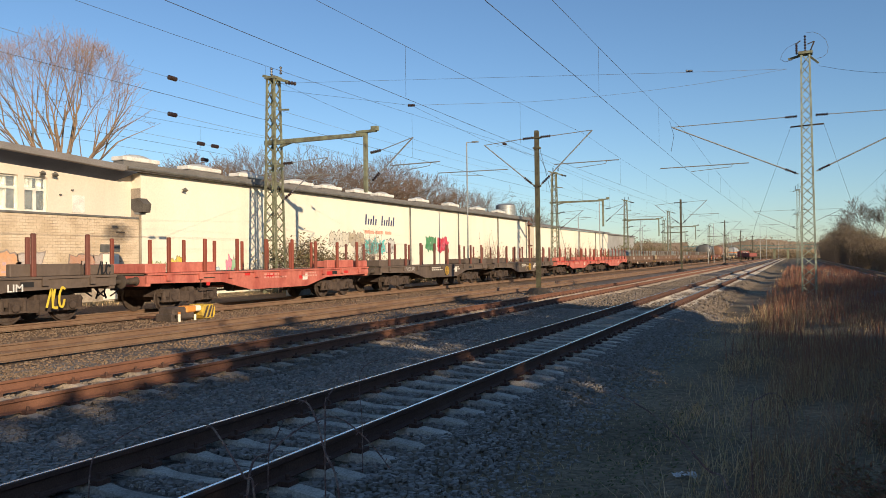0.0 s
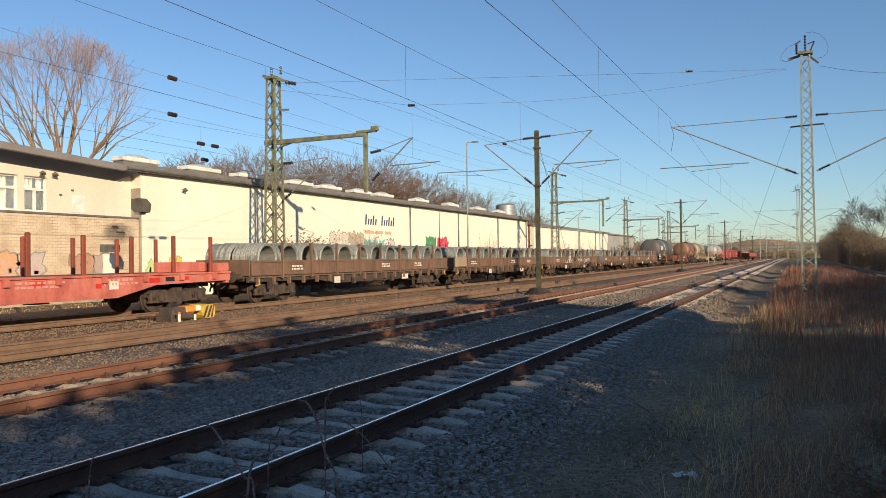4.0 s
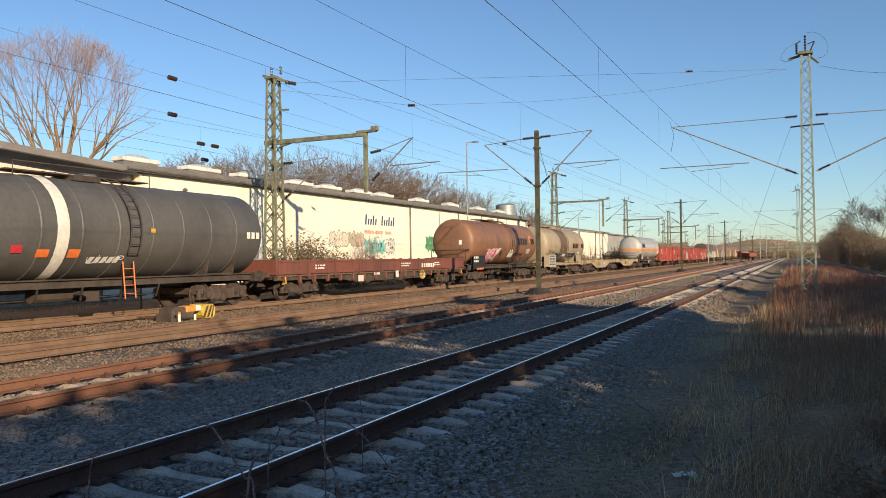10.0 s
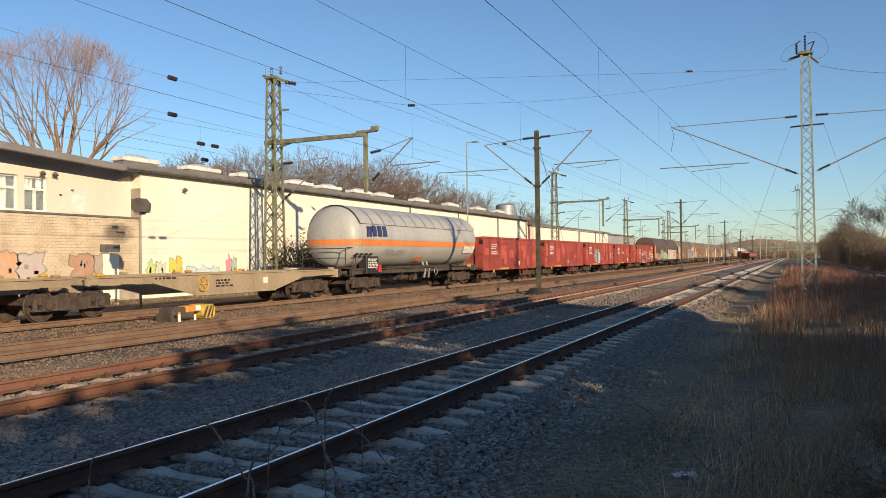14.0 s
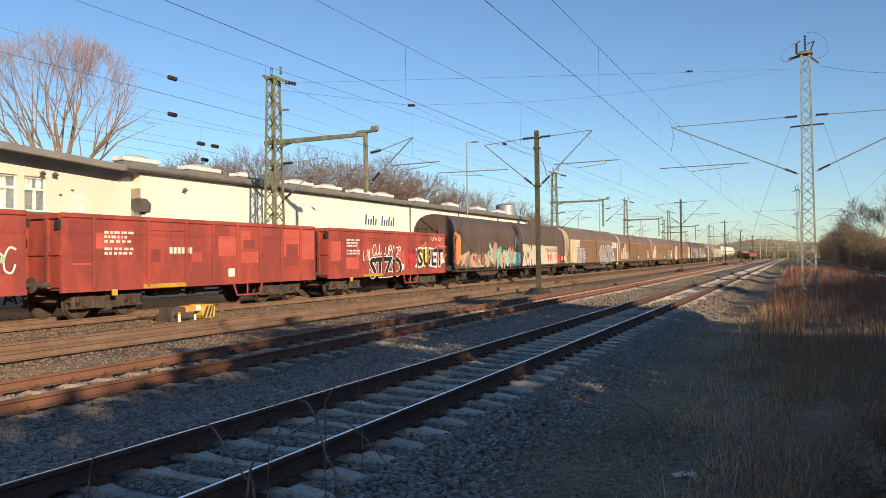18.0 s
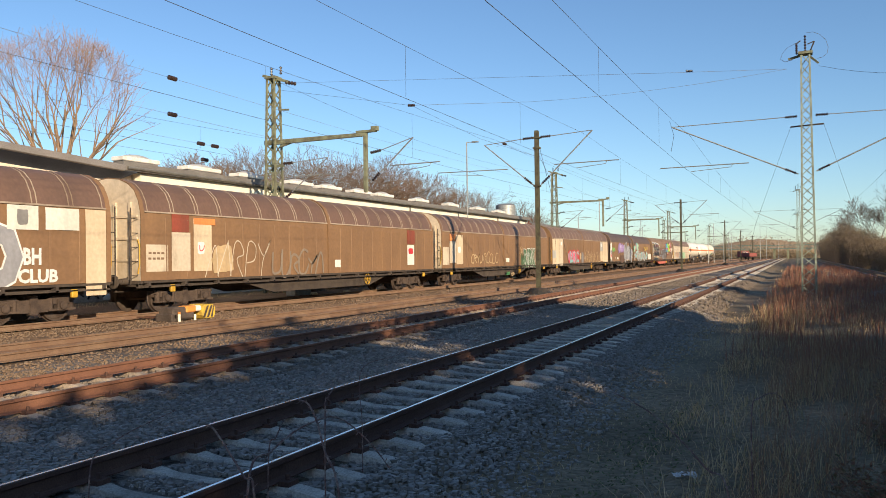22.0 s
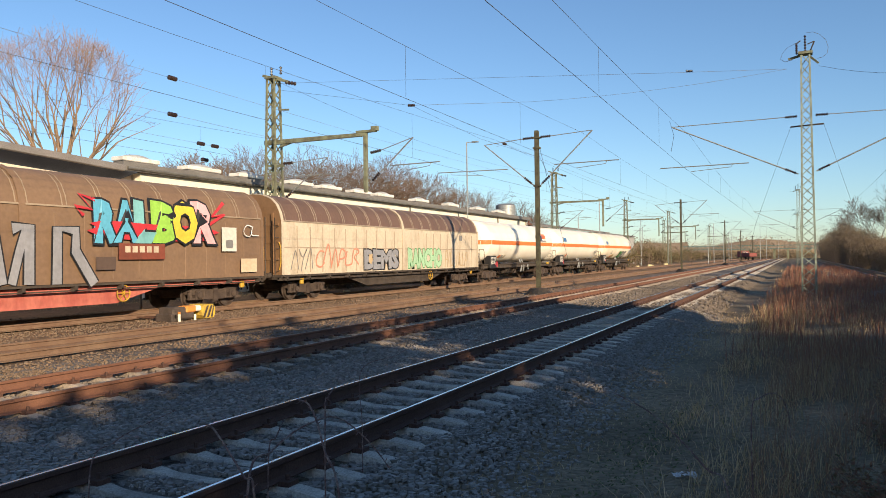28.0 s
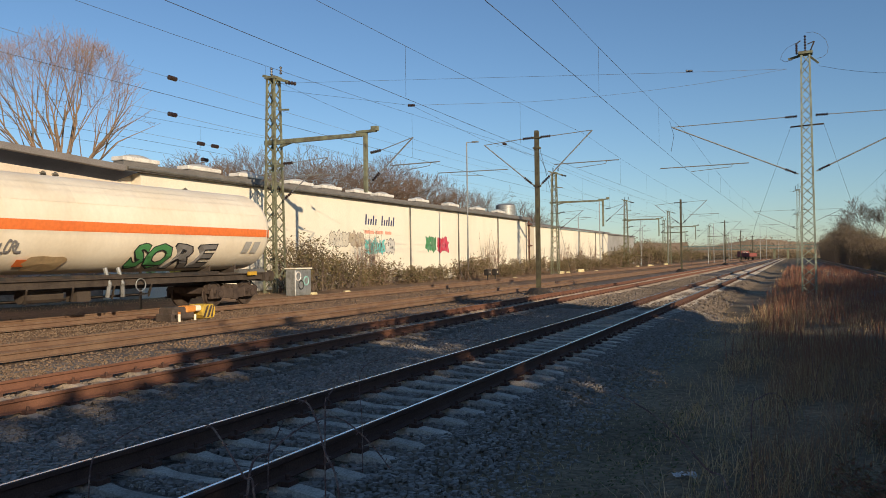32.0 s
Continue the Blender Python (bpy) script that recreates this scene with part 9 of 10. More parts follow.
def bush(x, y, w, d, h, seed, label, leaf_mat, twig_mat, leaves=900, size=0.09, twigs=60, category="bush", name="bush", group="bushes"):
    """Arching stems from the ground with small leaves, uneven in outline."""
    rnd = random.Random(seed)
    b = thing(name, label, category, group, at=(x, y, level(x) - 0.08))
    st, lf = Mesh(), Mesh()
    for k in range(twigs):
        bx, by = rnd.uniform(-w, w) * 0.6, rnd.uniform(-d, d) * 0.6
        top = Vector((bx + rnd.gauss(0, w * 0.35), by + rnd.gauss(0, d * 0.35), h * rnd.uniform(0.45, 1.0)))
        base = Vector((bx, by, 0))
        mid = base.lerp(top, 0.55) + Vector((rnd.gauss(0, 0.15), rnd.gauss(0, 0.15), h * 0.1))
        st.tube([base, mid, top], min(0.012 * h, 0.02) + 0.002 * h * rnd.random(), 3, False, 0.004 * min(1, h))
        for j in range(3):
            q = mid.lerp(top, rnd.random())
            st.tube([q, q + Vector((rnd.gauss(0, 0.3), rnd.gauss(0, 0.3), rnd.uniform(0.05, 0.4))) * min(1, h * 0.5)], min(0.008, 0.006 * h), 3, False, min(0.003, 0.003 * h))
        for j in range(int(leaves / twigs)):
            t = rnd.random() ** 0.7
            q = (base.lerp(mid, t * 2) if t < 0.5 else mid.lerp(top, t * 2 - 1)) + Vector((rnd.gauss(0, 0.16), rnd.gauss(0, 0.16), rnd.gauss(0, 0.12))) * min(3.2, h * 0.6)
            q.z = max(q.z, 0.02)
            leaf(lf, q, size * rnd.uniform(0.5, 1.3), rnd)
    tagged(part("twig_mass", st, twig_mat, b), "thin bare stems", kind="stuff")
    tagged(part("foliage", lf, leaf_mat, b), "small dry leaves", kind="stuff")
    return b


# scrub along the hall
k = count(100)
bush(-25.2, 36.2, 1.4, 2.8, 3.2, 90, "tall scrubby bush with olive-brown leaves before the hall", LEAF_BUSH, TWIG_GREY, 5200, 0.1, 150)
bush(-25.6, 40.6, 1.2, 2.2, 2.4, 91, "scrubby bush with dry leaves before the hall", LEAF_BUSH, TWIG_GREY, 3000, 0.1, 100)
for i in range(24):
    y = 43.5 + i * 3.0 + random.uniform(-0.6, 0.6)
    h = random.choice((1.2, 1.5, 1.8, 1.3, 2.2)) * (1.0 if y < 75 else 1.15)
    bush(-25.4 + random.uniform(-0.7, 0.9), y, 1.2, 1.9, h, next(k), "low scrub with dry brown leaves along the wall", LEAF_BUSH, TWIG_RED, 1500, 0.11, 60)
for y in (46.5, 47.8, 70.5, 73.0, 87.5, 96.0, 99.0, 106, 113):
    bush(WALL_X + 1.0, y, 0.7, 1.0, random.uniform(3.2, 4.6), next(k), "slender leafless saplings before the wall", LEAF_BUSH, TWIG_RED, 160, 0.07, 26, name="sapling", group="saplings")
for i in range(22):
    y = 118 + i * 7 + random.uniform(-2, 2)
    bush(-27 + random.uniform(-4, 3) - i * 0.2, y, 2.2, 3.4, random.uniform(2.2, 5.0), next(k), "dry yellow-brown scrub beside the yard", LEAF_BUSH, TWIG_RED, 900, 0.22, 50)

# dark bushes beyond the side track
for i, (x, y, h) in enumerate(((9.8, 84, 3.0), (12.0, 92, 3.6), (10.0, 100, 4.2), (12.5, 106, 4.6), (10.4, 112, 4.8), (9.2, 120, 5.2), (12.2, 124, 5.2), (9.6, 132, 6.8), (9.0, 142, 7.8), (11.0, 148, 7.2), (8.8, 154, 8.6), (9.4, 164, 9.2),
                              (8.6, 176, 9.2), (9.8, 186, 9.8), (8.4, 198, 9.0), (9.0, 212, 9.4), (8.4, 228, 9.2), (9.0, 245, 9.4), (8.6, 264, 9.2))):
    bush(x, y, 2.2, 4.5, h * 0.84, next(k), "dense brown winter bushes beside the side track", LEAF_HEDGE, TWIG_GREY, 9000, 0.105, 240)

# the row of trees behind the camera's back that shades the near tracks
def shade_tree(x, y, h, w, seed, leaves, low=0.08, top=1.0):
    rnd = random.Random(seed)
    tr = thing("evergreen_tree", "dense dark evergreen tree on the embankment", "tree", "trees along the embankment", at=(x, y, level(x) - 0.1))
    tk = Mesh().tube([(0, 0, 0), (0.1, 0, h * 0.5), (0, 0.1, h * 0.95)], 0.24, 8, True, 0.03)
    lf = Mesh()
    for j in range(40):
        a, z = rnd.uniform(0, 2 * math.pi), h * rnd.uniform(low, 0.95)
        rr = w * (1.05 - (z / h) ** 5) * rnd.uniform(0.6, 1.1)
        e = Vector((math.cos(a) * rr, math.sin(a) * rr, z + 0.1 * h * rnd.uniform(-0.3, 0.6)))
        tk.tube([(0, 0, z * 0.9), e], 0.05, 4, False, 0.01)
        for q in range(int(leaves / 40 * (1 if z < 0.75 * h else top))):
            leaf(lf, Vector((0, 0, z * 0.9)).lerp(e, rnd.random() ** 0.5) + Vector((rnd.gauss(0, 0.4), rnd.gauss(0, 0.4), rnd.gauss(0, 0.4))), rnd.uniform(0.2, 0.42), rnd)
    part("trunk", tk, BARK, tr, "trunk and limbs")
    tagged(part("crown", lf, LEAF_DARK, tr), "dark evergreen foliage", kind="stuff")


for i, (x, y, h, w) in enumerate(((14, 9.5, 9.6, 3.2), (15.5, 4.5, 9.0, 3.4), (13.5, 2.5, 9.0, 3.4), (15.5, -0.5, 9.3, 3.4), (14, -4.0, 9.7, 3.4), (14, -7.5, 9.0, 3.4), (14, -10.5, 8.25, 3.4), (14, -14, 8.2, 3.4),
                                  (14, -18, 8.1, 3.6), (15, -23, 7.4, 3.4), (14, -28, 7.4, 3.4), (15, -34, 7.4, 3.4), (12, 33.0, 6.0, 2.2), (12, 49.0, 6.0, 2.4), (13, 62, 7.0, 2.2), (14, 78, 7.5, 2.6))):
    shade_tree(x, y + 3.2, h * 1.11, w, 300 + i, 4800 if i < 3 else 7000, (0.6, 0.3, 0.2)[i] if i < 3 else 0.08, 0.5 if 0 < i < 5 else 1.0)
for y, hh in ((14, 2.6), (17.5, 2.8), (21, 3.6), (24.5, 4.6), (28, 4.7), (31.5, 4.7), (35, 4.5), (38.5, 4.5), (42, 4.2), (45.5, 3.6)):
    bush(12.2, y + 1.6, 2.0, 2.4, hh * 1.11, next(k), "dense dark hedge on the embankment", LEAF_DARK, TWIG_GREY, 3600, 0.26, 60)
for y in (20.0, 22.2, 24.4, 26.6):
    bush(9.0, y, 1.3, 1.7, 4.0, next(k), "dense dark hedge beyond the side track", LEAF_DARK, TWIG_GREY, 3000, 0.2, 60)
for i in (0, 1, 2, 3, 4, 5, 6, 7, 8, 10):
    bush(10.6 + random.uniform(-0.6, 1.2), -28.4 + i * 3.8, 1.8, 2.6, random.uniform(4.8, 5.8), next(k), "dense dark hedge on the embankment", LEAF_DARK, TWIG_GREY, 3200, 0.24, 50)


# far woods at the end of the yard
def far_woods(name, label, x0, x1, y0, y1, h0, h1, n, seed, material):
    rnd = random.Random(seed)
    m = Mesh()
    for _ in range(n):
        x, y = rnd.uniform(x0, x1), rnd.uniform(y0, y1)
        top = h0 + (h1 - h0) * (0.5 + 0.7 * noise.noise((x * 0.035 + seed, y * 0.02, 0))) * rnd.uniform(0.9, 1.03)
        z = rnd.uniform(0, top)
        leaf(m, Vector((x, y, z)), rnd.uniform(0.25, 0.6), rnd)
    thing(name, label, "woods", kind="stuff", m=m, material=material)


FAR_BROWN = island_mat("far_woods_brown", [(0.22, 0.16, 0.115), (0.25, 0.185, 0.13), (0.21, 0.16, 0.11), (0.24, 0.18, 0.125)])
FAR_SCRUB = island_mat("far_scrub_ochre", [(0.21, 0.155, 0.09), (0.25, 0.185, 0.11), (0.2, 0.15, 0.09)])
far_woods("woods", "brown winter woods behind the yard", -150, 30, 370, 430, 6.5, 11, 16000, 5, FAR_BROWN)
far_woods("woods", "brown winter woods along the yard's far edge", -110, -42, 190, 360, 5, 8.5, 14000, 6, FAR_BROWN)
far_woods("scrub", "yellow-brown scrub at the end of the yard", -60, 8, 336, 366, 2, 4.2, 12000, 7, FAR_SCRUB)
far_woods("woods", "far woods on the horizon", -420, 320, 620, 700, 6, 10, 8000, 8, FAR_BROWN)



def wooded_rise(name, label, x0, x1, y, h0, h1, seed, material):
    """The massed lower storey of far woods: a long uneven bank."""
    n = int((x1 - x0) / 1.2)
    v, f = [], []
    for i in range(n + 1):
        x = x0 + (x1 - x0) * i / n
        top = h0 + (h1 - h0) * (0.5 + 0.7 * noise.noise((x * 0.035 + seed, y * 0.02, 0))) + 0.5 * noise.noise((x * 0.6, seed, 1))
        v += [(x, y - 5, -0.5), (x, y - 3 + noise.noise((x * 0.5, 2, seed)), top * 0.55), (x, y, top), (x, y + 5, -0.5)]
        if i:
            k = 4 * i
            f += [(k - 4 + j, k + j, k + 1 + j, k - 3 + j) for j in range(3)]
    thing(name, label, "woods", kind="stuff", m=Mesh().add(v, f), material=material)


FAR_BANK = mat("far_woods_mass", (0.27, 0.2, 0.145), 0.95, 0, (0.19, 0.145, 0.10), 0.25, 0.35, 0.65, fine=1.5, grain=0.35, bump=0.8)
wooded_rise("woods", "dense brown understorey of the winter woods", -150, 30, 400, 5.5, 9.5, 5, FAR_BANK)
wooded_rise("woods", "dense brown understorey beside the yard", -160, -44, 362, 4.5, 8, 6, FAR_BANK)
wooded_rise("woods", "dense brown understorey of the far woods", -420, 320, 660, 5.5, 9, 8, FAR_BANK)


# ---- ballast stones ----
def stone(m, x, y, z, s, rnd):
    v = []
    rx, ry, rz = (rnd.uniform(0.7, 1.3) * s for _ in range(3))
    a = rnd.uniform(0, math.pi)
    c, sn = math.cos(a), math.sin(a)
    for sx, sy, sz in ((-1, -1, -1), (1, -1, -1), (1, 1, -1), (-1, 1, -1), (-1, -1, 1), (1, -1, 1), (1, 1, 1), (-1, 1, 1)):
        k = rnd.uniform(0.42, 1.0)
        px_, py_, pz_ = sx * rx * k, sy * ry * k, sz * rz * 0.8 * k
        v.append((x + px_ * c - py_ * sn, y + px_ * sn + py_ * c, z + pz_))
    m.add(v, [(0, 3, 2, 1), (4, 5, 6, 7), (0, 1, 5, 4), (1, 2, 6, 5), (2, 3, 7, 6), (3, 0, 4, 7)])


def near_sleeper(x, y, track, first, step):
    """True on a concrete sleeper of that track."""
    u = (y - first) % step
    return abs(x - track) < 1.22 and min(u, step - u) < 0.13


def ballast(name, label, x0, x1, y0, y1, n, size, cols, seed, avoid=()):
    rnd = random.Random(seed)
    m = Mesh()
    for _ in range(n):
        t = rnd.random() ** 1.7
        x, y = rnd.uniform(x0, x1), y0 + (y1 - y0) * t
        if any(near_sleeper(x, y, *a) for a in avoid):
            continue
        if any(min(abs(x - a - GAUGE), abs(x - a + GAUGE)) < 0.09 for a in (T1, T2, T3, T4)):
            continue
        if x > -2.75 and rnd.random() < (x + 2.75) / 0.75 - 0.3 * noise.noise((y * 0.9, 4, 0)):
            continue
        s = size * rnd.uniform(0.6, 1.25)
        z = rough_level(x, y) + s * rnd.uniform(0.0, 0.55)
        for a, _, _ in avoid:
            if abs(x - a) < 0.66:
                z += 0.006
            elif abs(x - a) < 2.0:
                z += 0.02
        stone(m, x, y, z, s, rnd)
    thing(name, label, "ballast", kind="stuff", m=m, material=island_mat("ballast_" + name, cols))


GREYS = [(0.226, 0.202, 0.181), (0.297, 0.267, 0.235), (0.249, 0.223, 0.197), (0.368, 0.335, 0.297), (0.196, 0.172, 0.152), (0.297, 0.249, 0.202)]
WARMS = [(0.17, 0.14, 0.115), (0.22, 0.18, 0.145), (0.19, 0.155, 0.125), (0.15, 0.125, 0.1), (0.21, 0.165, 0.12)]
BROWNS = [(0.17, 0.115, 0.075), (0.22, 0.15, 0.10), (0.15, 0.105, 0.07), (0.24, 0.18, 0.125)]
MIXED = [(0.180, 0.150, 0.126), (0.240, 0.192, 0.150), (0.168, 0.144, 0.126), (0.228, 0.204, 0.180), (0.216, 0.156, 0.108)]
ballast("ballast_stones", "loose grey ballast stones round the near tracks", -8.3, -1.9, 2.5, 28, 66000, 0.026, GREYS, 1, ((T1, SLEEPER_Y, STEP_1),))
ballast("ballast_stones", "loose grey-brown ballast stones between the tracks", -11.4, -8.0, 6, 40, 16000, 0.032, MIXED, 2, ((T2, SLEEPER_2, STEP_2),))
ballast("ballast_stones", "loose grey ballast stones along the line", -8.3, -2.4, 28, 75, 14000, 0.045, WARMS, 3, ((T1, SLEEPER_Y, STEP_1),))
ballast("ballast_stones", "loose grey ballast stones beside the near track", -8.3, -1.9, 2.5, -9, 9000, 0.034, GREYS, 9, ((T1, SLEEPER_Y, STEP_1),))
ballast("yard_stones", "brown dirty stones of the yard tracks", -23.2, -11.6, 8, 50, 34000, 0.022, BROWNS, 4)


# ---- grass, stems and brambles ----
def blades(name, label, category, x0, x1, y0, y1, n, h0, h1, width, material, seed, bend=0.35, keep=None, near=1.6):
    rnd = random.Random(seed)
    v, f = [], []
    for _ in range(n):
        t = rnd.random() ** near
        x, y = rnd.uniform(x0, x1), y0 + (y1 - y0) * t
        if keep and not keep(x, y, rnd):
            continue
        h = rnd.uniform(h0, h1) * (0.75 + 0.5 * noise.noise((x * 0.8, y * 0.5, seed)))
        a = rnd.uniform(0, 2 * math.pi)
        w = width * rnd.uniform(0.6, 1.3) * (1 + y / 40)
        c, s = math.cos(a) * w, math.sin(a) * w
        lx, ly = rnd.gauss(0, bend) * h, rnd.gauss(0, bend) * h
        z = rough_level(x, y) - 0.02
        i = len(v)
        v += [(x - c, y - s, z), (x + c, y + s, z), (x + lx * 0.35 + c * 0.8, y + ly * 0.35 + s * 0.8, z + h * 0.6), (x + lx * 0.35 - c * 0.8, y + ly * 0.35 - s * 0.8, z + h * 0.6), (x + lx, y + ly, z + h)]
        f += [(i, i + 1, i + 2, i + 3), (i + 3, i + 2, i + 4)]
    thing(name, label, category, kind="stuff", m=Mesh().add(v, f), material=material)


def stand(x, y, rnd):
    """Thick growth with ragged gaps."""
    return verge(x - 0.3, y, rnd) and noise.noise((x * 0.7, y * 0.3, 17)) + 0.5 * noise.noise((x * 2.2, y * 1.1, 23)) > rnd.gauss(-0.2, 0.15)


def verge(x, y, rnd):
    edge = -1.3 + 0.5 * noise.noise((y * 0.35, 2, 0)) + (0.35 if y < 9 else 0)
    return x > edge + rnd.gauss(0, 0.25)


def tufts(x, y, rnd):
    """Growth in uneven clumps with bare ground between."""
    return verge(x, y, rnd) and noise.noise((x * 0.9, y * 0.45, 7)) + 0.6 * noise.noise((x * 2.6, y * 1.4, 3)) > rnd.gauss(-0.05, 0.16)


def straw(x, y, rnd):
    """Pale grass between the path and the brambles."""
    return tufts(x, y, rnd) and (y > 11 or x < 0.75 + 0.5 * noise.noise((x, y * 0.6, 2)) + rnd.gauss(0, 0.35) or rnd.random() < 0.2)


blades("grass", "dry straw-coloured grass on the verge", "grass", -1.9, 4.6, 2.5, 34, 52000, 0.08, 0.4, 0.0032, GRASS_MAT, 1, 0.45, straw)
blades("grass", "dry straw-coloured grass along the line", "grass", -1.8, 4.6, 24, 120, 9000, 0.08, 0.28, 0.005, GRASS_MAT, 2, 0.35, tufts)
blades("grass", "dry straw-coloured grass round the standing place", "grass", -1.9, 9.0, -12, 2.6, 9000, 0.06, 0.25, 0.0036, GRASS_MAT, 11, 0.45, tufts, 1.0)
blades("dry_stems", "tall red-brown dry stems on the verge", "weeds", -0.4, 5.0, 5, 17, 11000, 0.35, 0.95, 0.0022, REEDS_DARK, 3, 0.2, tufts, 1.0)
blades("dry_stems", "dense stand of tall red-brown dry stems on the verge", "weeds", -1.2, 5.5, 15, 62, 13000, 0.4, 1.0, 0.0028, REEDS, 13, 0.16, stand, 1.25)
blades("grass", "tall pale dry grass among the stems", "grass", -1.2, 5.5, 13, 60, 17000, 0.2, 0.65, 0.003, GRASS_TALL, 14, 0.25, stand, 1.3)
blades("dry_stems", "tall red-brown dry stems round the mast", "weeds", -1.0, 5.0, 50, 120, 8000, 0.4, 0.95, 0.003, REEDS, 4, 0.12, tufts, 1.1)
blades("grass", "sparse dry weeds along the yard tracks", "weeds", -28, -25.2, 14, 130, 5000, 0.04, 0.16, 0.006, GRASS_MAT, 5, 0.4)
blades("grass", "sparse weeds on the path beside the ballast", "weeds", -2.7, -1.2, 3, 30, 5000, 0.03, 0.12, 0.004, GRASS_MAT, 6, 0.5)

# tangled brambles at the near edge of the verge
for i, (x, y, w, h) in enumerate(((1.0, 4.4, 0.7, 0.5), (0.35, 5.4, 0.6, 0.42), (1.6, 5.8, 0.8, 0.55), (0.9, 7.0, 0.7, 0.4), (0.55, 3.7, 0.5, 0.45), (2.0, 8.5, 0.8, 0.5), (-0.1, 3.9, 0.4, 0.3), (2.6, 5.2, 0.8, 0.6), (1.7, 7.4, 0.8, 0.55), (2.9, 7.2, 0.9, 0.65), (1.3, 9.4, 0.7, 0.45), (2.6, 10.2, 1.0, 0.6), (3.6, 9.0, 1.0, 0.7), (1.7, 11.6, 0.8, 0.45), (3.3, 12.0, 1.1, 0.6), (2.3, 13.8, 1.0, 0.5), (4.4, 14.0, 1.2, 0.7))):
    bush(x, y, w, w, h, 700 + i, "tangled dark bramble thicket with small withered leaves", LEAF_BRAMBLE, TWIG_RUST, 3000, 0.03, 130, "bramble thicket", "bramble_thicket", "bramble thickets")

BRAMBLE = mat("bramble_stem", (0.16, 0.085, 0.07), 0.7, 0, (0.3, 0.22, 0.18), 20, 0.45, 0.6, fine=80)


def bramble(points, r, seed, label="arching thorny bramble stem beside the track"):
    rnd = random.Random(seed)
    b = thing("bramble", label, "bramble", "brambles on the verge", at=points[0])
    o = Vector(points[0])
    pts = [Vector(q) - o for q in points]
    line = []
    for i in range(len(pts) - 1):
        p0, p1, p2, p3 = pts[max(i - 1, 0)], pts[i], pts[i + 1], pts[min(i + 2, len(pts) - 1)]
        for k in range(8):
            t = k / 8
            line.append(0.5 * ((2 * p1) + (p2 - p0) * t + (2 * p0 - 5 * p1 + 4 * p2 - p3) * t * t + (3 * p1 - p0 - 3 * p2 + p3) * t ** 3))
    line.append(pts[-1])
    part("stem", Mesh().tube(line, r, 5, True, r * 0.5), BRAMBLE, b, "thin reddish stem", True)
    th = Mesh()
    for i in range(1, len(line) - 1, 2):
        d = Vector((rnd.gauss(0, 1), rnd.gauss(0, 1), rnd.gauss(0, 1))).normalized()
        th.tube([line[i], line[i] + d * r * 4], r * 0.6, 3, False, 0.0004)
    tagged(part("thorns", th, BRAMBLE, b), "small thorns", kind="stuff")



bramble(((-1.603, 2.515, -0.46), (-1.623, 2.545, 0.143), (-1.633, 2.565, 0.746), (-1.736, 2.625, 0.903), (-1.822, 2.694, 1.008), (-1.882, 2.721, 1.069), (-1.948, 2.746, 1.077)), 0.0060, 0)
bramble(((-1.775, 2.215, -0.46), (-1.795, 2.245, 0.176), (-1.805, 2.265, 0.812), (-1.87, 2.289, 0.875), (-1.988, 2.345, 0.945), (-2.07, 2.361, 1.017), (-2.129, 2.389, 1.029)), 0.0060, 1)
bramble(((-1.858, 2.287, -0.46), (-1.878, 2.317, 0.195), (-1.888, 2.337, 0.85), (-1.996, 2.617, 0.881), (-2.028, 2.822, 0.917), (-1.993, 2.947, 0.945), (-1.978, 3.064, 0.941), (-1.906, 3.097, 0.903), (-1.811, 3.142, 0.801), (-1.741, 3.176, 0.695)), 0.0060, 2)
bramble(((-2.039, 2.644, -0.46), (-2.059, 2.674, 0.183), (-2.069, 2.694, 0.827), (-2.07, 2.747, 0.905), (-2.068, 2.803, 0.968)), 0.0045, 3)
bramble(((-2.903, 2.47, -0.46), (-2.923, 2.5, 0.139), (-2.933, 2.52, 0.739), (-2.999, 2.709, 0.806), (-3.003, 2.816, 0.838), (-2.977, 2.938, 0.871), (-2.945, 3.062, 0.902)), 0.0045, 4)
bramble(((-1.983, 2.998, -0.46), (-2.003, 3.028, 0.245), (-2.013, 3.048, 0.95), (-2.028, 3.095, 1.02), (-2.025, 3.151, 1.065)), 0.0045, 5)
bramble(((-0.203, 2.935, -0.46), (-0.223, 2.965, 0.166), (-0.233, 2.985, 0.791), (-0.317, 3.055, 0.871), (-0.426, 3.114, 0.966), (-0.542, 3.17, 1.046), (-0.697, 3.208, 1.11)), 0.0045, 6)
bramble(((-3.574, 6.013, -0.3), (-3.594, 6.043, 0.185), (-3.604, 6.063, 0.67), (-3.416, 6.367, 0.77), (-3.356, 6.724, 0.851), (-3.177, 7.136, 0.859), (-2.884, 7.49, 0.798)), 0.0045, 7)
bramble(((-0.189, 4.261, -0.46), (-0.209, 4.291, 0.183), (-0.219, 4.311, 0.827), (-0.186, 4.545, 0.892), (-0.103, 4.692, 0.894), (-0.049, 4.829, 0.771), (-0.037, 4.837, 0.577)), 0.0045, 8)


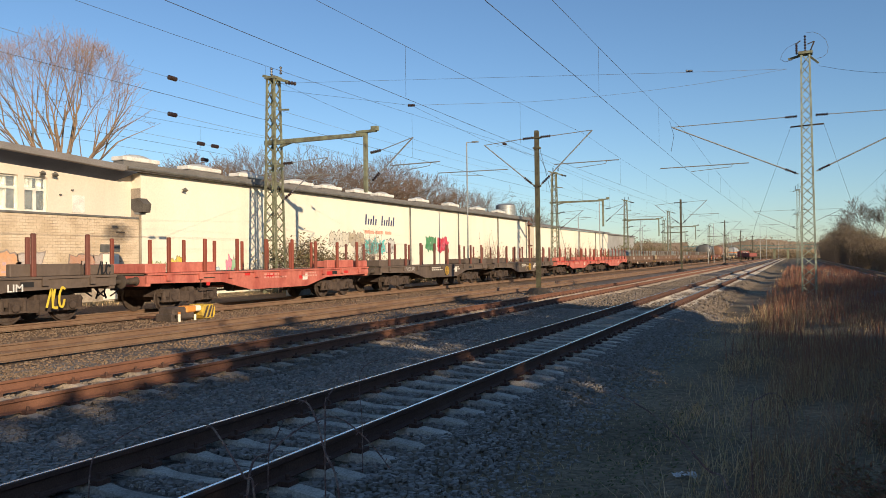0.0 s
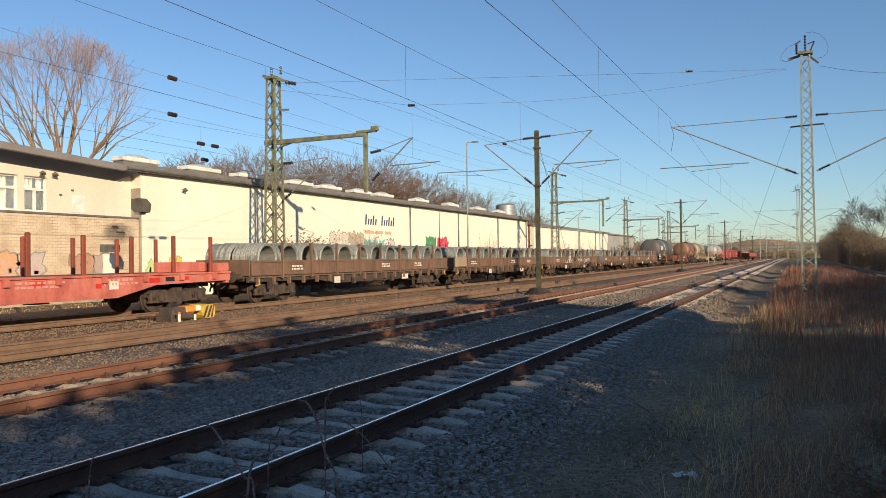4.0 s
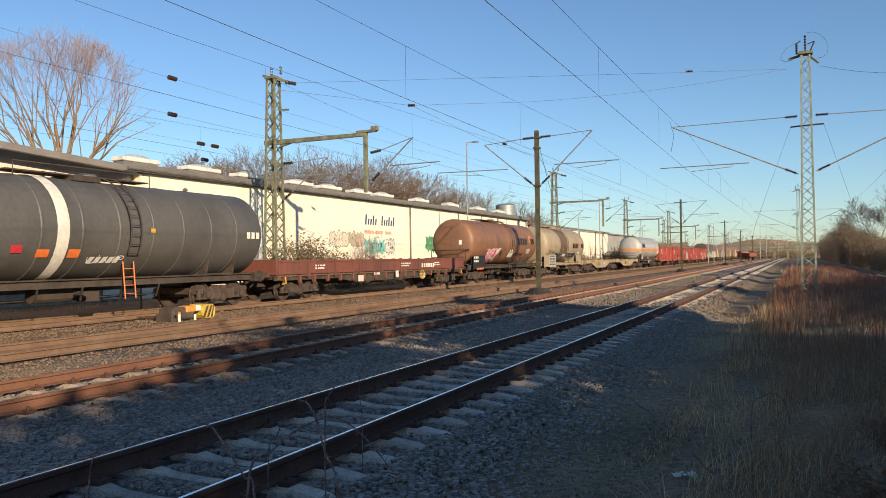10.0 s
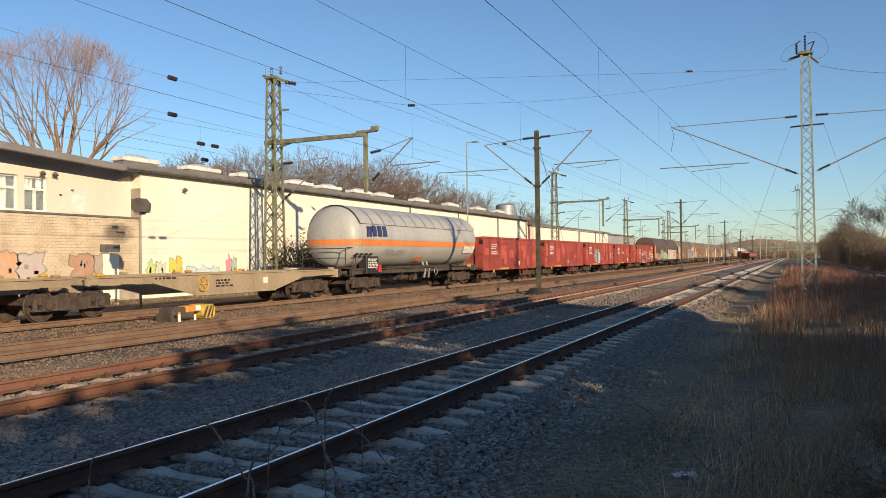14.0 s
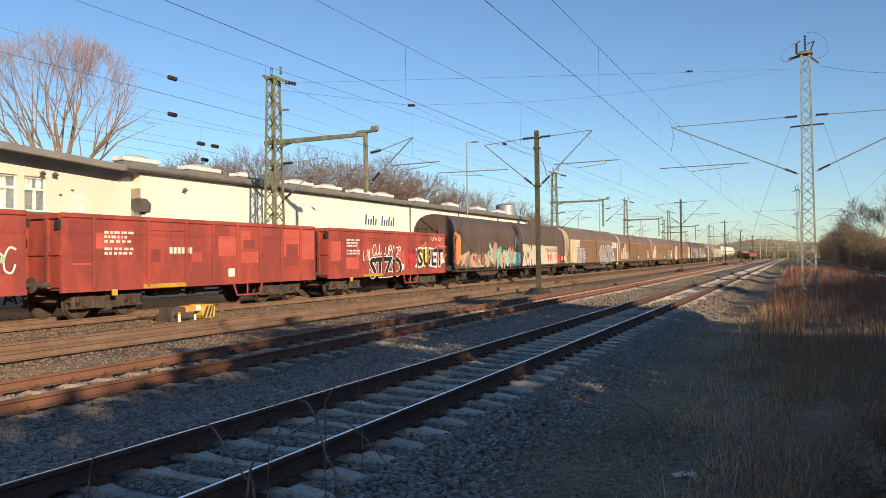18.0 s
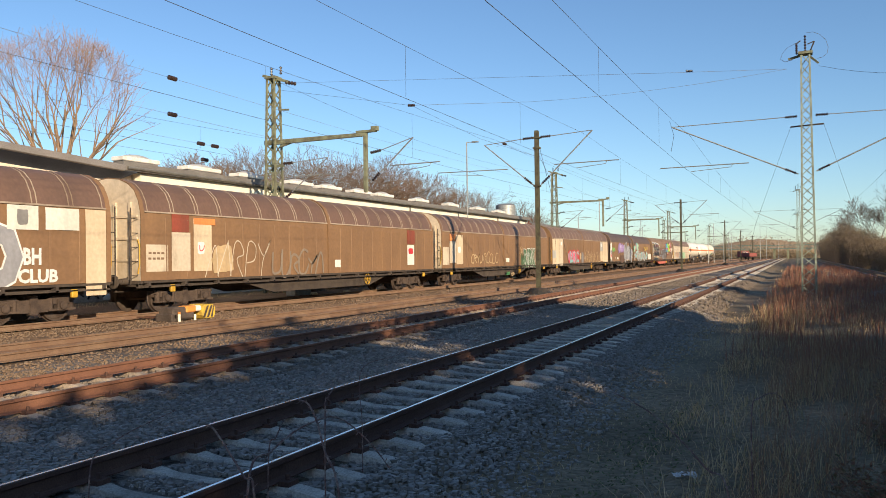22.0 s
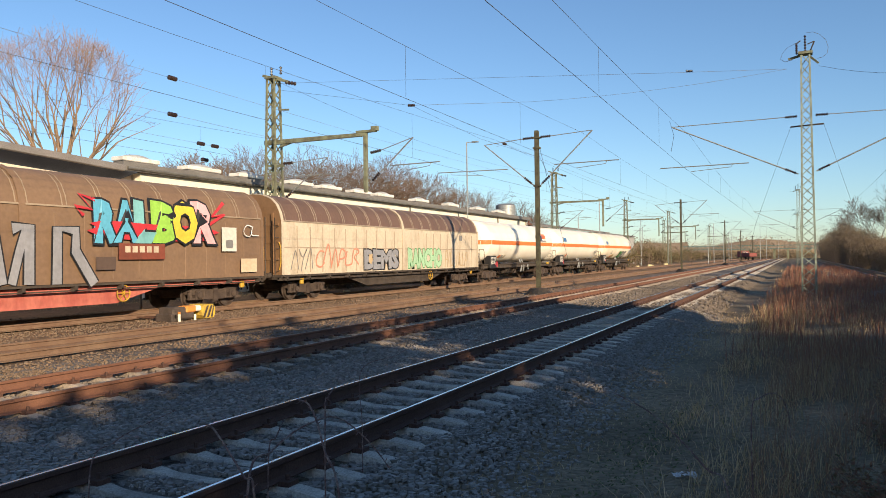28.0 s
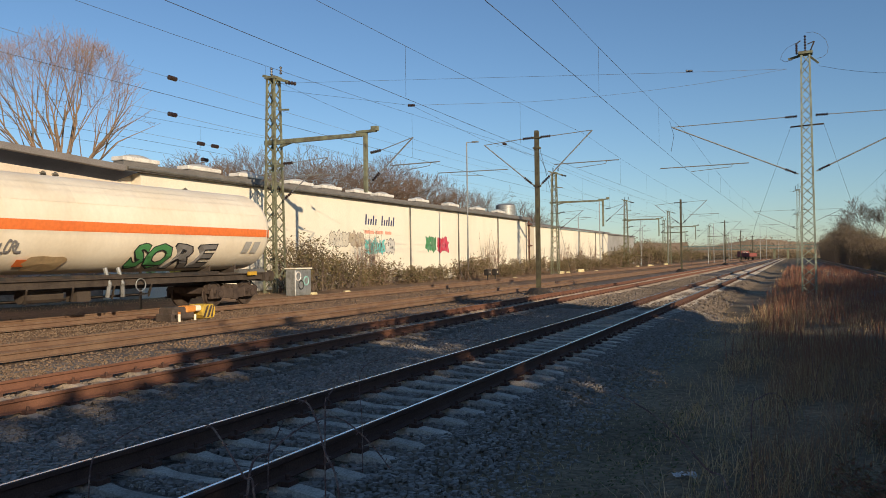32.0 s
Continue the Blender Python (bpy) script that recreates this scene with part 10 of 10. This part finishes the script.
# canes arching over the thickets
cane = random.Random(77)
for i in range(26):
    x, y = cane.uniform(0.1, 3.4), cane.uniform(3.6, 12.5)
    z0, a, reach, top = rough_level(x, y), cane.uniform(0, 2 * math.pi), cane.uniform(0.5, 1.3), cane.uniform(0.45, 1.0)
    bramble([(x + math.cos(a) * reach * t, y + math.sin(a) * reach * t, z0 - 0.03 + top * (4 * t * (1 - t)) ** 0.8 * (1 - 0.25 * t)) for t in (0, 0.12, 0.3, 0.5, 0.7, 0.88, 0.98)], cane.uniform(0.003, 0.0048), 40 + i, "arching bramble cane over the thicket")
moss = random.Random(5)
MOSS = island_mat("moss_green", [(0.10, 0.12, 0.04), (0.14, 0.15, 0.06), (0.08, 0.09, 0.035)])
mm = Mesh()
for i in range(900):
    x, y = moss.gauss(-1.55, 0.28), moss.gauss(8.4, 1.6)
    leaf(mm, Vector((x, y, rough_level(x, y) + 0.012)), moss.uniform(0.012, 0.03), moss)
thing("moss", "patch of green moss on the bare path", "moss", kind="stuff", m=mm, material=MOSS)

# litter on the verge
pr = random.Random(8)
PAPER = mat("crumpled_paper", (0.62, 0.6, 0.58), 0.8, 0, (0.4, 0.38, 0.36), 12)
lit = Mesh()
for k in range(9):
    c = Vector((pr.gauss(0, 0.06), pr.gauss(0, 0.04), pr.uniform(0.0, 0.03)))
    ring = [c + Vector((math.cos(a) * pr.uniform(0.015, 0.05), math.sin(a) * pr.uniform(0.015, 0.05), pr.uniform(-0.02, 0.03))) for a in [2 * math.pi * i / 6 for i in range(6)]]
    lit.add([tuple(c + Vector((0, 0, 0.02)))] + [tuple(q) for q in ring], [(0, i + 1, (i + 1) % 6 + 1) for i in range(6)])
thing("paper_scrap", "crumpled white paper lying on the verge", "litter", at=(-0.92, 7.42, rough_level(-0.92, 7.42) + 0.02), m=lit, material=PAPER)


def motions():
    """The train rolls past at an even speed."""
    for w, s in TRAIN:
        walk(w, [(t, pose(T4, s - SPEED * t, 0)) for t in (0, 8, 16, 24, 32)])
    for c, s, x, z, a, b in COILS:
        walk(c, [(t, pose(T4 + x, s - SPEED * t, z, a, 0, b)) for t in (0, 8, 16, 24, 32)])


motions()
